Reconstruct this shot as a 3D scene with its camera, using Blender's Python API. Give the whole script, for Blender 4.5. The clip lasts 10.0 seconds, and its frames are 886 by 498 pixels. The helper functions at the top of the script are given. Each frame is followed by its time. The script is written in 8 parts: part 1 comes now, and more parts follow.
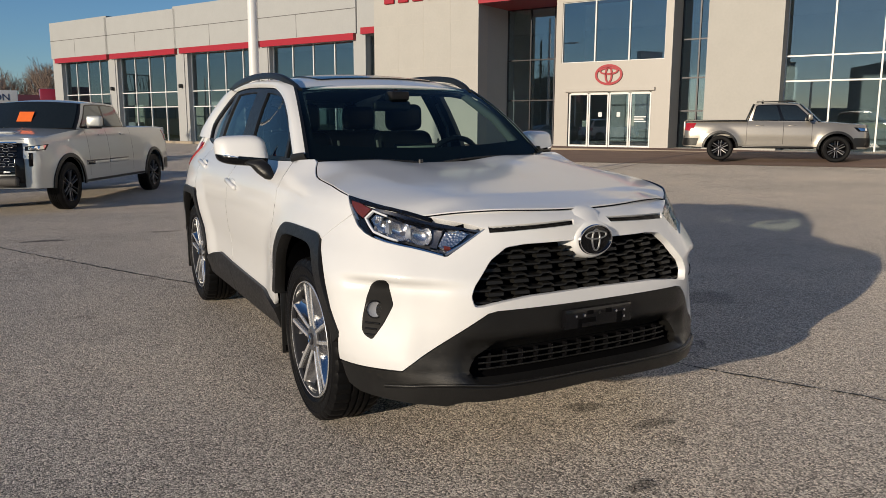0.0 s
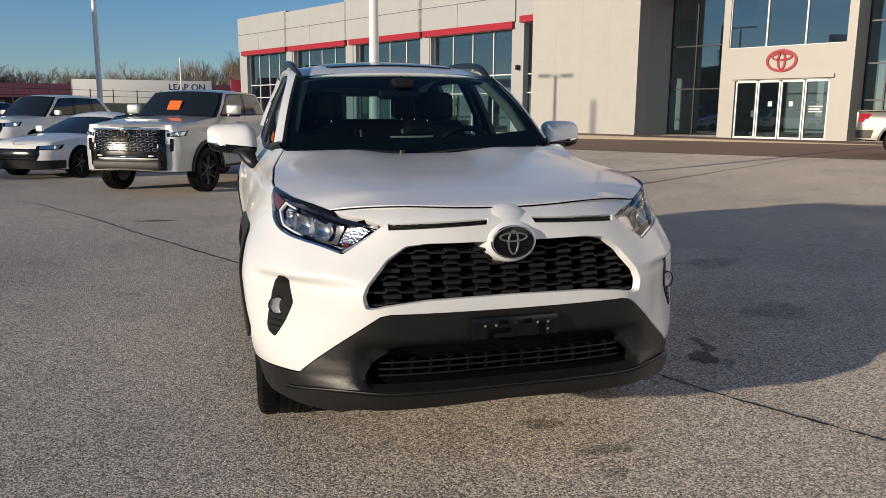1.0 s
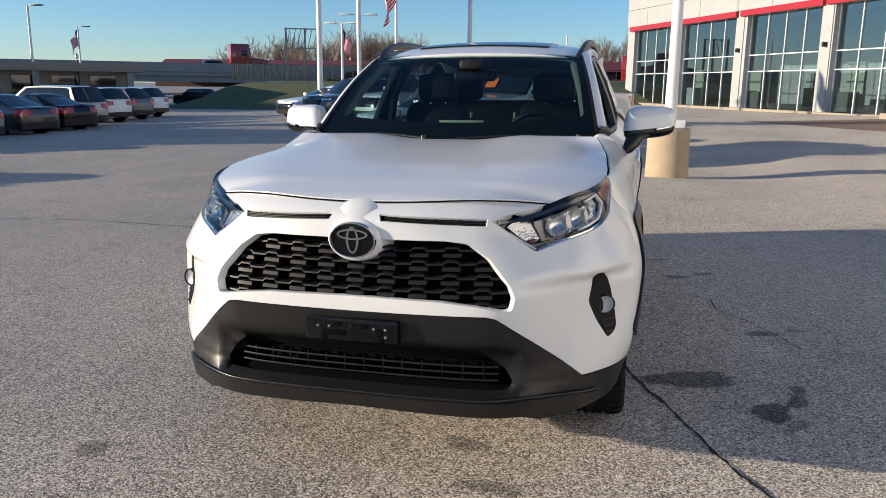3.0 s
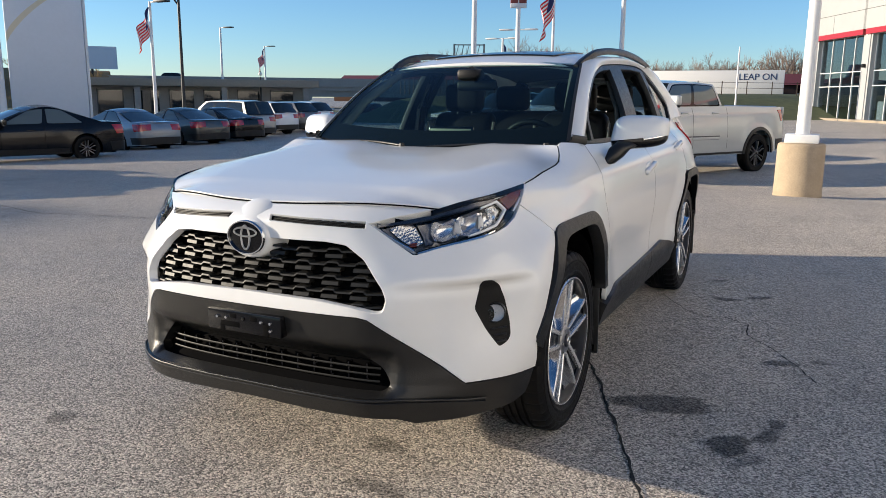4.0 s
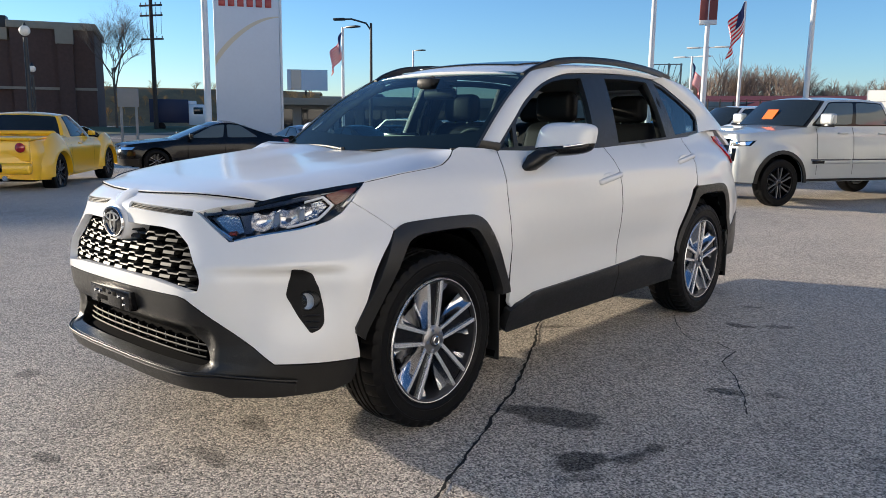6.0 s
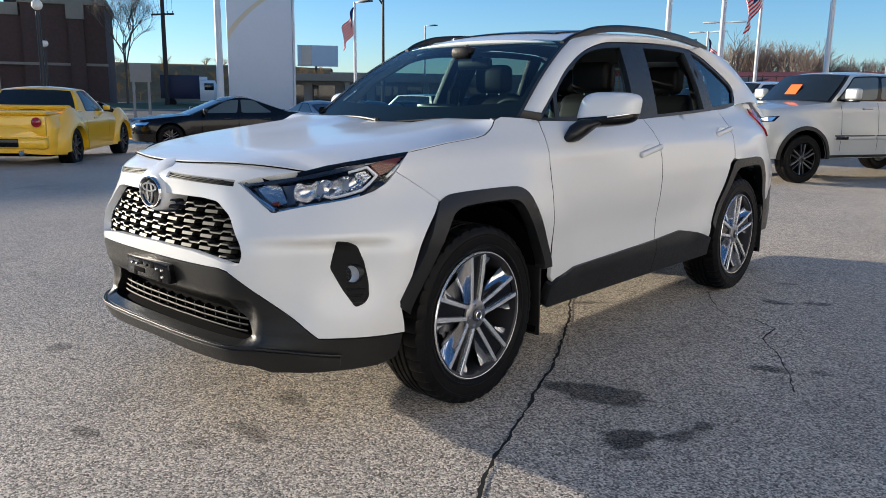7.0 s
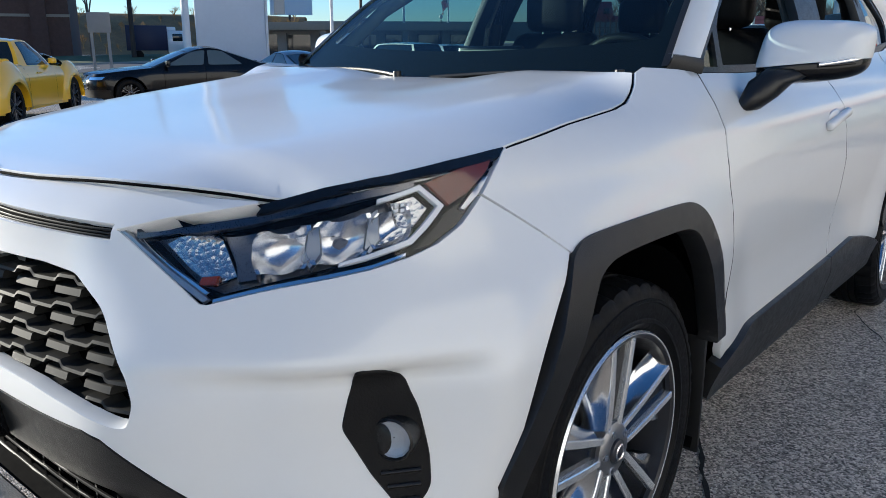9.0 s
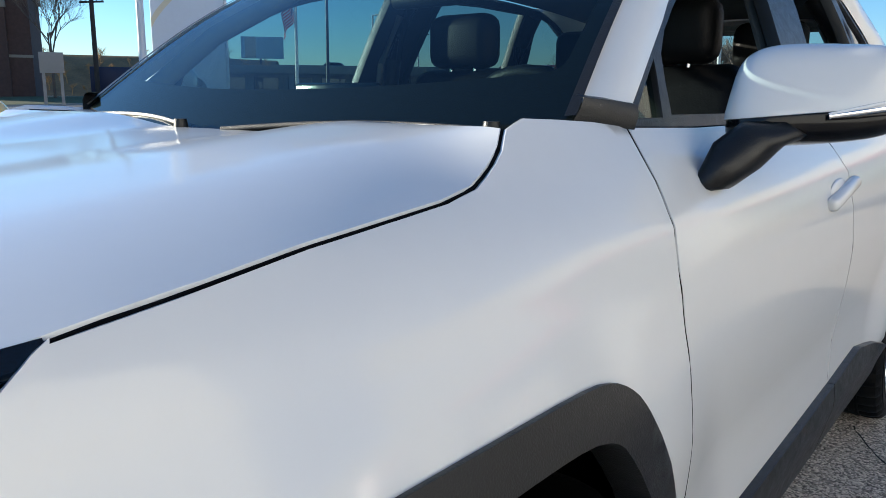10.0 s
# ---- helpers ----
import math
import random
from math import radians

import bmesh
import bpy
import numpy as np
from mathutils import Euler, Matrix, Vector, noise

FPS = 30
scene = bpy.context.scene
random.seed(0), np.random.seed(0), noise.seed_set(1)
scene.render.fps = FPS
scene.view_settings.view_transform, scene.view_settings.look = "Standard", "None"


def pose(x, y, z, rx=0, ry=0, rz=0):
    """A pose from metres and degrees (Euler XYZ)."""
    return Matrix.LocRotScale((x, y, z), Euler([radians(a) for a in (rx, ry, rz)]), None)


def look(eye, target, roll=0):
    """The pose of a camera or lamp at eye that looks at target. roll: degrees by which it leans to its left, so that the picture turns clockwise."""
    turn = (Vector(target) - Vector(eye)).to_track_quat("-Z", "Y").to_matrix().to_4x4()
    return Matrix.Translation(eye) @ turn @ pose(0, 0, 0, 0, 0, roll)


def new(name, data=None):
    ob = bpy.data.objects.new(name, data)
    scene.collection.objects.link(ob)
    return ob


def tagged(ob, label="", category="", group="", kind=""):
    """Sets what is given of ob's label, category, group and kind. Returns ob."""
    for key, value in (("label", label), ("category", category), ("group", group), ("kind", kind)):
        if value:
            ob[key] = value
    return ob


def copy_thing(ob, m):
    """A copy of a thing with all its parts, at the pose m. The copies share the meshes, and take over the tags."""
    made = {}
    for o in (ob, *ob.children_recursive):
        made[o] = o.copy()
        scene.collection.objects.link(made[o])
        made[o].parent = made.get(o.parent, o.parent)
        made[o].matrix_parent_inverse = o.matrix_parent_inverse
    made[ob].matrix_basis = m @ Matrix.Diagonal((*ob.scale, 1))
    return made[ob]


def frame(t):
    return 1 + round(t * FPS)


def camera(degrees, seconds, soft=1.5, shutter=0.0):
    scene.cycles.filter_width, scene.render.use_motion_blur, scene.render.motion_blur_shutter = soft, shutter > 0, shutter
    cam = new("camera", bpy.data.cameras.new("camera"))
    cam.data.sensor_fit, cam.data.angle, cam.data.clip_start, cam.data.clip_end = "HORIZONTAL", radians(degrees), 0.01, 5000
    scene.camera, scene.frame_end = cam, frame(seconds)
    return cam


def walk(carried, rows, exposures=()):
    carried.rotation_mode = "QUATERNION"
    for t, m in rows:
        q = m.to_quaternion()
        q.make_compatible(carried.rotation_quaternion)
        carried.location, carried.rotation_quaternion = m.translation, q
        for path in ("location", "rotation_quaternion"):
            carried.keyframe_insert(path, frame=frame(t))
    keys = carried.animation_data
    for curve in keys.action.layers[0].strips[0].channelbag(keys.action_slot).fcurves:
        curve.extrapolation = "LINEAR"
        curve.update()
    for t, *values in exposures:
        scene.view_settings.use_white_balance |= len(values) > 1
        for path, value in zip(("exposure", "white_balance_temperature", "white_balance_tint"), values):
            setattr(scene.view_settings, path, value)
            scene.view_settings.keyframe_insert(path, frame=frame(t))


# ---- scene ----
# ---- camera ----
cam = camera(60.1, 10.0, soft=0.65)
PATH = [
    (0, (-1.901, -3.265, 1.302), (-0.981, -1.518, 0.98), 0.2),
    (0.5, (-1.412, -3.315, 1.305), (-0.682, -1.484, 0.966), 0.35),
    (1, (-0.927, -3.426, 1.306), (-0.415, -1.525, 0.955), 0.41),
    (1.5, (-0.456, -3.468, 1.311), (-0.184, -1.521, 0.941), 0.3),
    (2, (-0.016, -3.411, 1.341), (0.006, -1.448, 0.955), 0.17),
    (2.2, (0.186, -3.428, 1.33), (0.105, -1.467, 0.943), 0.0),
    (3.3, (1.161, -3.154, 1.364), (0.557, -1.294, 0.945), 0.6),
    (3.5, (1.369, -3.119, 1.340), (0.682, -1.285, 0.937), 0.4),
    (4, (1.774, -2.948, 1.337), (0.894, -1.194, 0.950), 0.5),
    (4.5, (2.149, -2.765, 1.335), (1.104, -1.098, 0.970), 0.4),
    (5, (2.519, -2.58, 1.355), (1.343, -1.0, 1.006), 0.6),
    (5.5, (2.779, -2.376, 1.333), (1.513, -0.865, 0.996), 0.5),
    (5.7, (2.9, -2.331, 1.307), (1.612, -0.837, 0.973), 0.6),
    (6.8, (2.969, -2.301, 1.259), (1.654, -0.842, 0.883), 0.8),
    (7, (2.79, -2.345, 1.247), (1.478, -0.889, 0.848), 0.86),
    (7.5, (2.405, -2.304, 1.239), (1.096, -0.863, 0.784), 0.7),
    (8, (2.102, -2.056, 1.219), (0.796, -0.628, 0.712), 0.4),
    (8.5, (1.762, -1.757, 1.224), (0.474, -0.322, 0.693), 0.2),
    (9, (1.545, -1.367, 1.204), (0.292, 0.102, 0.682), 0.2),
    (9.5, (1.338, -0.945, 1.174), (0.119, 0.564, 0.687), 0.7),
    (9.8, (1.241, -0.677, 1.192), (0.043, 0.862, 0.75), 1.0),
    (10, (1.249, -0.514, 1.186), (0.033, 1.019, 0.773), 0.8),
]
EXPOSURE = [(0, -.08, 5900, 10), (1, .08, 5850, 10), (2, .42, 5780, 10), (3.5, .78, 5750, 9), (5.5, .90, 5680, 9), (7, .84, 5550, 8), (7.5, .92, 5450, 7), (8.5, .98, 5250, 7), (9.2, .86, 5150, 6), (10, 1.02, 5350, 5)]
walk(cam, [(t, look(eye, target, roll)) for t, eye, target, roll in PATH], EXPOSURE)

# ---- light ----
SUN_AZ, SUN_EL = 22.0, 10.9  # the way the light travels, from +x towards +y, and its height
world = bpy.data.worlds.new("world")
scene.world = world
world.use_nodes = True
wn = world.node_tree.nodes
sky = wn.new("ShaderNodeTexSky")
sky.sky_type = "NISHITA"
sky.sun_disc = False
sky.sun_elevation = radians(SUN_EL)
sky.sun_rotation = radians(270 - SUN_AZ)
sky.air_density, sky.dust_density, sky.ozone_density = 0.9, 0.05, 3.5
wn["Background"].inputs["Strength"].default_value = 0.10
world.node_tree.links.new(sky.outputs[0], wn["Background"].inputs["Color"])
sun = new("sun", bpy.data.lights.new("sun", "SUN"))
sun.data.energy, sun.data.angle, sun.data.color = 5.0, radians(0.6), (1.0, 0.80, 0.55)
a, e = radians(SUN_AZ), radians(SUN_EL)
sun.matrix_world = look((0, 0, 30), Vector((0, 0, 30)) + Vector((math.cos(a) * math.cos(e), math.sin(a) * math.cos(e), -math.sin(e))))

# ---- materials ----
def mat(name, color, rough=0.5, metal=0.0, coat=0.0, vary=0.0, scale=8.0, bump=0.0, bump_scale=60.0, spec=0.5, trans=0.0, ior=1.45, emit=None, rand=0.0, coat_rough=.06):
    """A surface with colour variation at two scales, and fine relief."""
    m = bpy.data.materials.new(name)
    m.use_nodes = True
    nt = m.node_tree
    b = nt.nodes["Principled BSDF"]
    b.inputs["Base Color"].default_value = (*color, 1)
    b.inputs["Roughness"].default_value = rough
    b.inputs["Metallic"].default_value = metal
    b.inputs["Coat Weight"].default_value = coat
    b.inputs["Coat Roughness"].default_value = coat_rough
    b.inputs["Specular IOR Level"].default_value = spec
    b.inputs["Transmission Weight"].default_value = trans
    b.inputs["IOR"].default_value = ior
    if emit:
        b.inputs["Emission Color"].default_value = (*emit[:3], 1)
        b.inputs["Emission Strength"].default_value = emit[3]
    if vary or bump or rand:
        tc = nt.nodes.new("ShaderNodeTexCoord")
    if vary or rand:
        n1, n2 = nt.nodes.new("ShaderNodeTexNoise"), nt.nodes.new("ShaderNodeTexNoise")
        n1.inputs["Scale"].default_value, n2.inputs["Scale"].default_value = scale, scale * 9
        n1.inputs["Detail"].default_value = n2.inputs["Detail"].default_value = 5
        for n in (n1, n2):
            nt.links.new(tc.outputs["Object"], n.inputs["Vector"])
        add = nt.nodes.new("ShaderNodeMath")
        add.operation = "ADD"
        nt.links.new(n1.outputs[0], add.inputs[0]), nt.links.new(n2.outputs[0], add.inputs[1])
        mr = nt.nodes.new("ShaderNodeMapRange")
        mr.inputs[1].default_value, mr.inputs[2].default_value = 0.6, 1.4
        mr.inputs[3].default_value, mr.inputs[4].default_value = 1 - vary, 1 + vary
        nt.links.new(add.outputs[0], mr.inputs[0])
        val = mr.outputs[0]
        if rand:
            oi = nt.nodes.new("ShaderNodeObjectInfo")
            r2 = nt.nodes.new("ShaderNodeMapRange")
            r2.inputs[3].default_value, r2.inputs[4].default_value = 1 - rand, 1 + rand
            nt.links.new(oi.outputs["Random"], r2.inputs[0])
            mu = nt.nodes.new("ShaderNodeMath")
            mu.operation = "MULTIPLY"
            nt.links.new(val, mu.inputs[0]), nt.links.new(r2.outputs[0], mu.inputs[1])
            val = mu.outputs[0]
        mix = nt.nodes.new("ShaderNodeVectorMath")
        mix.operation = "SCALE"
        mix.inputs[0].default_value = color
        nt.links.new(val, mix.inputs["Scale"])
        nt.links.new(mix.outputs[0], b.inputs["Base Color"])
        rr = nt.nodes.new("ShaderNodeMapRange")
        rr.inputs[1].default_value, rr.inputs[2].default_value = 0.3, 0.7
        rr.inputs[3].default_value, rr.inputs[4].default_value = max(0.02, rough - 0.12 * vary * 4), min(1, rough + 0.12 * vary * 4)
        nt.links.new(n2.outputs[0], rr.inputs[0])
        nt.links.new(rr.outputs[0], b.inputs["Roughness"])
    if bump:
        nb = nt.nodes.new("ShaderNodeTexNoise")
        nb.inputs["Scale"].default_value, nb.inputs["Detail"].default_value = bump_scale, 4
        nt.links.new(tc.outputs["Object"], nb.inputs["Vector"])
        bp = nt.nodes.new("ShaderNodeBump")
        bp.inputs["Strength"].default_value, bp.inputs["Distance"].default_value = 1.0, bump
        nt.links.new(nb.outputs[0], bp.inputs["Height"])
        nt.links.new(bp.outputs[0], b.inputs["Normal"])
    return m


def glass(name, color, rough=0.0, tint=0.75, ior=1.5):
    """Thin window glass: a tinted clear sheet with a mirror gloss."""
    m = bpy.data.materials.new(name)
    m.use_nodes = True
    nt = m.node_tree
    nt.nodes.remove(nt.nodes["Principled BSDF"])
    t, g, mx = nt.nodes.new("ShaderNodeBsdfTransparent"), nt.nodes.new("ShaderNodeBsdfGlossy"), nt.nodes.new("ShaderNodeMixShader")
    t.inputs[0].default_value = (*[c * tint for c in color], 1)
    g.inputs["Roughness"].default_value = rough
    f0 = ((ior - 1) / (ior + 1)) ** 2
    lw, pw, ma = nt.nodes.new("ShaderNodeLayerWeight"), nt.nodes.new("ShaderNodeMath"), nt.nodes.new("ShaderNodeMath")
    lw.inputs["Blend"].default_value = 0.5
    pw.operation, ma.operation = "POWER", "MULTIPLY_ADD"
    pw.inputs[1].default_value, ma.inputs[1].default_value, ma.inputs[2].default_value = 5.0, 1 - f0, f0
    nt.links.new(lw.outputs["Facing"], pw.inputs[0]), nt.links.new(pw.outputs[0], ma.inputs[0])
    nt.links.new(ma.outputs[0], mx.inputs[0])
    nt.links.new(t.outputs[0], mx.inputs[1]), nt.links.new(g.outputs[0], mx.inputs[2])
    nt.links.new(mx.outputs[0], nt.nodes["Material Output"].inputs[0])
    return m


WHITE = mat("white_pearl_paint", (0.69, 0.695, 0.695), rough=0.38, coat=.85, coat_rough=.11, vary=0.012, scale=3)
CLAD = mat("grained_black_plastic", (0.0105, 0.0103, 0.010), rough=0.37, spec=.48, vary=0.12, scale=5, bump=0.0006, bump_scale=400)
GLOSSBLACK = mat("gloss_black", (0.005, 0.005, 0.006), rough=0.15, spec=.28, coat=0.15, vary=0.05)
PODBLACK = mat("matt_black_pod", (.007, .007, .0075), rough=.6, spec=.2, vary=.1, bump=.0005, bump_scale=300)
# near-black: the shade of hollows and panel gaps is in this colour
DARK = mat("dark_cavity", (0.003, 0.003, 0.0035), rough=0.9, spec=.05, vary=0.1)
CHROME = mat("bright_chrome", (0.75, 0.76, 0.78), rough=0.06, metal=1.0, vary=0.02)
ALLOY = mat("machined_alloy", (0.86, 0.87, 0.88), rough=0.24, metal=.75, vary=0.05, scale=30)
ALLOYDARK = mat("dark_grey_alloy", (0.10, 0.10, 0.11), rough=0.3, metal=0.8, vary=0.08)
RIMDARK = mat("dark_rim_barrel", (.035, .035, .038), rough=.4, metal=.5, vary=.1)
ALLOYMID = mat("grey_alloy", (.26, .26, .27), rough=.3, metal=.8, vary=.06)
ALLOYSOFT = mat("polished_alloy_shoulder", (.60, .605, .62), rough=.16, metal=1.0, vary=.05, scale=30)
RUBBER = mat("tyre_rubber", (0.0055, 0.0055, 0.006), rough=0.48, spec=.14, vary=0.2, scale=12, bump=0.0008, bump_scale=200)
CLEAR = glass("clear_glass", (0.78, 1.0, 0.97), tint=0.64, ior=1.55)
LENS = glass("lamp_lens", (1.0, 1.0, 1.0), tint=0.97, ior=1.38)
TINT = glass("tinted_glass", (0.75, 0.95, 1.0), tint=0.62, ior=1.8)
PRIVACY = glass("privacy_glass", (0.8, 0.95, 1.0), tint=0.40, ior=1.8)
AMBER = mat("amber_lens", (0.11, 0.020, 0.010), rough=0.2, coat=0.15, vary=0.1, scale=120)
REDLENS = mat("red_lens", (0.35, 0.012, 0.015), rough=0.12, coat=0.8, vary=0.1, scale=40)
CUP = mat("chromed_reflector_cup", (.62, .63, .66), rough=.24, metal=.95, vary=.04, scale=60)
DRLMAT = mat("frosted_light_guide", (0.66, 0.68, 0.72), rough=0.2, coat=0.5, vary=0.03, scale=80)
GRILLEB = mat("gloss_black_grille_bar", (.010, .0098, .009), rough=.50, spec=.32, coat=.0, vary=.06)
BADGE = mat("brushed_badge_metal", (.36, .37, .38), rough=.32, metal=.9, vary=.05)
TRAY = mat("dark_chrome_tray", (.12, .12, .13), rough=.30, metal=1.0, vary=.1, scale=60)
GLINTPATCH = mat("painted_ground_glint", (.44, .445, .46), rough=.30, metal=1.0, vary=.04, scale=120)
CUT = mat("diamond_cut_reflector", (.40, .405, .42), rough=.22, metal=1.0, vary=.04, scale=120)
_nt = CUT.node_tree
_tc, _vo, _bp = _nt.nodes.new("ShaderNodeTexCoord"), _nt.nodes.new("ShaderNodeTexVoronoi"), _nt.nodes.new("ShaderNodeBump")
_vo.inputs["Scale"].default_value, _bp.inputs["Distance"].default_value, _bp.inputs["Strength"].default_value = 110, .0012, 1.0
_nt.links.new(_tc.outputs["Object"], _vo.inputs["Vector"]), _nt.links.new(_vo.outputs["Distance"], _bp.inputs["Height"])
_nt.links.new(_bp.outputs[0], _nt.nodes["Principled BSDF"].inputs["Normal"])
FOGCUP = mat("frosted_fog_reflector", (.42, .43, .45), rough=.35, metal=.35, vary=.06, scale=150)
SEAT = mat("black_leatherette", (0.008, 0.008, 0.009), rough=0.5, spec=.25, vary=0.15, scale=6, bump=0.001, bump_scale=150)
SCREENBACK = mat("pale_screen_back", (.40, .385, .30), rough=.6, vary=.05, scale=10)
BEIGE = mat("grey_headliner", (0.15, 0.15, 0.145), rough=0.9, vary=0.06, scale=20)
TAN = mat("light_seat_piping", (0.22, 0.20, 0.17), rough=0.6, vary=0.08)

# ---- building tools ----
from mathutils import geometry


def mesh_of(name, verts, faces, material, sharp=40.0, smooth=True):
    me = bpy.data.meshes.new(name)
    me.from_pydata([tuple(v) for v in verts], [], [tuple(f) for f in faces])
    me.materials.append(material)
    if smooth:
        me.shade_smooth()
        me.set_sharp_from_angle(angle=radians(sharp))
    me.update()
    return me


def put(name, me, parent=None, m=None, label=""):
    ob = new(name, me)
    if parent is not None:
        ob.parent = parent
    if m is not None:
        ob.matrix_local = m
    if label:
        ob["label"] = label
    return ob


def from_bm(name, bm, material, sharp=40.0, smooth=True):
    me = bpy.data.meshes.new(name)
    bmesh.ops.recalc_face_normals(bm, faces=bm.faces)
    bm.to_mesh(me)
    bm.free()
    me.materials.append(material)
    if smooth:
        me.shade_smooth()
        me.set_sharp_from_angle(angle=radians(sharp))
    return me


def part(name, bm, material, parent, label="", m=None, sharp=40.0):
    return put(name, from_bm(name, bm, material, sharp), parent, m, label)


def box_bm(x0, x1, y0, y1, z0, z1, bevel=0.0, seg=2):
    bm = bmesh.new()
    bmesh.ops.create_cube(bm, size=1.0, matrix=Matrix.Translation(((x0 + x1) / 2, (y0 + y1) / 2, (z0 + z1) / 2)) @ Matrix.Diagonal((x1 - x0, y1 - y0, z1 - z0, 1)))
    if bevel:
        bmesh.ops.bevel(bm, geom=bm.edges[:], offset=bevel, segments=seg, affect="EDGES", profile=0.5)
    return bm


def add_box(bm, x0, x1, y0, y1, z0, z1, m=None):
    mm = Matrix.Translation(((x0 + x1) / 2, (y0 + y1) / 2, (z0 + z1) / 2)) @ Matrix.Diagonal((x1 - x0, y1 - y0, z1 - z0, 1))
    bmesh.ops.create_cube(bm, size=1.0, matrix=(m @ mm) if m is not None else mm)


def cyl_bm(r0, r1, h, seg=24, m=None, bm=None):
    bm = bm or bmesh.new()
    mm = Matrix.Translation((0, 0, h / 2))
    bmesh.ops.create_cone(bm, cap_ends=True, segments=seg, radius1=r0, radius2=r1, depth=h, matrix=(m @ mm) if m is not None else mm)
    return bm


def lathe(profile, seg=48, axis="x", closed=False):
    """Verts and faces of a profile of (radius, offset) spun round an axis."""
    v, f, n = [], [], len(profile)
    for i in range(seg):
        c, s = math.cos(2 * math.pi * i / seg), math.sin(2 * math.pi * i / seg)
        for r, o in profile:
            v.append((o, r * c, r * s) if axis == "x" else (r * c, r * s, o))
    for i in range(seg):
        j = (i + 1) % seg
        for k in range(n if closed else n - 1):
            l = (k + 1) % n
            f.append((i * n + k, i * n + l, j * n + l, j * n + k))
    return v, f


def tube(points, r, seg=8, cap=True, closed=False):
    """Verts and faces of a round rod along points; r may be a list."""
    pts = [Vector(p) for p in points]
    n = len(pts)
    rs = r if isinstance(r, (list, tuple)) else [r] * n
    v, f = [], []
    up = Vector((0, 0, 1))
    for i, p in enumerate(pts):
        d = (pts[(i + 1) % n] - pts[i - 1]) if closed else (pts[min(i + 1, n - 1)] - pts[max(i - 1, 0)])
        d.normalize()
        side = d.cross(up if abs(d.z) < 0.95 else Vector((1, 0, 0))).normalized()
        w = side.cross(d)
        for k in range(seg):
            a = 2 * math.pi * k / seg
            v.append(p + (side * math.cos(a) + w * math.sin(a)) * rs[i])
    for i in range(n if closed else n - 1):
        j = (i + 1) % n
        for k in range(seg):
            l = (k + 1) % seg
            f.append((i * seg + k, i * seg + l, j * seg + l, j * seg + k))
    if cap and not closed:
        f.append(tuple(range(seg))[::-1])
        f.append(tuple((n - 1) * seg + k for k in range(seg)))
    return v, f


def interp(x, xs, ys):
    return float(np.interp(x, xs, ys))


def sstep(x, a, b):
    t = min(1.0, max(0.0, (x - a) / (b - a)))
    return t * t * (3 - 2 * t)


def inside(pts, poly):
    """Even-odd test of many points against a polygon."""
    x, y = pts[:, 0], pts[:, 1]
    res = np.zeros(len(pts), bool)
    n = len(poly)
    for i in range(n):
        (x0, y0), (x1, y1) = poly[i], poly[(i + 1) % n]
        if y0 == y1:
            continue
        c = ((y0 > y) != (y1 > y)) & (x < (x1 - x0) * (y - y0) / (y1 - y0) + x0)
        res ^= c
    return res


def densify(poly, step):
    out = []
    n = len(poly)
    for i in range(n):
        a, b = np.array(poly[i], float), np.array(poly[(i + 1) % n], float)
        k = max(1, int(np.ceil(np.linalg.norm(b - a) / step)))
        for j in range(k):
            out.append(tuple(a + (b - a) * j / k))
    return out


def rounded(poly, r, seg=4):
    """The polygon with its corners rounded by up to r."""
    out = []
    n = len(poly)
    for i in range(n):
        p0, p, p1 = (np.array(poly[(i + k) % n], float) for k in (-1, 0, 1))
        d0, d1 = p0 - p, p1 - p
        l0, l1 = np.linalg.norm(d0), np.linalg.norm(d1)
        q = min(r, l0 * 0.45, l1 * 0.45)
        a, b = p + d0 / l0 * q, p + d1 / l1 * q
        for k in range(seg + 1):
            t = k / seg
            out.append(tuple((1 - t) ** 2 * a + 2 * t * (1 - t) * p + t * t * b))
    return out


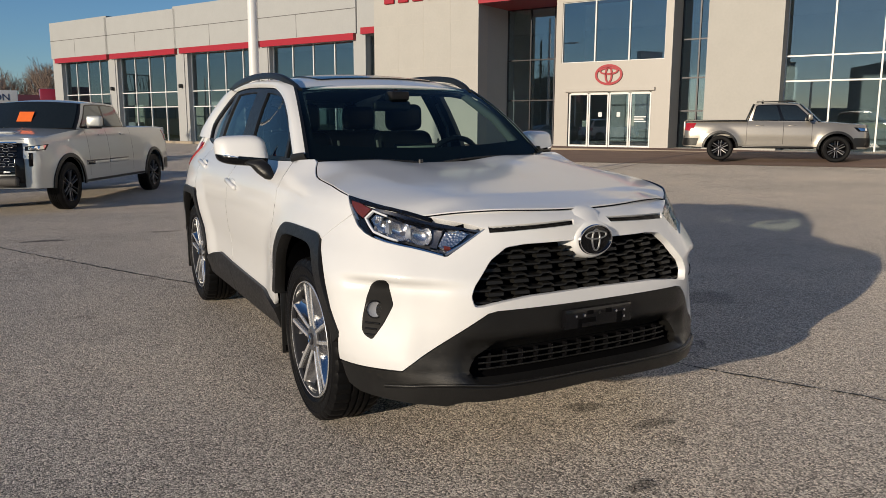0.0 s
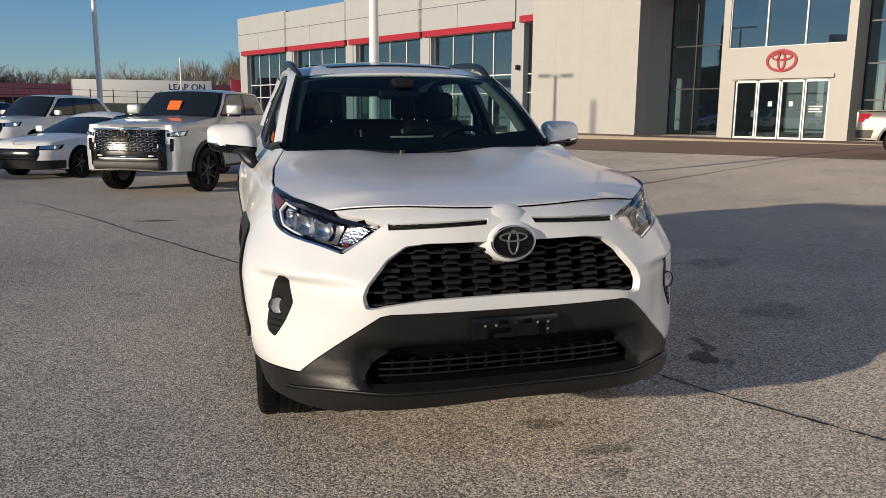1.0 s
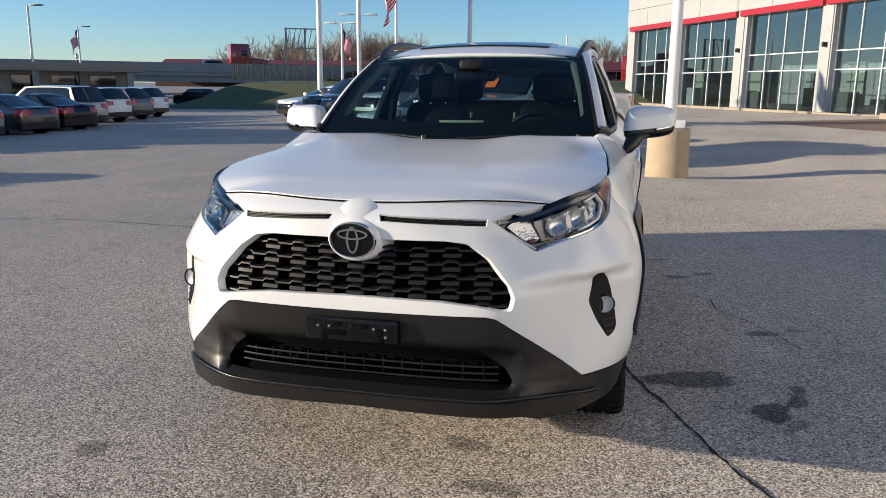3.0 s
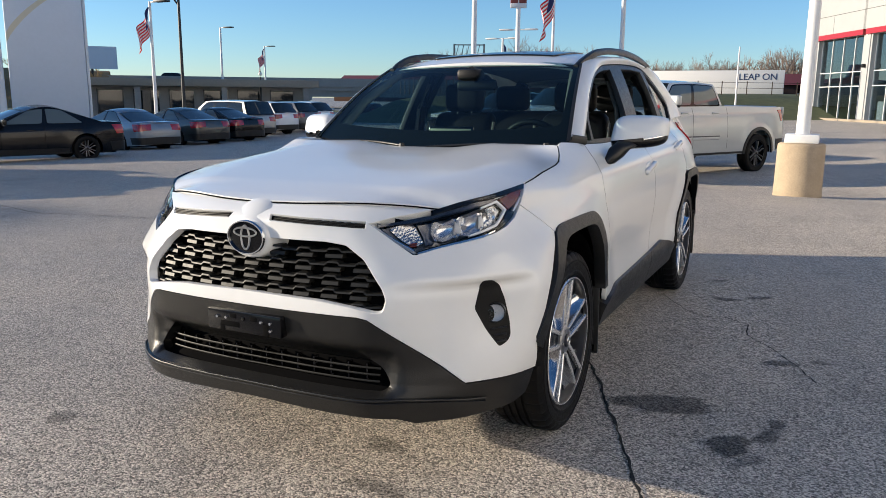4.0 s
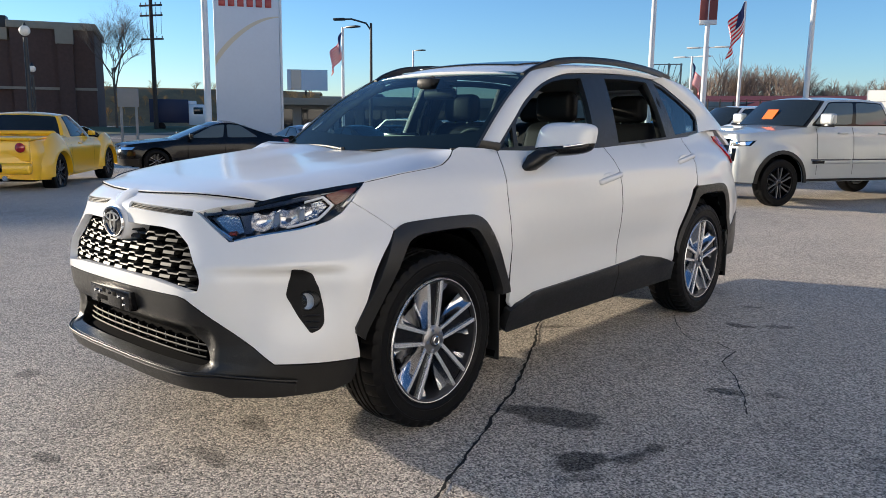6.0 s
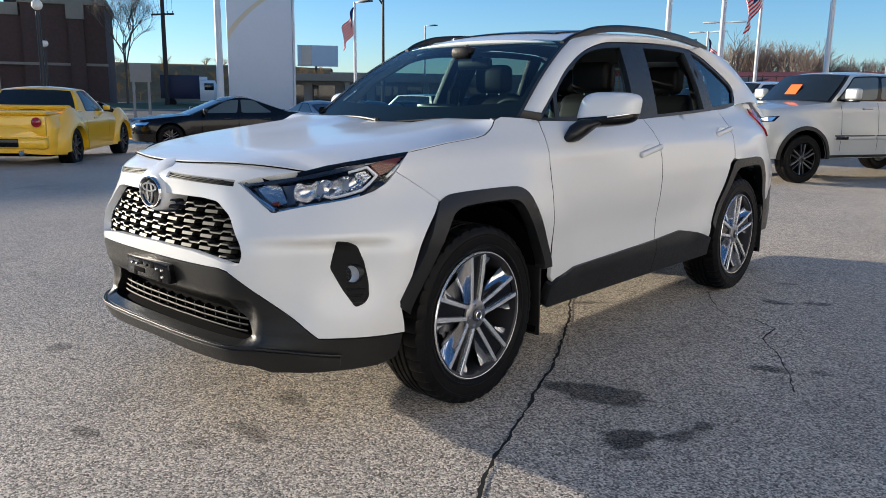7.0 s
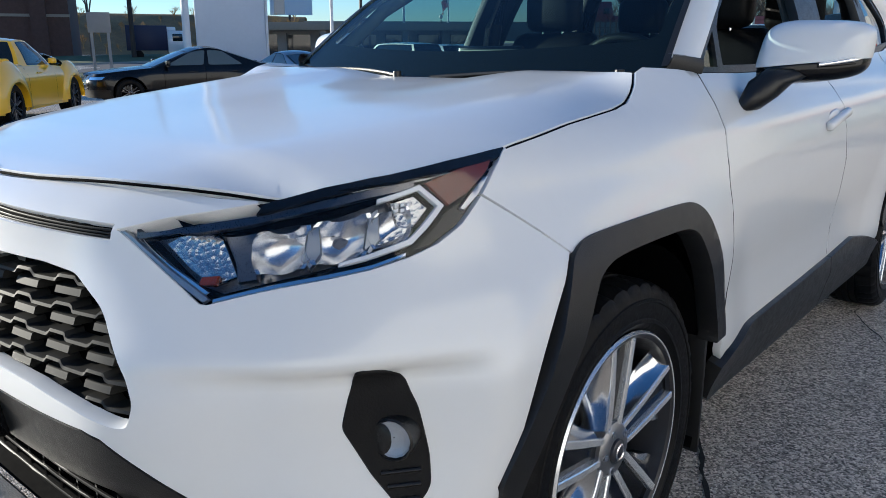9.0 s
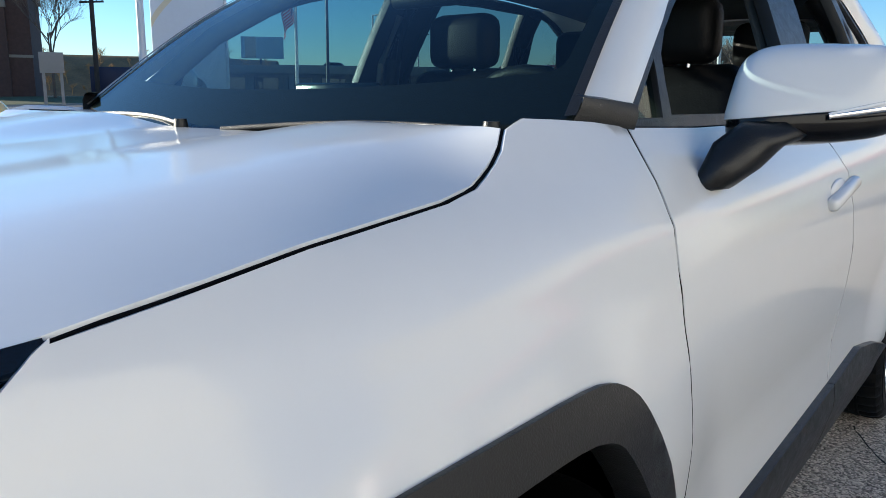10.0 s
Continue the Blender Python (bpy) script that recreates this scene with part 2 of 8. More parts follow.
def panel(name, poly, surf, material, parent, holes=(), step=0.03, flange=0.015, lift=0.0, label="", sharp=50.0, closed_back=False):
    """A sheet with the outline poly and holes, in the plane of the surface's two numbers, laid on the surface,
    with its rim turned inwards."""
    loops = [densify(p, step) for p in (poly, *holes)]
    pts, edges = [], []
    for lp in loops:
        o = len(pts)
        pts += lp
        edges += [(o + i, o + (i + 1) % len(lp)) for i in range(len(lp))]
    arr = np.array(pts)
    lo, hi = arr.min(0), arr.max(0)
    gx, gy = np.meshgrid(np.arange(lo[0] + step / 2, hi[0], step), np.arange(lo[1] + step / 2, hi[1], step))
    g = np.c_[gx.ravel(), gy.ravel()]
    keep = inside(g, loops[0])
    for h in loops[1:]:
        keep &= ~inside(g, h)
    g = g[keep]
    if len(g):
        for q in arr:
            g = g[np.hypot(g[:, 0] - q[0], g[:, 1] - q[1]) > step * 0.45]
    allp = pts + [tuple(q) for q in g]
    vs, es, fs, *_ = geometry.delaunay_2d_cdt([Vector(p) for p in allp], edges, [], 0, 1e-7)
    vv = np.array([(v.x, v.y) for v in vs])
    tri = np.array([f[:3] for f in fs if len(f) >= 3])
    cen = vv[tri].mean(1)
    ok = inside(cen, loops[0])
    for h in loops[1:]:
        ok &= ~inside(cen, h)
    tri = tri[ok]
    P, N = [], []
    e = 0.002
    for a, b in vv:
        p = Vector(surf(a, b))
        n = (Vector(surf(a + e, b)) - Vector(surf(a - e, b))).cross(Vector(surf(a, b + e)) - Vector(surf(a, b - e))).normalized()
        P.append(p + n * lift)
        N.append(n)
    faces = [tuple(t) for t in tri]
    # orient as the surface's normal
    t0 = faces[len(faces) // 2]
    if (P[t0[1]] - P[t0[0]]).cross(P[t0[2]] - P[t0[0]]).dot(N[t0[0]]) < 0:
        faces = [f[::-1] for f in faces]
    if flange:
        cnt = {}
        for f in faces:
            for i in range(3):
                a, b = f[i], f[(i + 1) % 3]
                cnt[(a, b)] = cnt.get((a, b), 0) + 1
        rim = [k for k in cnt if (k[1], k[0]) not in cnt]
        out = {}
        for a, b in rim:
            side = (P[b] - P[a]).cross((N[a] + N[b]) / 2).normalized()
            for k in (a, b):
                out[k] = out.get(k, Vector()) + side
        ring = {}
        base = list(P)
        for k, d in out.items():
            d = d.normalized() if d.length > 1e-6 else Vector()
            ring[k] = (len(P), len(P) + 1)
            P.append(base[k] + d * 0.0015 - N[k] * min(0.003, flange * 0.5))
            P.append(base[k] + d * 0.0015 - N[k] * flange)
        for a, b in rim:
            ra, rb = ring[a], ring[b]
            faces.append((a, ra[0], rb[0], b))
            faces.append((ra[0], ra[1], rb[1], rb[0]))
    me = mesh_of(name, P, faces, material, sharp)
    return put(name, me, parent, None, label)


def loft(name, curves, material, parent, flange=0.0, label="", flip=False, sharp=50.0):
    """A sheet through curves with the same number of points."""
    n = len(curves[0])
    v = [Vector(p) for c in curves for p in c]
    f = []
    for i in range(len(curves) - 1):
        for k in range(n - 1):
            q = (i * n + k, i * n + k + 1, (i + 1) * n + k + 1, (i + 1) * n + k)
            f.append(q[::-1] if flip else q)
    return put(name, mesh_of(name, v, f, material, sharp), parent, None, label)


def spline(pts, n):
    """n points on a smooth curve through pts."""
    p = [np.array(q, float) for q in pts]
    p = [2 * p[0] - p[1]] + p + [2 * p[-1] - p[-2]]
    m = len(p) - 3
    out = []
    for i in range(n):
        t = m * i / (n - 1)
        k = min(int(t), m - 1)
        u = t - k
        a, b, c, d = p[k:k + 4]
        out.append(tuple(0.5 * (2 * b + (c - a) * u + (2 * a - 5 * b + 4 * c - d) * u * u + (3 * b - a - 3 * c + d) * u ** 3)))
    return out

# ---- ground ----
def ground_z(x, y):
    dip = .15 * sstep(y, 8.5, 11) * (1 - sstep(y, 17, 24)) * (1 - sstep(abs(x + 1.5), 3.5, 6))
    return .33 * sstep(x, 6, 22) - .014 * min(20, max(0, -x - 5)) - .16 * sstep(-x, 12, 19.5) * (1 - sstep(-x, 34, 42)) - dip - .020 * (1 - sstep(math.hypot(x, y - 1.3), 3, 6)) - .019 * sstep(.6 - x, 0, 1.5)


def asphalt():
    m = bpy.data.materials.new("worn_aggregate_paving")
    m.use_nodes = True
    nt = m.node_tree
    L, N = nt.links, nt.nodes
    b = N["Principled BSDF"]
    tc = N.new("ShaderNodeTexCoord")
    def noise_(scale, detail=4, rough=.6):
        n = N.new("ShaderNodeTexNoise")
        n.inputs["Scale"].default_value, n.inputs["Detail"].default_value, n.inputs["Roughness"].default_value = scale, detail, rough
        L.new(tc.outputs["Object"], n.inputs["Vector"])
        return n.outputs[0]
    def ramp(src, *stops):
        r = N.new("ShaderNodeValToRGB")
        e = r.color_ramp.elements
        while len(e) < len(stops):
            e.new(.5)
        for k, (p, c) in zip(e, stops):
            k.position, k.color = p, (*c, 1)
        L.new(src, r.inputs[0])
        return r.outputs[0]
    def mul(a_, b_, fac=1.0):
        x = N.new("ShaderNodeMix")
        x.data_type, x.blend_type = "RGBA", "MULTIPLY"
        x.inputs[0].default_value = fac
        L.new(a_, x.inputs[6]), L.new(b_, x.inputs[7])
        return x.outputs[2]
    vo = N.new("ShaderNodeTexVoronoi")
    vo.inputs["Scale"].default_value = 150
    L.new(tc.outputs["Object"], vo.inputs["Vector"])
    sep = N.new("ShaderNodeSeparateColor")
    L.new(vo.outputs["Color"], sep.inputs[0])
    grain = ramp(sep.outputs[0], (0, (.07, .06, .05)), (.22, (.215, .187, .156)), (.58, (.46, .405, .340)), (1, (.84, .76, .65)))
    big = ramp(noise_(.35, 6), (.3, (.78, .78, .78)), (.5, (1, 1, 1)), (.7, (1.12, 1.1, 1.06)))
    mid = ramp(noise_(2.2, 5, .7), (.28, (.62, .60, .58)), (.42, (.96, .96, .96)), (.7, (1.05, 1.05, 1.05)))
    L.new(mul(mul(grain, big), mid, .8), b.inputs["Base Color"])
    b.inputs["Roughness"].default_value = .68
    b.inputs["Diffuse Roughness"].default_value = .4
    b.inputs["Specular IOR Level"].default_value = .5
    bp = N.new("ShaderNodeBump")
    bp.inputs["Distance"].default_value, bp.inputs["Strength"].default_value = .0045, .8
    L.new(vo.outputs["Distance"], bp.inputs["Height"])
    bp.invert = True
    L.new(bp.outputs[0], b.inputs["Normal"])
    return m


PAVING = asphalt()
gs = np.sinh(np.linspace(-7.2, 7.2, 180)) * 1.9
gv, gf = [(x, y, ground_z(x, y)) for y in gs for x in gs], []
for j in range(len(gs) - 1):
    for i in range(len(gs) - 1):
        k = j * len(gs) + i
        gf.append((k, k + 1, k + 1 + len(gs), k + len(gs)))
tagged(put("ground", mesh_of("ground", gv, gf, PAVING, 60)), "worn tan aggregate paving of a car lot", "ground", kind="structure")

# ---- showroom ----
STUCCO = mat("cream_panel_cladding", (.42, .407, .372), .75, vary=.05, scale=1.2, bump=.001, bump_scale=90)
GREYPANEL = mat("grey_panel_cladding", (.37, .375, .37), .7, vary=.05, scale=1.2, bump=.001, bump_scale=90)
REDBAND = mat("red_metal_fascia", (.34, .010, .018), .4, coat=.3, vary=.05)
FRAMEW = mat("white_aluminium_frame", (.72, .72, .70), .4, vary=.03)
SHOPGLASS = glass("showroom_glass", (.85, .95, 1.0), tint=.85, ior=2.4)
ROOMWALL = mat("showroom_interior", (.60, .57, .53), .9, vary=.15, scale=.7)
SHOW = pose(19.7, 25.54, .30, 0, 0, -63)


def show(name, x0, x1, y0, y1, z0, z1, material, parent=None, bevel=0.0, label=""):
    """A box in the showroom's own directions: x along the front, y into it."""
    bm = box_bm(x0, x1, y0, y1, z0, z1, bevel, 1)
    if parent is None:
        bm.transform(SHOW)
    return put(name, from_bm(name, bm, material), parent, None, label)


def wall_panel(name, u0, u1, y0, y1, z0, z1, material, openings=(), kind="structure", label="", cat="wall"):
    """A wall with openings right through it."""
    bm = bmesh.new()
    cuts_u = sorted({u0, u1, *[c for o in openings for c in o[:2]]})
    cuts_z = sorted({z0, z1, *[c for o in openings for c in o[2:]]})
    for a, b in zip(cuts_u, cuts_u[1:]):
        for c, d in zip(cuts_z, cuts_z[1:]):
            if any(o[0] <= a and b <= o[1] and o[2] <= c and d <= o[3] for o in openings):
                continue
            add_box(bm, a, b, y0, y1, c, d)
    bmesh.ops.remove_doubles(bm, verts=bm.verts, dist=1e-4)
    bm.transform(SHOW)
    return tagged(put(name, from_bm(name, bm, material)), label, cat, kind=kind)


def window_unit(name, u0, u1, z0, z1, cols, rows, y=.35, bar=.06, material=None, door=None):
    """Frame bars and panes; rows are heights of the crossbars."""
    w = tagged(new(name), "tall showroom window with white frame bars", "window", kind="structure")
    w.matrix_world = SHOW
    zs = [z0, *rows, z1]
    us = np.linspace(u0, u1, cols + 1)
    for u in us:
        part("window_bar", box_bm(u - bar / 2, u + bar / 2, y - .06, y + .06, z0, z1), material or FRAMEW, w)
    for z in zs:
        part("window_rail", box_bm(u0, u1, y - .05, y + .05, z - bar / 2, z + bar / 2), material or FRAMEW, w)
    for a, b in zip(us, us[1:]):
        for c, d in zip(zs, zs[1:]):
            part("pane", box_bm(a + bar / 2, b - bar / 2, y - .008, y + .008, c + bar / 2, d - bar / 2), SHOPGLASS, w)
    return w


TOPZ = 8.4
bays = [(-42.9, -36.6), (-35.5, -28.7), (-27.5, -20.7), (-19.7, -13.0)]
wall_panel("wall_wing", -44.1, -11.3, 0, .5, -.6, TOPZ - 2.55, GREYPANEL, [(a, b, -.25, 5.55) for a, b in bays] + [(-12.15, -11.45, -.25, 5.75)], label="grey panelled showroom wing with tall windows")
PANELJOINT = mat("dark_panel_joint", (.12, .115, .11), .8, vary=.05)
for k, (a, b) in enumerate(bays):
    window_unit("window_%d" % (k + 1), a, b, -.25, 5.55, 4, [2.1, 3.1])
    tagged(show("fascia", a - .55, b + .18, -.22, .0, 5.5, 5.86, REDBAND), "red metal fascia over a window", "fascia", kind="structure")
    tagged(show("parapet_wall", a - 1.1, b + .30, -.14, .5, 5.86, TOPZ + (.0 if k % 2 else .12), GREYPANEL), "light grey parapet panel", "wall", kind="structure")
    tagged(show("panel_joint", a - 1.08, b + .28, -.146, -.13, 7.15, 7.19, PANELJOINT), "dark joint in the parapet panels", "trim", kind="structure")
    tagged(show("panel_joint", (a + b) / 2 - .9, (a + b) / 2 - .87, -.146, -.13, 5.9, 7.15, PANELJOINT), "dark joint in the parapet panels", "trim", kind="structure")
    tagged(show("pilaster", b + .32, b + .92, -.06, .5, -.3, TOPZ - .1, GREYPANEL), "grey pilaster between two windows", "pilaster", kind="structure")
    tagged(show("wall_light", b + .52, b + .72, -.30, -.06, 3.3, 3.55, CLAD, bevel=.03), "small dark wall light on a pilaster", "wall light", "lights on the pilasters")
window_unit("window_5", -12.15, -11.45, -.25, 5.75, 1, [2.1, 3.1])
tagged(show("fascia", -12.3, -11.3, -.22, 0, 5.76, 6.1, REDBAND), "red metal fascia over a window", "fascia", kind="structure")
tagged(show("parapet_wall", -12.35, -11.3, -.1, .5, 6.1, TOPZ, GREYPANEL), "light grey parapet panel", "wall", kind="structure")
tagged(show("wall_end", -44.1, -43.6, .5, 22, -.6, TOPZ - .1, GREYPANEL), "grey panelled end wall", "wall", kind="structure")
tagged(show("roof_wing", -43.6, -11.3, .5, 22, 7.3, 7.5, GREYPANEL), "flat roof of the showroom", "roof", kind="structure")
tagged(show("roof_unit", -34, -33.3, 3, 4, 7.5, 9.0, FRAMEW), "small white vent on the flat roof", "vent")
# tower with panel joints and red letters
tagged(show("wall_tower", -11.3, -4.75, -.25, .6, -.6, 11.5, STUCCO), "cream panelled tower wall", "wall", kind="structure")
tagged(show("wall_tower_side", -5.4, -4.75, .6, 3.2, -.6, 11.5, GREYPANEL), "cream panelled tower wall", "wall", kind="structure")
for z in (1.6, 3.8, 6.0, 8.2):
    tagged(show("panel_joint", -11.28, -4.77, -.255, -.24, z, z + .018, mat("pale_panel_joint", (.45, .43, .39), .8, vary=.05)), "fine joint in the tower panels", "trim", kind="structure")
for u in (-9.7, -8.05, -6.4):
    tagged(show("panel_joint", u, u + .018, -.255, -.24, .1, 11, bpy.data.materials["pale_panel_joint"]), "fine joint in the tower panels", "trim", kind="structure")
for k in range(6):
    u = -10.55 + k * .92
    tagged(show("sign_bar", u, u + .66, -.36, -.25, 7.12, 7.75, REDBAND, bevel=.04), "red raised bar standing for a sign letter", "sign", "bars of the wall sign")
tagged(show("fascia_portal", -4.75, 6.2, -.3, 3.0, 6.70, 7.35, REDBAND), "red metal fascia over the entrance", "fascia", kind="structure")
tagged(show("wall_portal", -4.75, 6.2, .2, 3.0, 7.35, 11.5, STUCCO), "cream wall over the entrance", "wall", kind="structure")
DARKFRAME = mat("dark_bronze_frame", (.05, .05, .055), .4, metal=.6, vary=.05)
window_unit("window_6", -4.75, -.72, -.1, 6.7, 3, [2.2, 4.2], y=2.6, material=DARKFRAME)
window_unit("window_7", 4.72, 6.2, -.1, 6.7, 2, [1.6, 3.0, 4.6], y=1.2, material=DARKFRAME)
# entrance lobby
LOBBY = mat("white_metal_panel", (.43, .405, .365), .45, vary=.03, scale=2)
wall_panel("wall_lobby", -.70, 4.70, 0, .22, -.2, 6.7, LOBBY, [(-.02, 3.90, -.05, 2.42), (-.40, 4.38, 3.75, 6.4)], label="white metal front of the entrance lobby")
tagged(show("wall_lobby_side", -.70, -.5, .22, 2.6, -.2, 6.7, LOBBY), "white side of the entrance lobby", "wall", kind="structure")
tagged(show("wall_lobby_side", 4.5, 4.70, .22, 2.6, -.2, 6.7, LOBBY), "white side of the entrance lobby", "wall", kind="structure")
window_unit("window_8", -.40, 4.38, 3.75, 6.4, 3, [], y=.12)
d = tagged(new("door_1"), "white framed glass sliding entrance doors, shut", "door", kind="structure")
d.matrix_world = SHOW
for k in range(4):
    a = .0 + k * .97
    for u in (a + .02, a + .90):
        part("door_stile", box_bm(u, u + .06, .06, .14, .0, 2.38), FRAMEW, d)
    for z in (.0, 2.32):
        part("door_rail", box_bm(a + .08, a + .90, .06, .14, z, z + .1), FRAMEW, d)
    part("pane", box_bm(a + .08, a + .90, .095, .105, .1, 2.32), SHOPGLASS, d)
part("door_sticker", box_bm(1.45, 1.62, .085, .092, 1.35, 1.55), FRAMEW, d), part("door_sticker", box_bm(2.32, 2.48, .085, .092, 1.35, 1.55), FRAMEW, d)
for k in range(3):
    part("door_notice", box_bm(3.12, 3.66 - .1 * (k % 2), .085, .092, 1.12 + k * .1, 1.17 + k * .1), FRAMEW, d)
tagged(show("door_canopy", -.15, 4.05, -.12, .0, 2.46, 2.60, LOBBY), "white trim over the entrance doors", "trim", kind="structure")
em = tagged(new("wall_emblem"), "red oval emblem over the entrance", "emblem")
em.matrix_world = SHOW
for nm, cx, cz, rx, rz, w in (("outer_oval", 1.93, 3.17, .64, .45, .10), ("inner_oval", 1.93, 3.17, .18, .38, .08), ("cross_oval", 1.93, 3.33, .44, .17, .08)):
    v, f, n = [], [], 40
    for i in range(n):
        t = 2 * math.pi * i / n
        for r, y in ((0, -.01), (0, -.07), (w, -.07), (w, -.01)):
            v.append((cx + (rx - r) * math.cos(t), y, cz + (rz - r) * math.sin(t)))
    for i in range(n):
        for k in range(4):
            f.append((i * 4 + k, (i + 1) % n * 4 + k, (i + 1) % n * 4 + (k + 1) % 4, i * 4 + (k + 1) % 4))
    put(nm, mesh_of(nm, v, f, REDBAND, 50), em)
# right part
tagged(show("wall_right_tower", 6.2, 9.06, -.25, .6, -.6, 11.5, STUCCO), "cream panelled wall beside the entrance", "wall", kind="structure")
tagged(show("wall_right_tower_side", 6.2, 6.6, .6, 3, -.6, 11.5, STUCCO), "cream panelled wall beside the entrance", "wall", kind="structure")
window_unit("window_9", 9.06, 24.0, -.1, 6.1, 9, [2.7, 3.65], y=.5)
tagged(show("fascia", 9.06, 24.4, -.3, .5, 6.1, 6.6, REDBAND), "red metal fascia over a window", "fascia", kind="structure")
tagged(show("wall_right", 9.06, 24.4, -.1, .5, 6.6, 8.6, GREYPANEL), "grey panelled wall over the right windows", "wall", kind="structure")
tagged(show("wall_right_end", 24.0, 24.5, -.1, 22, -.6, 8.6, GREYPANEL), "grey panelled end wall", "wall", kind="structure")
# rooms behind the glass
tagged(show("floor_showroom", -43.6, 24, .5, 21.5, -.35, -.25, mat("polished_tile_floor", (.30, .29, .27), .25, vary=.05)), "pale polished showroom floor", "floor", kind="structure")
tagged(show("wall_back", -43.6, 24, 13.0, 13.3, -.25, 7.3, ROOMWALL), "dim inner wall of the showroom", "wall", kind="structure")
tagged(show("ceiling_showroom", -43.6, 24, .6, 13.0, 6.75, 6.85, ROOMWALL), "dim showroom ceiling", "ceiling", kind="structure")
tagged(show("wall_back_low", -43.6, 24, 21.5, 22, -.6, 8.4, GREYPANEL), "grey rear wall", "wall", kind="structure")
random.seed(4)
CREAMBOARD = mat("pale_display_board", (.62, .58, .42), .7, vary=.05)
for u, w, z in ((-39, 1.2, 2.4), (-33.5, 1.0, 3.0), (-32, 1.4, 2.2), (-26, .9, 2.0), (-22.5, 1.4, 2.6), (-16.5, 1.3, 1.2), (-2.6, 2.0, 1.2), (11.5, 2.2, 1.1), (15, 1.6, 1.4)):
    tagged(show("display_board", u, u + w, 3.5, 3.65, -.25 if u < -3 else .9, z, CREAMBOARD if z > 1.3 or u > -5 else FRAMEW), "pale display board inside the showroom", "display board", "boards in the showroom")
for u in (-41.5, -38, -31, -29.8, -24.5, -21.6, -18, -15.3):
    tagged(show("display_stand", u, u + .9, 2.2, 3.0, -.25, .85 + .3 * random.random(), random.choice((CLAD, ROOMWALL, TAN)), bevel=.05), "low display stand inside the showroom", "display stand", "stands in the showroom")
# paving by the entrance and kerb
BRICKPAVE = mat("red_brown_paving", (.20, .115, .085), .85, vary=.15, scale=3, bump=.003, bump_scale=30)
tagged(show("pavement", -12, 24, -3.2, -.25, -.5, .03, BRICKPAVE, bevel=.02), "red-brown paving before the entrance", "pavement", kind="structure")
fv, ff = [], []
for i, u in enumerate(np.linspace(-12, 24, 37)):
    for y in (-10.2, -8.5, -6.8, -5.1, -3.44):
        p = SHOW @ Vector((u, y, 0))
        fv.append((p.x, p.y, ground_z(p.x, p.y) + .012))
    if i:
        ff += [((i - 1) * 5 + k, i * 5 + k, i * 5 + k + 1, (i - 1) * 5 + k + 1) for k in range(4)]
tagged(put("forecourt", mesh_of("forecourt", fv, ff, mat("worn_brown_paving", (.23, .15, .105), .85, vary=.2, scale=1.2, bump=.003, bump_scale=30), 60)), "worn red-brown forecourt before the showroom entrance", "forecourt", kind="structure")
KERB = mat("worn_concrete", (.33, .275, .205), .85, vary=.12, scale=2, bump=.002, bump_scale=60)
tagged(show("kerb", -12, 24, -3.45, -3.2, -.5, .05, KERB, bevel=.03), "pale concrete kerb along the paving", "kerb", kind="structure")
tagged(show("kerb", -44, -12, -1.2, -.9, -.6, -.14, KERB, bevel=.03), "pale concrete kerb along the showroom wing", "kerb", kind="structure")

# ---- the white SUV: its skin ----
PLAN_LOW = [(0, -.945), (.20, -.943), (.37, -.932), (.48, -.912), (.58, -.864), (.67, -.799), (.74, -.744), (.80, -.670), (.856, -.572), (.895, -.445), (.903, -.30),
            (.902, -.10), (.90, .20), (.90, .6), (.90, 1.1), (.90, 1.6), (.902, 2.1), (.90, 2.6), (.89, 3.0), (.855, 3.3), (.77, 3.5), (.55, 3.6), (0, 3.63)]
PLAN_HIGH = [(0, -.915), (.20, -.900), (.35, -.862), (.44, -.822), (.53, -.764), (.62, -.692), (.70, -.612), (.765, -.522), (.808, -.415), (.833, -.295), (.846, -.15),
             (.855, .05), (.863, .28), (.88, .62), (.888, 1.1), (.888, 1.6), (.888, 2.1), (.885, 2.6), (.865, 2.98), (.82, 3.25), (.73, 3.43), (.5, 3.53), (0, 3.57)]
_low, _high = np.array(spline(PLAN_LOW, 900)), np.array(spline(PLAN_HIGH, 900))
_arc = np.r_[0, np.cumsum(np.hypot(*np.diff(_low, axis=0).T))]
Z_FRONT = [.20, .27, .30, .355, .37, .45, .56, .63, .66, .80, .93, .955, .98, 1.02]
D_FRONT = [.09, .035, .015, -.008, .02, .035, .008, 0, 0, .01, .0, .024, .068, .12]
Z_DOOR = [.20, .30, .42, .52, .60, .72, .82, .92, 1.0, 1.06, 1.14, 1.25]
D_DOOR = [-.08, -.05, -.02, -.026, -.025, -.008, .004, 0, -.018, -.060, -.140, -.20]
Z_WING = [.20, .30, .42, .60, .72, .82, .92, 1.0, 1.04, 1.07, 1.14, 1.2]
D_WING = [-.05, -.03, -.01, .0, .005, .008, 0, -.022, -.052, -.09, -.155, -.2]


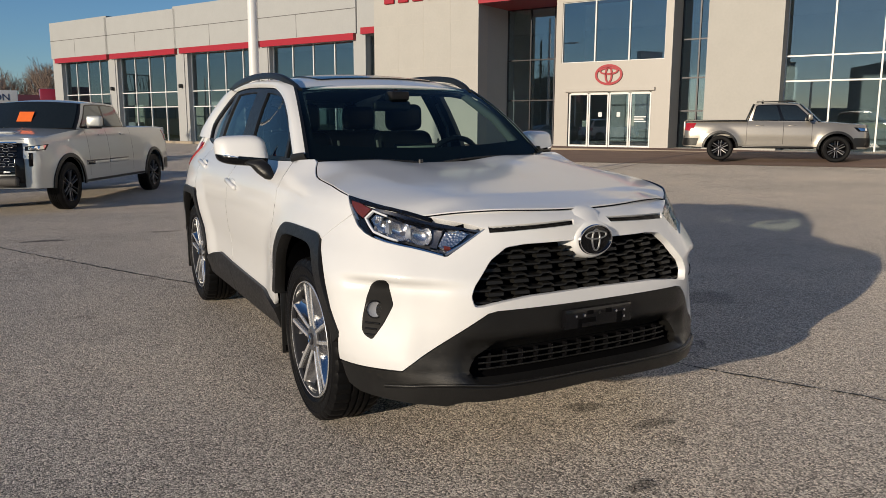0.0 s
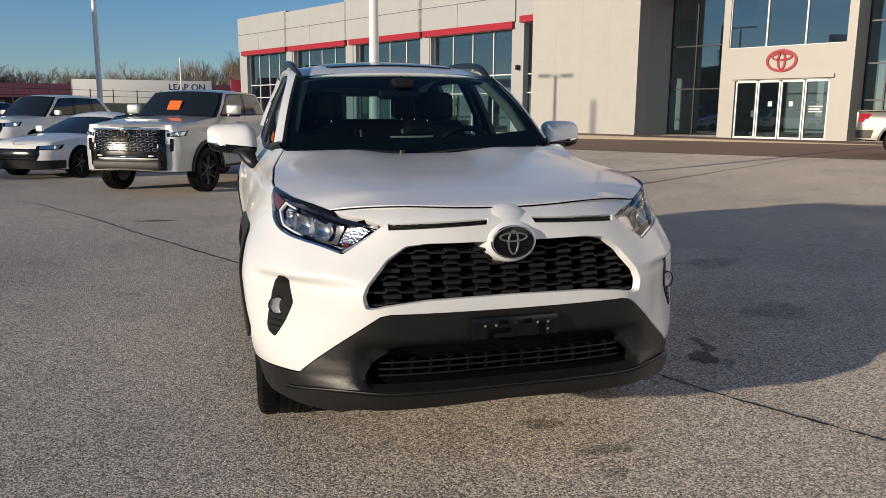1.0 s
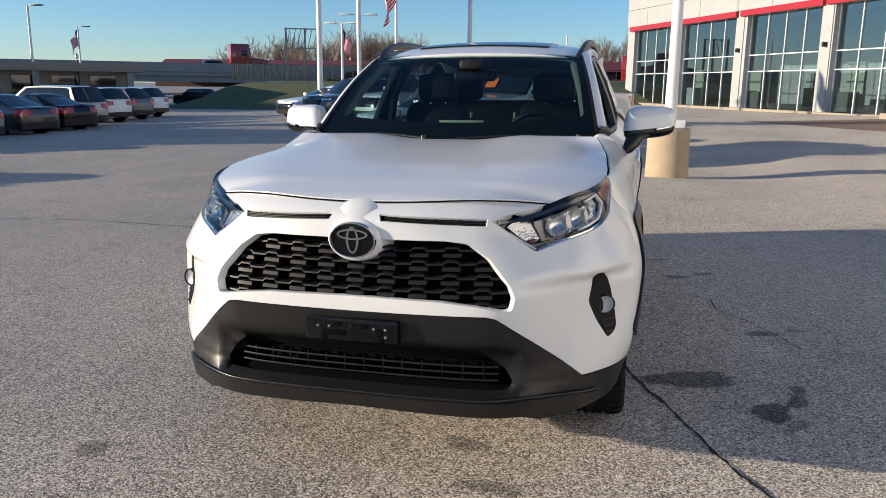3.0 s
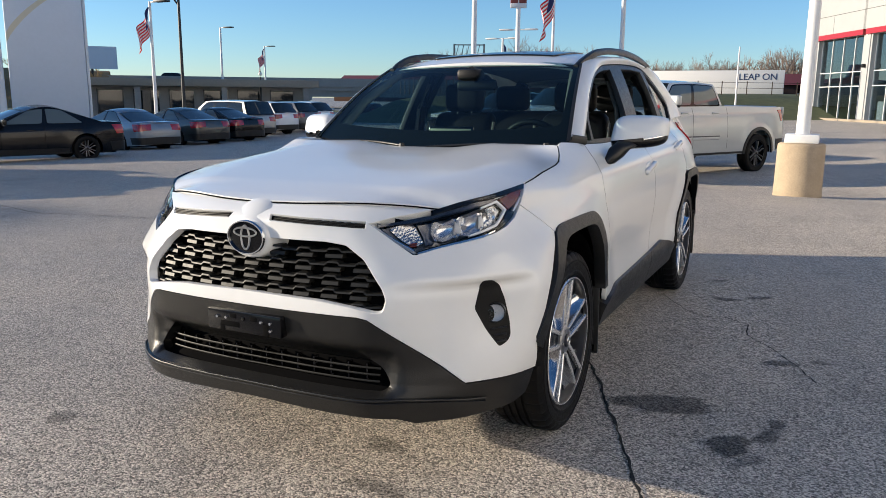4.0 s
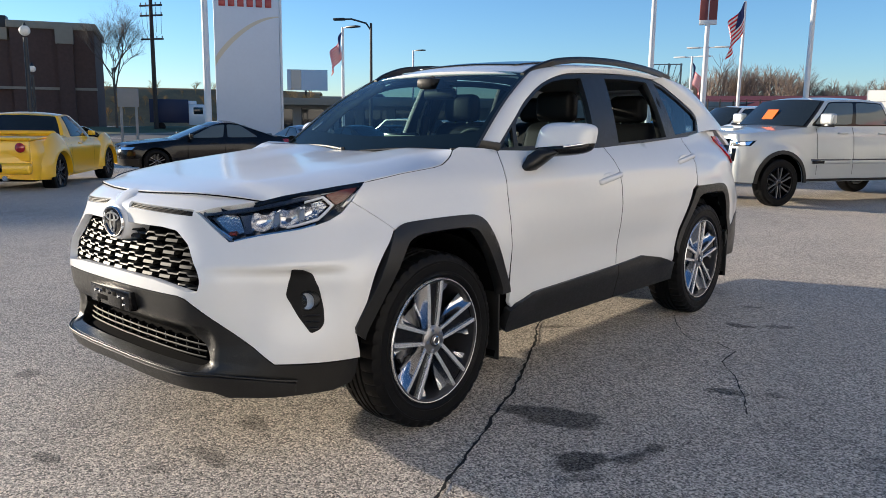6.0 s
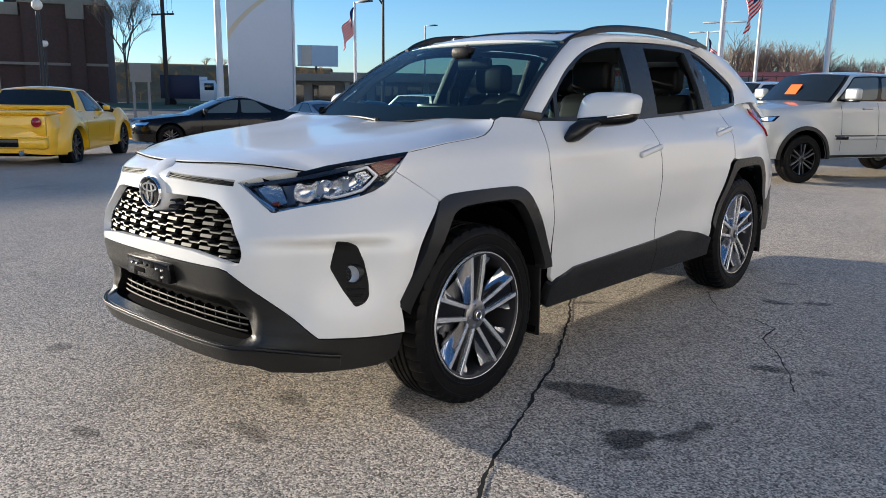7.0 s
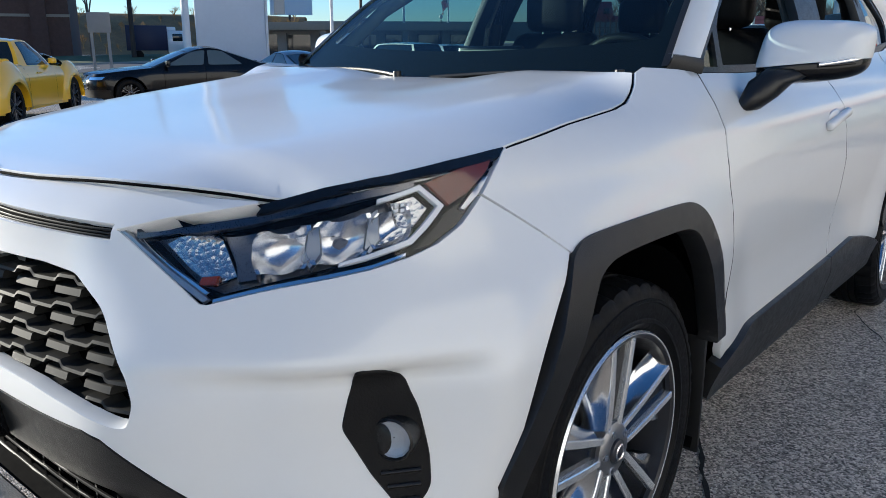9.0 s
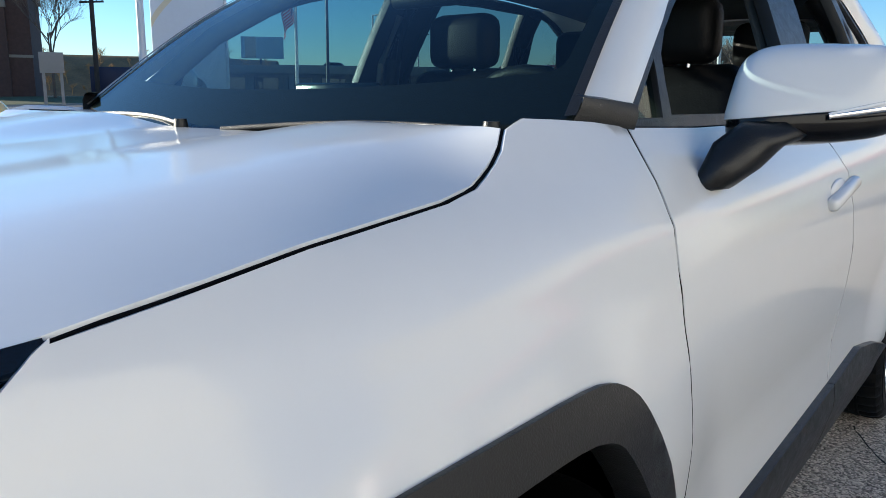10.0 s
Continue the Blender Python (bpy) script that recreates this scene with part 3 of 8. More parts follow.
def skin(s, z):
    sg = -1 if s < 0 else 1
    q = abs(s)
    h = sstep(z, .68, .97)
    x = np.interp(q, _arc, _low[:, 0]) * (1 - h) + np.interp(q, _arc, _high[:, 0]) * h
    y = np.interp(q, _arc, _low[:, 1]) * (1 - h) + np.interp(q, _arc, _high[:, 1]) * h
    wf = 1 - sstep(x, .45, .86) if y < 1 else 0.0
    ws = 1 - wf if y < 3.2 else 1 - sstep(y, 3.2, 3.5) * 0.8
    k = sstep(y, .15, .62)
    y += wf * np.interp(z, Z_FRONT, D_FRONT)
    dx = np.interp(z, Z_WING, D_WING) * (1 - k) + np.interp(z, Z_DOOR, D_DOOR) * k
    for cy in (0.0, 2.69):
        r = math.hypot((y - cy) / 1.15, z - .38)
        dx += .022 * (1 - sstep(r, .46, .66)) * sstep(z, .3, .5)
    x += ws * dx
    # the hollow cheek round the fog lamp, under a shelf
    if y < -.3:
        g = sstep(q, .44, .90) * (1 - sstep(q, .935, 1.13))
        cut = g * (1 - sstep(z, .714, .752)) * sstep(z, .37, .66)
        y += .038 * cut
        y += .030 * sstep(z, .355, .385) * (1 - sstep(z, .495, .530)) * (1 - sstep(abs(x), .50, .57))
        x -= .022 * cut
        # soft crease from the lamp's end over the arch
        dx2 = (y + .33) / .34
        if 0 < dx2 < 1:
            x += .006 * math.sin(math.pi * dx2) * math.exp(-((z - .90) / .022) ** 2)
    if y > 3.3:
        y -= .25 * sstep(z, .95, 1.3)
    return (sg * x, y, z)


def find(k, goal, z, lo, hi):
    """The place along the skin at height z where the coordinate k reaches goal."""
    for _ in range(26):
        mid = (lo + hi) / 2
        if skin(mid, z)[k] < goal:
            lo = mid
        else:
            hi = mid
    return (lo + hi) / 2


def sx(x, z):
    return find(0, x, z, 0.0, 1.3)


def sy(y, z):
    return find(1, y, z, .3, 5.2)


def on(*pts):
    """Corners on the skin, given by ('x' or 'y', value, height)."""
    return [(sx(v, z) if k == "x" else sy(v, z), z) for k, v, z in pts]


def flip(poly):
    return [(-a, b) for a, b in poly][::-1]


def both(half):
    """A closed outline from its left half, from the middle's top round to the middle's bottom."""
    return half + [(-a, b) for a, b in half[::-1] if abs(a) > 1e-6]


EDGE_Y = [-.95, -.80, -.652, -.56, -.43, -.279, -.10, .10, .16, .21, .25, .285, .45]
EDGE_Z = [.945, .962, .978, .994, 1.013, 1.036, 1.055, 1.070, 1.079, 1.096, 1.115, 1.138, 1.15]


def hood_edge(y):
    z = interp(y, EDGE_Y, EDGE_Z)
    return skin(sy(y, z), z)[0] - .007


_ey = np.linspace(-.64, .285, 60)
_ex = [hood_edge(y) for y in _ey]


SHO_Y = [-.95, -.87, -.80, -.6, -.3, 0, .15, .3, .40]
SHO_Z = [.950, .978, .998, 1.029, 1.064, 1.098, 1.117, 1.134, 1.138]


def hood_z(x, y):
    """A shallow middle between two shoulders that fall away to the wings."""
    q = abs(x)
    xe, ze = float(np.interp(y, _ey, _ex)), interp(y, EDGE_Y, EDGE_Z)
    xs = interp(y, [-.85, -.6, -.3, 0, .3], [.34, .43, .52, .55, .52])
    zc = interp(y, [-.95, -.87, -.80, -.6, -.3, 0, .2, .3, .45], [.950, .978, .999, 1.030, 1.062, 1.090, 1.104, 1.109, 1.112])
    zs = interp(y, SHO_Y, SHO_Z)
    if q < xs:
        z = zc + (zs - zc) * sstep(q, .12, min(xs, .40))
    else:
        z = zs - (zs - ze) * (min(1.1, (q - xs) / (xe - xs))) ** 1.7
    return z - .012 * sstep(q, .2, .6) * (1 - sstep(y, -.7, -.3)) * (1 - sstep(y, -.66, -.60))


def cabin_x(y, z):
    x = interp(z, [1.05, 1.12, 1.2, 1.3, 1.4, 1.5, 1.56], [.790, .768, .742, .706, .664, .615, .580])
    x -= .05 * sstep(y, 2.1, 3.2) + .02 * (1 - sstep(y, .4, 1.2))
    return x


def make_wheel(tyre_r=.374, rim_r=.264, width=.235, pairs=5, simple=False):
    """A wheel with its middle at the origin and its outer face to +x."""
    w = new("wheel")
    hw = width / 2
    prof = [(rim_r - .012, hw - .03), (rim_r + .004, hw - .008), (rim_r + .018, hw + .003), (rim_r + .021, hw + .0065), (rim_r + .028, hw + .0065), (rim_r + .031, hw + .004), (tyre_r - .055, hw + .008), (tyre_r - .045, hw + .0075), (tyre_r - .043, hw + .010), (tyre_r - .038, hw + .0098), (tyre_r - .036, hw + .007), (tyre_r - .022, hw + .004), (tyre_r - .007, hw - .008), (tyre_r - .001, hw - .03), (tyre_r, hw - .05)]
    for o in (.045, .015, -.015, -.045):
        prof += [(tyre_r, o + .006), (tyre_r - .008, o + .004), (tyre_r - .008, o - .004), (tyre_r, o - .006)]
    prof += [(tyre_r, -hw + .05), (tyre_r - .02, -hw + .008), (tyre_r - .06, -hw - .004), (rim_r - .01, -hw + .02)]
    v, f = lathe(prof, 24 if simple else 160)
    if not simple:
        n = len(prof)
        for i in range(160):
            for k in range(n):
                r_ = prof[k][0]
                if r_ > tyre_r - .035 and i % 4 == 0 and abs(prof[k][1]) > .05:
                    s_ = (r_ - .007) / r_
                    o_ = v[i * n + k]
                    v[i * n + k] = (o_[0], o_[1] * s_, o_[2] * s_)
    put("tyre", mesh_of("tyre", v, f, RUBBER, 28), w)
    rp = [(rim_r + .002, hw - .006), (rim_r - .006, hw + .001), (rim_r - .014, hw - .004), (rim_r - .02, hw - .03), (rim_r - .028, -hw + .02), (rim_r - .1, -hw + .03), (.0001, -hw + .03)]
    v, f = lathe(rp, 24 if simple else 60)
    put("rim", mesh_of("rim", v, f, GLOSSBLACK if simple else RIMDARK, 40), w)
    if not simple:
        v, f = lathe([(rim_r + .003, hw - .004), (rim_r - .001, hw + .002), (rim_r - .004, hw + .001), (rim_r - .006, hw - .010)], 72)
        put("rim_lip", mesh_of("rim_lip", v, f, ALLOY, 40), w)
    # the spokes: pairs of flat machined bars with a grey channel between them, and scooped shoulders
    for k in range(pairs):
        a = 2 * math.pi * (k + .02) / pairs
        rot = Matrix.Rotation(a, 4, "X")
        for sgn in (-1, 1):
            bm = bmesh.new()
            secs = [(.040, .0215, hw - .018, .0078), (.09, .0265, hw - .012, .0080), (.16, .0330, hw - .006, .0086), (rim_r - .008, .0420, hw - .001, .0092)]
            rings = []
            for r, off, o, t in secs:
                o2 = o - .032
                c = [(o - .0025, sgn * off - t, r), (o, sgn * off - t + .002, r), (o, sgn * off + t - .002, r), (o - .0025, sgn * off + t, r), (o2, sgn * off + t * 1.25, r), (o2, sgn * off - t * 1.25, r)]
                rings.append([bm.verts.new(rot @ Vector(q)) for q in c])
            m_ = len(rings[0])
            for i in range(len(rings) - 1):
                for j in range(m_):
                    bm.faces.new((rings[i][j], rings[i][(j + 1) % m_], rings[i + 1][(j + 1) % m_], rings[i + 1][j]))
            bm.faces.new(rings[0]), bm.faces.new(rings[-1])
            part("spoke", bm, ALLOY if not simple else ALLOYMID if sgn > 0 else ALLOYDARK, w, sharp=25)
        if simple:
            continue
        bm = bmesh.new()
        q = [bm.verts.new(rot @ Vector(p)) for p in ((hw - .030, -.02, .05), (hw - .030, .02, .05), (hw - .014, .030, rim_r - .014), (hw - .014, -.030, rim_r - .014))]
        bm.faces.new(q)
        part("spoke_channel", bm, GLOSSBLACK, w)
        for sgn in (-1, 1):
            # a scooped shoulder: it leaves the bar high, dips, and rises again towards the rim
            rings, v, f = [(.050, .030, .037, .022, .050), (.085, .034, .044, .018, .052), (.120, .037, .055, .014, .054), (.155, .041, .068, .011, .052), (.190, .045, .084, .008, .044), (.220, .048, .098, .006, .034), (rim_r - .010, .052, .110, .005, .024)], [], []
            for r, a0, a1, d0, d1 in rings:
                for u in np.linspace(0, 1, 6):
                    w_ = a0 + (a1 - a0) * u
                    rr_ = r if r < .2 else math.sqrt(max(r * r - (w_ * w_ - a0 * a0), .01))
                    dip = d0 + (d1 - d0) * u ** .7 + .010 * math.sin(math.pi * u) * sstep(r, .10, .2)
                    v.append(rot @ Vector((hw - dip, sgn * w_, rr_)))
                v.append(rot @ Vector((hw - d1 - .03, sgn * a1, rr_)))
            for i in range(len(rings) - 1):
                for j in range(6):
                    q = (i * 7 + j, i * 7 + j + 1, i * 7 + 8 + j, i * 7 + 7 + j)
                    f.append(q if sgn > 0 else q[::-1])
            put("spoke_shoulder", mesh_of("spoke_shoulder", v, f, ALLOYSOFT, 50), w)
    v, f = lathe([(.0001, hw - .002), (.020, hw - .002), (.027, hw - .006), (.029, hw - .02)], 24)
    put("centre_cap", mesh_of("centre_cap", v, f, ALLOYDARK if not simple else GLOSSBLACK, 40), w)
    if not simple:
        v, f = lathe([(.019, hw - .0015), (.016, hw + .0005), (.013, hw - .0015)], 24)
        put("cap_ring", mesh_of("cap_ring", v, f, CHROME, 40), w)
    v, f = lathe([(.052, hw - .012), (.062, hw - .02), (.06, hw - .05), (.025, hw - .012)], 24, closed=True)
    put("hub", mesh_of("hub", v, f, ALLOYMID if not simple else ALLOYDARK, 40), w)
    if not simple:
        for k in range(5):
            a = 2 * math.pi * (k + .75) / 5
            bm = cyl_bm(.009, .009, .02, 6, Matrix.Translation((hw - .03, .045 * math.sin(a), .045 * math.cos(a))) @ Matrix.Rotation(radians(90), 4, "Y"))
            part("lug_nut", bm, CHROME, w)
        v, f = lathe([(.15, .01), (.15, .03), (.06, .03), (.06, .01)], 40, closed=True)
        put("brake_disc", mesh_of("brake_disc", v, f, mat("brake_steel", (.3, .3, .3), .4, 1.0, vary=.1), 40), w)
        part("brake_caliper", box_bm(.0, .05, -.17, -.1, -.06, .06, .01), ALLOYDARK, w)
    return w


def oval(cx, cz, rx, rz, n=32):
    return [(cx + rx * math.cos(2 * math.pi * i / n), cz + rz * math.sin(2 * math.pi * i / n)) for i in range(n)]


def ring_mesh(name, cx, cz, rx, rz, w, y0, depth, material, parent, n=40):
    """A flat oval ring facing -y, with rounded rim."""
    v, f = [], []
    prof = [(0, 0), (.25, -depth), (.75, -depth), (1, 0)]
    for i in range(n):
        a = 2 * math.pi * i / n
        for t, d in prof:
            k = t * w
            v.append((cx + (rx - k) * math.cos(a), y0 + d, cz + (rz - k) * math.sin(a)))
    m = len(prof)
    for i in range(n):
        j = (i + 1) % n
        for k in range(m - 1):
            f.append((i * m + k, j * m + k, j * m + k + 1, i * m + k + 1))
    return put(name, mesh_of(name, v, f, material, 60), parent)


def arch_smooth(pts):
    """An open chain of corners turned into a softer curve."""
    for _ in range(2):
        out = [pts[0]]
        for a, b in zip(pts, pts[1:]):
            out += [tuple(.75 * np.array(a) + .25 * np.array(b)), tuple(.25 * np.array(a) + .75 * np.array(b))]
        pts = out + [pts[-1]]
    return pts


def make_suv():
    car = new("suv")
    # outlines on the skin
    lamp_up = [(.474, .930), (.549, .947), (.617, .957), (.684, .967), (.761, .989), (.828, 1.003), (.972, 1.021), (1.110, 1.033)]
    lamp_low = [(1.097, 1.022), (1.055, .995), (1.018, .961), (.977, .924), (.938, .900), (.896, .885), (.844, .872), (.748, .855), (.688, .842), (.634, .829), (.622, .830)]
    lamp = lamp_up + lamp_low
    arch_out = [(-.478, .49), (-.478, .52), (-.43, .60), (-.285, .825), (-.235, .862), (-.16, .872), (.18, .872), (.25, .858), (.295, .82), (.435, .58), (.465, .52), (.468, .49)]
    arch_in = [(.405, .49), (.405, .52), (.36, .60), (.235, .785), (.20, .812), (.14, .824), (-.12, .824), (-.185, .812), (-.225, .785), (-.375, .58), (-.435, .49), (-.44, .46)]
    grille = both(on(("x", 0, .872), ("x", .30, .870), ("x", .375, .861), ("x", .44, .818), ("x", .516, .728), ("x", .531, .69), ("x", .522, .650), ("x", .50, .648), ("x", .42, .664), ("x", .3, .676), ("x", 0, .681)))
    slot = rounded(on(("x", .080, .950), ("x", .428, .937), ("x", .428, .913), ("x", .090, .928)), .004, 2)
    fog = rounded([(.862, .734), (.900, .730), (.932, .708), (.952, .664), (.969, .587), (.973, .540), (.962, .519), (.932, .505), (.886, .566), (.843, .640)], .010, 3)
    arch_out = arch_smooth(arch_out)
    arch_in = arch_smooth(arch_in)

    # bumper cover
    half = on(("x", 0, .977), ("x", .1, .978), ("x", .2, .981), ("x", .3, .984), ("x", .39, .984), ("x", .47, .978), ("x", .53, .972), ("x", .588, .969))
    half += [(.676, .9668), (.617, .9574), (.549, .9474), lamp[0]] + lamp_low[:1:-1]
    half += on(("y", -.26, .852), ("y", -.30, .81), ("y", -.435, .60), ("y", -.482, .51), ("y", -.445, .388), ("x", .742, .394), ("x", .60, .524), ("x", .475, .626), ("x", .44, .634), ("x", 0, .632))
    panel("bumper_cover", both(half), skin, WHITE, car, holes=[rounded(grille, .012, 3), slot, flip(slot), fog, flip(fog)], step=.012, flange=.03, label="white bumper cover round the grille")
    # lower bumper
    half = on(("x", 0, .628), ("x", .44, .630), ("x", .475, .620), ("x", .60, .518), ("x", .742, .388), ("y", -.452, .381), ("y", -.450, .325), ("y", -.465, .290), ("y", -.53, .270), ("x", .70, .262), ("x", .60, .258), ("x", .55, .282), ("x", 0, .294))
    low_open = both(on(("x", 0, .502), ("x", .42, .498), ("x", .495, .442), ("x", .525, .392), ("x", .505, .372), ("x", 0, .372)))
    lip = both(on(("x", 0, .352), ("x", .45, .350), ("x", .58, .352), ("x", .70, .340), ("x", .78, .322), ("x", .775, .290), ("x", .70, .274), ("x", .60, .270), ("x", .55, .292), ("x", 0, .304)))
    panel("lower_lip", lip, skin, CLAD, car, step=.03, flange=.03, lift=.016, label="proud lower lip of grained black plastic")
    panel("lower_bumper", both(half), skin, CLAD, car, holes=[rounded(low_open, .015, 3)], step=.022, flange=.05, label="grained black lower bumper")
    # sloping top of the recess, and the ridge on the lip
    rows = []
    for t in np.linspace(0, 1, 5):
        z = .504 - .052 * t
        rows.append([(x, skin(sx(abs(x), z), z)[1] + .004 + .050 * t, z) for x in np.linspace(-.46 - .03 * t, .46 + .03 * t, 21)])
    loft("intake_slope", rows, CLAD, car, flip=True)
    pts = []
    for x in np.linspace(-.79, .79, 60):
        z = interp(abs(x), [0, .45, .58, .70, .79], [.357, .355, .357, .345, .326])
        p = Vector(skin(sx(abs(x), z), z))
        pts.append((x, p.y - .014, z))
    v, f = tube(pts, .0042, 6)
    put("lip_ridge", mesh_of("lip_ridge", v, f, CLAD, 60), car)
    # grille back, bars, frame edge
    def grille_skin(a, b):
        p = Vector(skin(a, b))
        return (p.x * .99, p.y + .075, p.z)
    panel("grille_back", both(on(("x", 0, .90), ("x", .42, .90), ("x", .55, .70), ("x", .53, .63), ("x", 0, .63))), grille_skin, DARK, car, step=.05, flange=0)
    def grille_y(x, z):
        return skin(sx(abs(x), z), z)[1] + .014 + .02 * sstep(abs(x), .0, .5)
    def grille_run(xs, mid, prof):
        n, v, f = len(prof), [], []
        for x in xs:
            z = mid(x)
            y = grille_y(x, z)
            v += [(x, y + dy, z + dz) for dy, dz in prof]
        for i in range(len(xs) - 1):
            for j in range(n):
                f.append((i * n + j, i * n + n + j, i * n + n + (j + 1) % n, i * n + (j + 1) % n))
        f += [tuple(range(n))[::-1], tuple(range((len(xs) - 1) * n, len(xs) * n))]
        return mesh_of("grille_bar", v, f, GRILLEB, 25)
    pitch = .106
    for r in range(5):
        zr = .662 + r * .0435
        edge = interp(zr, [.66, .70, .73, .83, .87], [.50, .525, .51, .432, .37])
        # a stepped bar that runs under the dark cells and rises between them
        def mid(x):
            k = abs((x / pitch) % 1.0 - .5) * 2
            return zr + .0085 * sstep(k, .50, .66) - .003
        put("grille_bar", grille_run(np.arange(-edge, edge + .001, .0053), mid, ((.003, -.0044), (.0, -.0026), (.0020, .0024), (.006, .0036), (.034, .0044), (.034, -.0052))), car)
        # blades between the cells
        top = interp(zr + .028, [.66, .70, .73, .83, .87, .90], [.50, .525, .51, .432, .36, .30])
        for c in range(-5, 5):
            x0 = c * pitch + pitch - .030
            if abs(x0 + .03) + .03 < top and zr < .83:
                put("grille_blade", grille_run(np.linspace(x0, x0 + .060, 5), lambda x: zr + .0245, ((.007, -.0075), (.004, -.0055), (.0085, .0055), (.013, .0075), (.036, .0085), (.036, -.0090))), car)
    # slots beside the emblem: bright strips
    for sg in (1, -1):
        sl = slot if sg > 0 else flip(slot)
        def back(a, b):
            p = Vector(skin(a, b))
            return (p.x, p.y + .012, p.z)
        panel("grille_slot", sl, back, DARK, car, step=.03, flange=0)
        for dz in (.003, .008, .013):
            v, f = [], []
            pts = []
            for i in range(12):
                x = .10 + .325 * i / 11
                z = interp(x, [.09, .449], [.928, .912]) + dz
                p = skin(sx(x, z), z)
                pts.append((sg * x, p[1] + .009, z))
            v, f = tube(pts, .0021, 6)
            put("slot_strip", mesh_of("slot_strip", v, f, GRILLEB, 60), car)
    # emblem on its proud mount
    yc = -.925
    v, f = [], []
    for i in range(40):
        a = 2 * math.pi * i / 40
        for rx, rz, y in ((.118, .096, -.835), (.104, .083, -.875), (.096, .076, -.905), (.089, .069, -.920), (.078, .058, yc), (.0, .0, yc)):
            top = .03 * sstep(math.sin(a), .2, 1) if y > -.9 else 0
            v.append((rx * math.cos(a) * (1 + top * 3), y, .867 + rz * math.sin(a) + top))
    for i in range(40):
        j = (i + 1) % 40
        for k in range(5):
            f.append((i * 6 + k, j * 6 + k, j * 6 + k + 1, i * 6 + k + 1))
    mount = put("emblem_mount", mesh_of("emblem_mount", v, f, WHITE, 50), car)
    disc = [(.076 * math.cos(2 * math.pi * i / 40), yc - .003, .867 + .056 * math.sin(2 * math.pi * i / 40)) for i in range(40)] + [(0, yc - .010, .867)]
    put("emblem_plate", mesh_of("emblem_plate", disc, [(i, (i + 1) % 40, 40) for i in range(40)], GLOSSBLACK, 60), car)
    ring_mesh("emblem_ring", 0, .867, .081, .061, .008, yc - .003, .008, CHROME, car)
    ring_mesh("emblem_oval", 0, .867, .022, .045, .008, yc - .008, .004, BADGE, car)
    ring_mesh("emblem_bar", 0, .886, .053, .019, .008, yc - .008, .004, BADGE, car)
    # front plate bracket with bolts
    bm = box_bm(-.162, .162, -.966, -.930, .533, .608, .005)
    br = part("plate_bracket", bm, GLOSSBLACK, car, "empty black number plate bracket")
    # raised near-black patches stand in for shaded recesses in the bracket
    for x, z, w, h in ((-.060, .560, .085, .020), (-.095, .545, .022, .022), (.10, .556, .026, .044), (.045, .588, .030, .018), (-.045, .590, .030, .016)):
        part("bracket_recess", box_bm(x - w / 2, x + w / 2, -.9675, -.960, z - h / 2, z + h / 2, .002), DARK, br)
    for x, z in ((-.115, .582), (-.075, .582), (.0, .585), (.08, .582), (.12, .582), (.12, .556)):
        part("bolt", cyl_bm(.006, .005, .006, 8, Matrix.Translation((x, -.966, z)) @ Matrix.Rotation(radians(90), 4, "X")), CHROME if abs(x) > .05 else CLAD, br)
    # lower intake
    def intake(a, b):
        p = Vector(skin(a, b))
        return (p.x * .98, p.y + .07, p.z)
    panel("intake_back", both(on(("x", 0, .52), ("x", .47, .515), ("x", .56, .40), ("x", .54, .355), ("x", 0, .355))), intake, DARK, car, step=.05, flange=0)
    for z in (.388, .410, .432):
        pts = [(x, skin(sx(abs(x), z), z)[1] + .03, z) for x in np.linspace(-.47, .47, 25)]
        v, f = tube(pts, .004, 6)
        put("intake_bar", mesh_of("intake_bar", v, f, GRILLEB, 60), car)
    for x in np.arange(-.42, .43, .07):
        p = skin(sx(abs(x), .41), .41)
        part("intake_rib", box_bm(x - .003, x + .003, p[1] + .035, p[1] + .06, .380, .445), GLOSSBLACK, car)
    for sg in (1, -1):
        suv_side(car, sg, lamp, fog, arch_out, arch_in)
    suv_top(car)
    return car


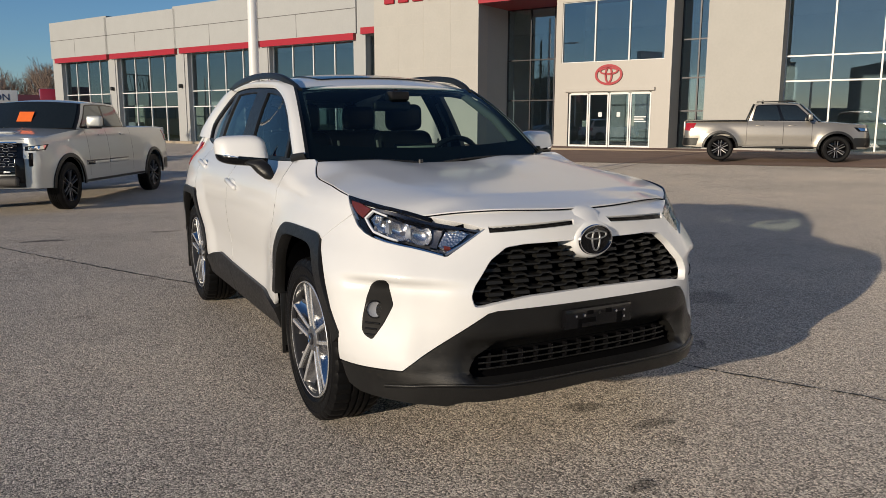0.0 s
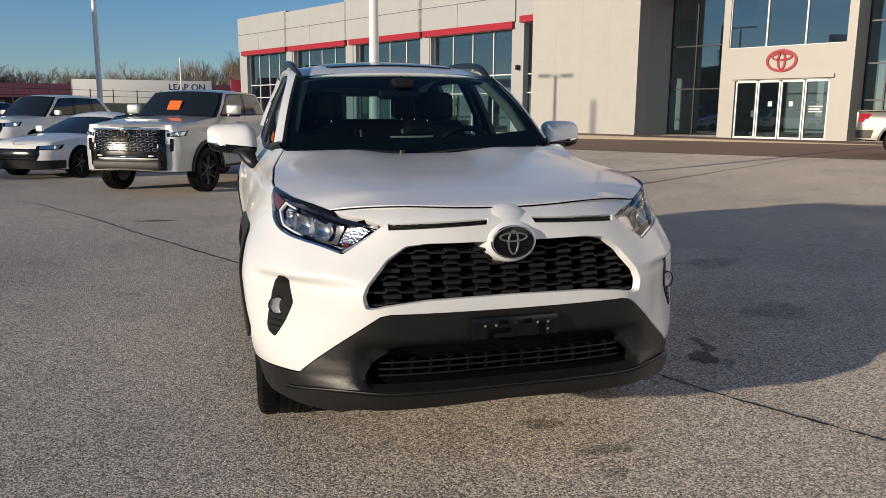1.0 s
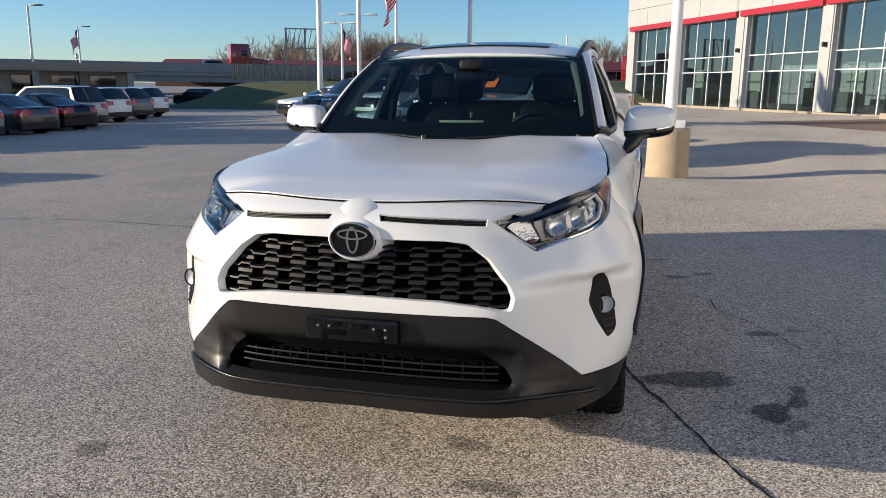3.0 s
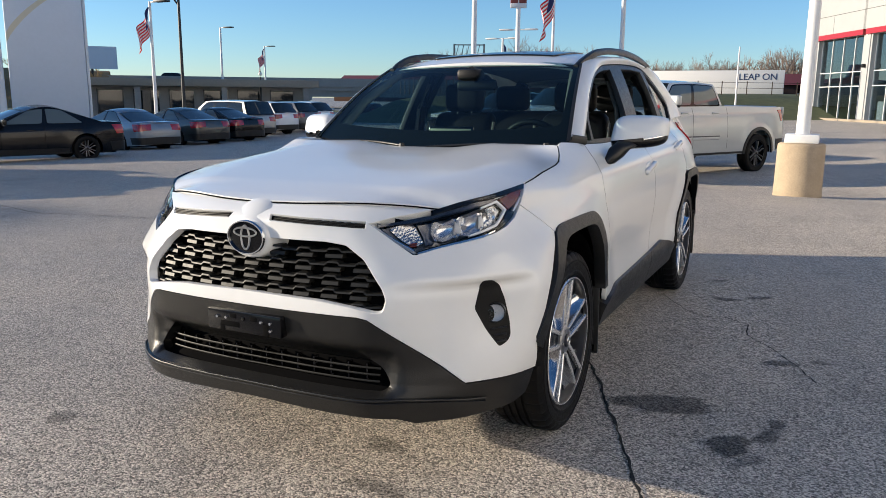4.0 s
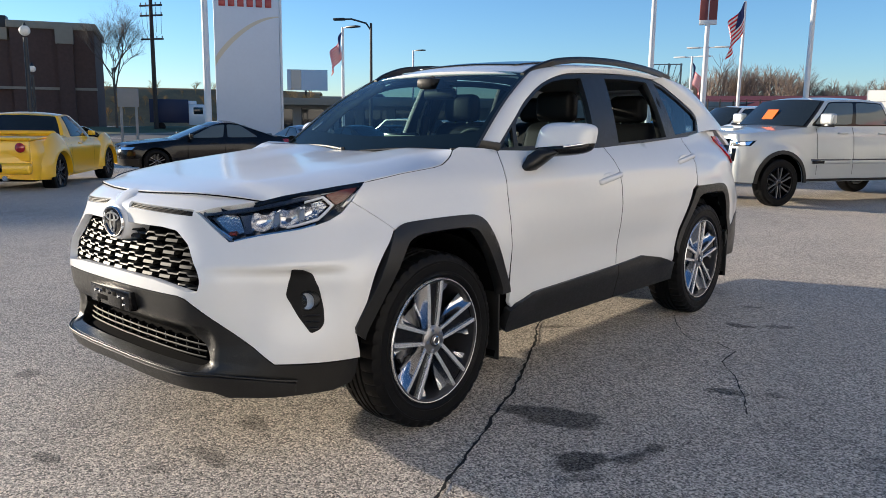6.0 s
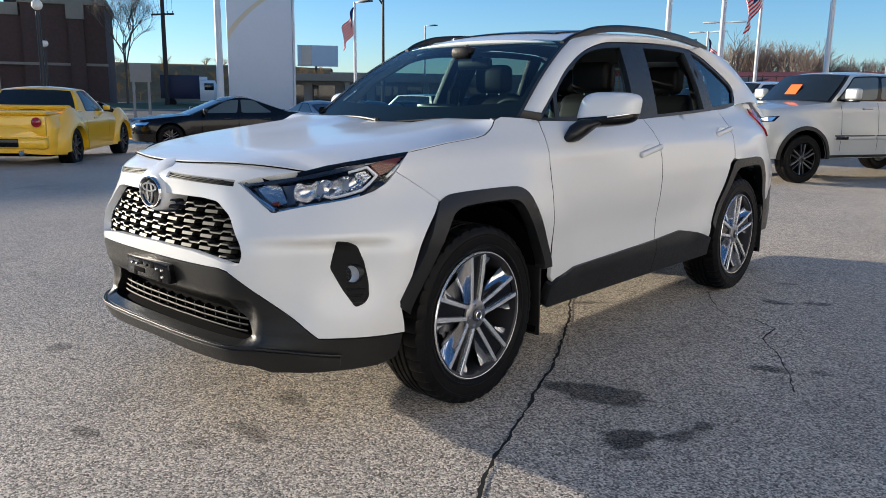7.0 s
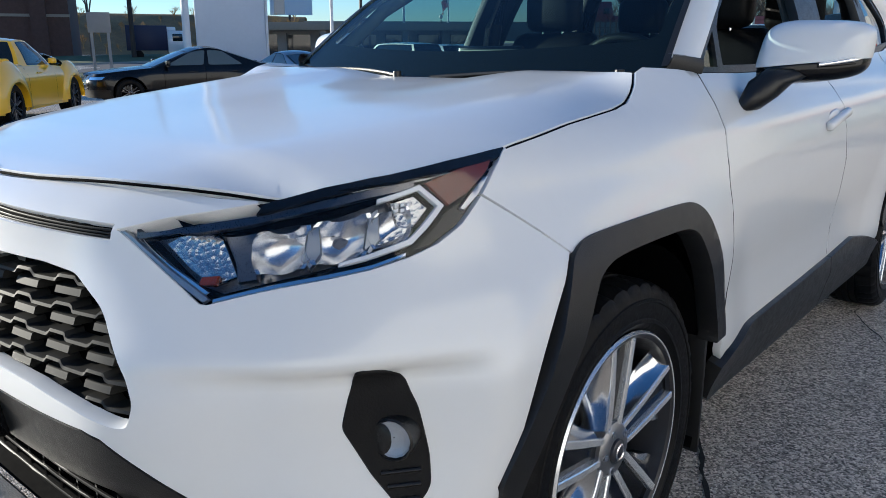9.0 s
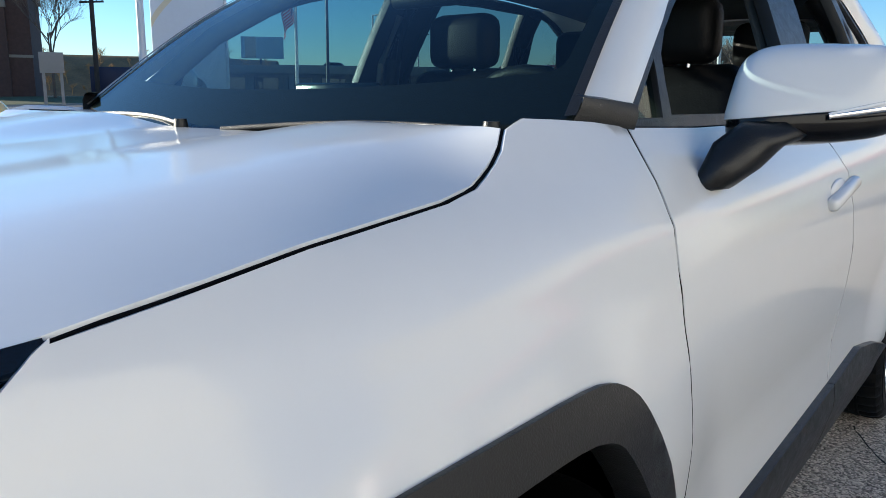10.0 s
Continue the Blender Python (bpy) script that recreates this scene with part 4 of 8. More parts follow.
def suv_side(car, sg, lamp, fog, arch_out, arch_in):
    F = (lambda p: p) if sg > 0 else flip
    def deep(d):
        def fn(a, b):
            e = .003
            p = Vector(skin(a, b))
            n = (Vector(skin(a + e, b)) - Vector(skin(a - e, b))).cross(Vector(skin(a, b + e)) - Vector(skin(a, b - e))).normalized()
            return p - n * d
        return fn
    # fender
    wing = on(*[("y", y, interp(y, EDGE_Y, EDGE_Z) - .003) for y in (-.315, -.20, -.10, 0, .06, .10, .13, .16, .19, .22, .25, .285)], ("y", .33, 1.147), ("y", .40, 1.144), ("y", .48, 1.139), ("y", .555, 1.130),
              ("y", .515, 1.06), ("y", .490, 1.0), ("y", .480, .93), ("y", .472, .70), ("y", .462, .53), ("y", .43, .58), ("y", .292, .82), ("y", .25, .852), ("y", .18, .866), ("y", -.16, .866), ("y", -.235, .852), ("y", -.255, .852)) + [(1.022, .964), (1.058, .998), (1.100, 1.024), (1.114, 1.031)]
    panel("fender", F(wing), skin, WHITE, car, step=.025, flange=.02)
    # near-black rod that paints shade into the joint between hood and wing
    pts = [(sg * (hood_edge(y) + .003), y, interp(y, EDGE_Y, EDGE_Z) - .006) for y in np.linspace(-.63, .285, 40)]
    v, f = tube(pts, .0036, 6)
    put("hood_seal", mesh_of("hood_seal", v, f, DARK, 60), car)
    # doors
    belt = [(.562, 1.129), (.8, 1.122), (1.2, 1.120), (1.51, 1.123)]
    door = on(*[("y", a, b) for a, b in belt], ("y", 1.512, 1.0), ("y", 1.515, .70), ("y", 1.50, .465), ("y", 1.2, .458), ("y", .70, .445), ("y", .50, .408), ("y", .474, .44), ("y", .478, .70), ("y", .486, .93), ("y", .496, 1.0), ("y", .521, 1.06))
    d1 = panel("front_door", F(door), skin, WHITE, car, step=.03, flange=.02)
    rear = on(("y", 1.517, 1.123), ("y", 1.95, 1.140), ("y", 2.3, 1.155), ("y", 2.58, 1.166), ("y", 2.56, 1.09), ("y", 2.52, 1.0), ("y", 2.47, .875), ("y", 2.40, .842), ("y", 2.25, .60), ("y", 2.20, .49), ("y", 2.20, .395), ("y", 1.8, .480), ("y", 1.509, .465), ("y", 1.523, .70), ("y", 1.520, 1.0))
    d2 = panel("rear_door", F(rear), skin, WHITE, car, step=.03, flange=.02)
    # near-black rods that paint shade into the door seams
    for seam in ([(.558, 1.128), (.518, 1.06), (.493, 1.0), (.483, .93), (.476, .70), (.470, .50)], [(1.514, 1.12), (1.516, 1.0), (1.519, .70), (1.505, .48)], [(2.584, 1.16), (2.564, 1.09), (2.524, 1.0), (2.474, .875)]):
        line = spline([(sy(a, b), b) for a, b in seam], 40)
        v, f = tube([deep(.0035)(sg * a, b) for a, b in line], .0034, 6)
        put("door_seal", mesh_of("door_seal", v, f, DARK, 60), car)
    q = on(("y", 2.588, 1.166), ("y", 2.70, 1.170), ("y", 2.93, 1.196), ("y", 3.10, 1.205), ("y", 3.34, 1.200), ("y", 3.38, 1.0), ("y", 3.42, .62), ("y", 3.12, .52), ("y", 2.99, .80), ("y", 2.92, .848), ("y", 2.86, .862), ("y", 2.50, .862), ("y", 2.478, .872), ("y", 2.528, 1.0), ("y", 2.568, 1.09))
    panel("quarter_panel", F(q), skin, WHITE, car, step=.03, flange=.02)
    # wheel arch cladding, front and rear
    for cy, dz in ((0.0, 0.0), (2.69, -.012)):
        poly = [(sy(cy + a, b + dz), b + dz) for a, b in arch_out + arch_in]
        panel("arch_cladding", F(poly), skin, CLAD, car, step=.02, flange=.05, lift=.009)
        # liner
        v, f = [], []
        for i in range(25):
            a = math.pi * (.02 + 1.10 * i / 24)
            for x in (.50, .87):
                v.append((sg * x, cy - .432 * math.cos(a), .355 + dz + .45 * math.sin(a)))
        for i in range(24):
            f.append((2 * i, 2 * i + 2, 2 * i + 3, 2 * i + 1))
        put("wheel_liner", mesh_of("wheel_liner", v, f, DARK, 60), car)
        # mud flap
        yb = cy + .41
        part("mud_flap", box_bm(min(sg * .70, sg * .885), max(sg * .70, sg * .885), yb, yb + .012, .175, .50, .004), CLAD, car)
    # sill cladding in two lengths
    for pts in (((.475, .402), (.53, .425), (.68, .450), (1.2, .463), (1.497, .472), (1.497, .288), (.50, .290), (.475, .31)), ((1.503, .472), (1.80, .488), (2.02, .45), (2.205, .40), (2.25, .285), (1.503, .288))):
        panel("sill_cladding", F(on(*[("y", a, b) for a, b in pts])), skin, CLAD, car, step=.03, flange=.04, lift=.018)
    # tail lamp
    tl = on(("y", 3.17, 1.165), ("y", 3.375, 1.165), ("y", 3.40, 1.0), ("y", 3.33, .975), ("y", 3.24, 1.05))
    panel("tail_lamp", F(tl), skin, REDLENS, car, step=.04, flange=.02, lift=.012)
    # head lamp: bowl, lens, and what is inside
    hl = put("headlight", None, car)
    cen = np.mean(lamp, axis=0)
    up_ = [q for q in lamp if q[1] > .92 and q in lamp[:8]]
    panel("lens", F(lamp), skin, LENS, hl, step=.03, flange=.0, lift=-.001)
    panel("housing", F([tuple(cen + (np.array(p) - cen) * .985) for p in lamp]), deep(.058), GLOSSBLACK, hl, step=.04, flange=-.055)
    def shape(name, poly, d, material, flange=.01):
        return panel(name, F(poly), deep(d), material, hl, step=.015, flange=flange)
    def band(name, line, w0, w1, d, material, flange=.008):
        """A strip that lies w0 to w1 below a line."""
        return shape(name, [(a, b - w0) for a, b in line] + [(a, b - w1) for a, b in line[::-1]], d, material, flange)
    band("brow", up_[3:], .001, .013, .002, GLOSSBLACK)
    band("upper_trim", [(.506, .934), (.617, .951), (.684, .960), (.761, .979), (.828, .992), (.900, 1.002)], .006, .017, .010, TRAY)
    # bright edging along the inner end and the lower edge
    shape("edge_trim", [(.480, .927), (.488, .928), (.560, .880), (.634, .838), (.626, .834), (.552, .875)], .004, BADGE)
    shape("edge_trim", [(.497, .918), (.503, .920), (.566, .881), (.630, .848), (.626, .845), (.560, .876)], .012, CHROME)
    shape("lower_trim", [(.640, .838), (.690, .850), (.748, .863), (.844, .880), (.890, .893), (.890, .889), (.844, .8755), (.748, .858), (.690, .8455), (.640, .834)], .006, CHROME)
    shape("reflector_tray", [(.520, .915), (.635, .936), (.760, .958), (.860, .975), (.900, .955), (.860, .905), (.750, .878), (.640, .852), (.600, .862)], .050, TRAY, .0)
    # ribbed indicator block with its amber bulb
    shape("indicator", [(.548, .912), (.570, .922), (.632, .930), (.664, .872), (.628, .860), (.590, .880)], .030, CUT, .012)
    shape("indicator_bulb", [(.612, .858), (.616, .868), (.640, .870), (.638, .859)], .014, AMBER, .012)
    shape("divider", [(.640, .930), (.694, .938), (.690, .905), (.694, .868), (.668, .864), (.662, .890)], .026, TRAY, .02)
    def bowl(name, s0, s1, z0, z1, slope, depth, lean=.012, nu=12, nw=9):
        """A hollow chromed cup; slope lifts it along the lamp's lower edge."""
        v, f = [], []
        for i in range(nu + 1):
            U = i / nu
            for j in range(nw + 1):
                W = j / nw
                s_ = s0 + (s1 - s0) * U - lean * (1 - (2 * W - 1) ** 2) * (1 - U) + lean * .6 * (1 - (2 * W - 1) ** 2) * U
                z_ = z0 + (z1 - z0) * W + slope * U
                r2 = min(1.0, (2 * U - 1) ** 2 * .9 + (2 * W - 1) ** 2 * .6)
                v.append(tuple(deep(.010 + depth * (1 - r2) ** .7)(sg * s_, z_)))
        for i in range(nu):
            for j in range(nw):
                a0 = i * (nw + 1) + j
                f.append((a0, a0 + 1, a0 + nw + 2, a0 + nw + 1))
        return put(name, mesh_of(name, v, f, CUP, 30), hl)
    bowl("reflector", .698, .758, .872, .933, .008, .040)
    bowl("reflector", .766, .832, .884, .944, .010, .042)
    bowl("reflector", .842, .888, .902, .952, .008, .026)
    shape("cup_wall", [(.758, .934), (.768, .944), (.774, .900), (.764, .880), (.756, .890)], .012, BADGE, .02)
    shape("cup_wall", [(.832, .950), (.842, .958), (.848, .916), (.838, .896), (.830, .904)], .012, BADGE, .02)
    shape("light_guide", [(.840, .971), (.908, .988), (.948, .955), (.897, .905), (.835, .8885), (.800, .881), (.800, .885), (.835, .894), (.891, .911), (.937, .955), (.905, .981), (.840, .9655)], .006, DRLMAT, .010)
    shape("guide_backing", [(.862, .966), (.900, .973), (.924, .955), (.884, .918), (.846, .908), (.876, .935)], .022, CUT, .01)
    for k in range(6):
        a_ = .868 + .010 * (k % 3)
        b_ = .960 - .008 * (k // 3)
        shape("guide_stud", [(a_, b_), (a_ + .005, b_ + .001), (a_ + .005, b_ + .005), (a_, b_ + .004)], .014, DRLMAT, .004)
    shape("side_reflector", [(.918, .990), (.975, 1.006), (1.072, 1.020), (1.030, .992), (.990, .968), (.956, .955)], .004, AMBER, .008)
    shape("side_marker", [(.952, .945), (.992, .960), (1.034, .986), (1.075, 1.012), (1.045, .990), (1.010, .958), (.970, .925), (.930, .902), (.905, .897)], .012, GLOSSBLACK, .008)
    # bright metal patch added where the lens end mirrors lit ground
    shape("marker_reflector", [(.985, .945), (1.018, .966), (1.048, .992), (1.036, .990), (1.000, .966), (.978, .948)], .006, GLINTPATCH, .006)
    # fog lamp pod
    fc = np.mean(np.array(fog), 0)
    pod = panel("fog_pod", F([tuple(fc + (np.array(p) - fc) * 1.03) for p in fog]), skin, PODBLACK, car, step=.02, flange=.012, lift=.003, label="black fog lamp pod")
    s0, z0 = .912, .618
    c = Vector(deep(-.0135)(sg * s0, z0))
    m = Matrix.Translation(c) @ Vector((sg * .35, -.93, .05)).to_track_quat("Z", "Y").to_matrix().to_4x4()
    v, f = lathe([(.035, -.035), (.035, 0), (.032, .003), (.030, -.003)], 24, "z")
    put("fog_lamp_ring", mesh_of("fog_lamp_ring", v, f, CLAD, 40), pod, m)
    v, f = lathe([(.030, -.0015), (.027, -.004), (.018, -.0075), (.009, -.0092), (.001, -.0095)], 14, "z")
    put("fog_lamp_reflector", mesh_of("fog_lamp_reflector", v, f, FOGCUP, 5), pod, m)
    v, f = lathe([(.031, .0), (.022, .005), (.001, .008)], 20, "z")
    put("fog_lamp_lens", mesh_of("fog_lamp_lens", v, f, LENS, 60), pod, m)
    for k in range(3):
        z = .52 + k * .022
        pts = [deep(-.004)(sg * interp(z, [.50, .64], [.930, .862]), z), deep(-.004)(sg * .958, z)]
        v, f = tube(pts, .004, 6)
        put("pod_rib", mesh_of("pod_rib", v, f, CLAD, 60), pod)
    # cabin side: window frame, pillars, glass
    G = (lambda y, z: (cabin_x(y, z), y, z)) if sg > 0 else (lambda a, z: (-cabin_x(-a, z), -a, z))
    def GP(poly):
        return [(sg * a, b) for a, b in poly]
    top_line = [(.556, 1.132), (.66, 1.208), (.766, 1.284), (.872, 1.358), (1.008, 1.428), (1.143, 1.476), (1.31, 1.514), (1.471, 1.529), (1.876, 1.546), (2.17, 1.548), (2.43, 1.536)]
    back_line = [(2.43, 1.536), (2.564, 1.503), (2.744, 1.430), (2.915, 1.349), (2.962, 1.290), (2.925, 1.200)]
    dlo = spline(top_line, 30) + back_line[1:] + [(2.68, 1.172), (2.3, 1.158), (1.95, 1.143), (1.51, 1.126), (1.2, 1.123), (.8, 1.125)]
    f_win = spline([(.735, 1.146), (.760, 1.255), (.882, 1.345), (1.06, 1.436), (1.20, 1.477), (1.34, 1.496)], 12) + [(1.505, 1.508), (1.470, 1.30), (1.44, 1.140)]
    tri_w = [(.600, 1.142), (.66, 1.192), (.722, 1.238), (.700, 1.142)]
    r_win = [(1.70, 1.146), (1.735, 1.34), (1.775, 1.518), (2.0, 1.524), (2.315, 1.518), (2.335, 1.36), (2.345, 1.172)]
    q_win = [(2.50, 1.184), (2.47, 1.36), (2.425, 1.518), (2.545, 1.490), (2.73, 1.414), (2.915, 1.324), (2.944, 1.285), (2.90, 1.210)]
    panel("window_frame", GP(dlo) if sg > 0 else GP(dlo)[::-1], G, CLAD, car, holes=[GP(w) for w in (f_win, tri_w, r_win, q_win)], step=.035, flange=.03, lift=-.004, label="dark window frame with pillars")
    for nm, w, mt in (("front_window", f_win, TINT), ("vent_window", tri_w, CLEAR), ("rear_window", r_win, PRIVACY), ("quarter_window", q_win, PRIVACY)):
        if sg > 0 and nm in ("front_window", "rear_window"):
            continue  # wound down
        g = panel(nm, GP(w), G, mt, car, step=.06, flange=0, lift=-.014)
    # upper body side: from the window frame out to windscreen, roof and tail
    inner = [(cabin_x(a, b), a, b + .004) for a, b in spline(top_line, 60)]
    outer = spline([(.694, .503, 1.166), (.675, .592, 1.236), (.652, .697, 1.316), (.628, .805, 1.388), (.602, .925, 1.455), (.577, 1.052, 1.518), (.574, 1.20, 1.553), (.575, 1.45, 1.576), (.575, 1.876, 1.590), (.573, 2.17, 1.583), (.562, 2.62, 1.556)], 60)
    cur = []
    for j in range(6):
        t = j / 5
        row = []
        for i, (p, o) in enumerate(zip(inner, outer)):
            p, o = Vector(p), Vector(o)
            b = .014 * math.sin(math.pi * t)
            c = p.lerp(o, t) + Vector((b, 0, b * .7))
            row.append((sg * c.x, c.y, c.z))
        cur.append(row)
    loft("body_side_upper", cur, WHITE, car, flip=sg < 0)
    # rear pillar, from the quarter window to the tailgate
    e0 = [Vector((cabin_x(a, b), a, b)) for a, b in spline(back_line, 13)]
    e1 = [Vector(p) for p in spline([(.562, 2.62, 1.556), (.556, 2.84, 1.537), (.556, 3.06, 1.500), (.605, 3.20, 1.40), (.65, 3.31, 1.30), (.675, 3.36, 1.25), (.69, 3.385, 1.205)], 13)]
    cur = []
    for k in range(7):
        t = k / 6
        bl = .030 * math.sin(math.pi * t)
        cur.append([((p.lerp(q, t).x + bl) * sg, p.lerp(q, t).y, p.lerp(q, t).z + bl * .4) for p, q in zip(e0, e1)])
    loft("rear_pillar", cur, WHITE, car, flip=sg > 0)
    # black foot of the pillar
    loft("pillar_foot", [[(sg * x, y, z) for x, y, z in row] for row in (((.704, .466, 1.134), (.734, .518, 1.132), (.756, .566, 1.126)), ((.716, .472, 1.158), (.742, .520, 1.153), (.760, .570, 1.147)), ((.716, .480, 1.174), (.739, .528, 1.169), (.754, .578, 1.163)), ((.700, .484, 1.178), (.722, .532, 1.173), (.738, .582, 1.166)))], CLAD, car, flip=sg < 0)
    # roof rail
    pts = spline([(sg * .552, 1.02, 1.526), (sg * .566, 1.13, 1.568), (sg * .575, 1.27, 1.606), (sg * .580, 1.42, 1.625), (sg * .582, 1.60, 1.637), (sg * .582, 1.9, 1.643), (sg * .578, 2.2, 1.634), (sg * .570, 2.45, 1.618), (sg * .562, 2.70, 1.590)], 40)
    v, f = [], []
    for i, p in enumerate(pts):
        t = i / 39
        w, h = .013, .013 * min(1, .6 + 6 * t, .6 + 6 * (1 - t))
        for dx, dz in ((-w, -h - .01), (-w, h * .4), (-w * .5, h), (w * .5, h), (w, h * .4), (w, -h - .01)):
            v.append((p[0] + dx, p[1], p[2] + dz - .020))
    for i in range(39):
        for k in range(6):
            f.append((i * 6 + k, i * 6 + (k + 1) % 6, i * 6 + 6 + (k + 1) % 6, i * 6 + 6 + k))
    f += [tuple(range(6)), tuple(234 + k for k in range(6))[::-1]]
    put("roof_rail", mesh_of("roof_rail", v, f, CLAD, 40), car)
    # door handles
    for yc, zc in ((1.389, .963), (2.40, 1.035)):
        p = skin(sg * sy(yc, zc), zc)
        bm = box_bm(-.020, .008, -.115, .115, -.015, .015, .012, 3)
        for vtx in bm.verts:
            vtx.co.x += .012 * (1 - (vtx.co.y / .135) ** 2)
        part("door_handle", bm, WHITE, d1 if yc < 2 else d2, m=Matrix.Translation((p[0] + sg * .013, yc, zc)) @ Matrix.Rotation(radians(9), 4, "X") @ (Matrix.Identity(4) if sg > 0 else Matrix.Rotation(math.pi, 4, "Z")))
        bm = bmesh.new()
        bmesh.ops.create_uvsphere(bm, u_segments=16, v_segments=8, radius=1, matrix=Matrix.Translation((p[0] - sg * .002, yc, zc)) @ Matrix.Diagonal((.008, .075, .032, 1)))
        part("handle_cup", bm, WHITE, d1 if yc < 2 else d2)
    # mirror
    mir = put("mirror", None, d1)
    pw = lambda q, n: math.copysign(abs(q) ** n, q)
    def pod(z_low, z_high, grow, drop=0.0):
        """A rounded box that narrows outwards, cut off flat between two heights."""
        bm = bmesh.new()
        bmesh.ops.create_uvsphere(bm, u_segments=40, v_segments=28, radius=1)
        for vtx in bm.verts:
            x, y, z = vtx.co
            x, z, y = pw(x, .50), pw(z, .48), pw(y, .80)
            taper = 1 - .22 * (x * .5 + .5)
            vtx.co = (sg * (.944 + (.127 + grow) * x + .012 * z * (x < 0)), .818 + (.088 + grow) * y * (1 - .25 * (x * .5 + .5)) + .075 * (x * .5 + .5) + .02 * z, 1.184 + drop + (.084 + grow) * z * taper + .006 * x)
        for zz, side in ((z_low, -1), (z_high, 1)):
            bmesh.ops.bisect_plane(bm, geom=bm.verts[:] + bm.edges[:] + bm.faces[:], plane_co=(sg * .94, 0, zz), plane_no=(sg * -.10 * side, 0, side), clear_outer=True)
        return bm
    part("mirror_shell", pod(1.150, 1.40, .0), WHITE, mir, sharp=60)
    part("mirror_base", pod(1.0, 1.149, -.003, -.012), GLOSSBLACK, mir, sharp=60)
    v, f = [], []
    for c, w, h in (((.815, .690, 1.034), .040, .012), ((.838, .698, 1.048), .048, .026), ((.860, .722, 1.085), .050, .040), ((.885, .765, 1.118), .052, .036), ((.930, .805, 1.128), .050, .022)):
        for k in range(12):
            a = 2 * math.pi * k / 12
            v.append((sg * (c[0] + h * .8 * pw(math.sin(a), .7)), c[1] + w * pw(math.cos(a), .7), c[2] - h * .55 * pw(math.sin(a), .7)))
    for i in range(4):
        for k in range(12):
            f.append((i * 12 + k, i * 12 + (k + 1) % 12, i * 12 + 12 + (k + 1) % 12, i * 12 + 12 + k))
    f += [tuple(range(12))[::-1], tuple(48 + k for k in range(12))]
    put("mirror_arm", mesh_of("mirror_arm", v, f, CLAD, 60), mir)
    for dz, r_, mt in ((0.0, .0045, CHROME), (.009, .0032, DRLMAT), (-.008, .0030, GLOSSBLACK)):
        v, f = tube([(sg * .975, .772, 1.146 + dz * .3), (sg * 1.01, .792, 1.152 + dz * .7), (sg * 1.042, .822, 1.158 + dz), (sg * 1.058, .858, 1.163 + dz)], r_, 6)
        put("mirror_indicator", mesh_of("mirror_indicator", v, f, mt, 60), mir)
    bm = bmesh.new()
    bmesh.ops.create_circle(bm, cap_ends=True, segments=24, radius=1, matrix=Matrix.Translation((sg * .945, .945, 1.180)) @ Matrix.Rotation(radians(90), 4, "X") @ Matrix.Diagonal((.09, .050, 1, 1)))
    part("mirror_glass", bm, CHROME, mir)


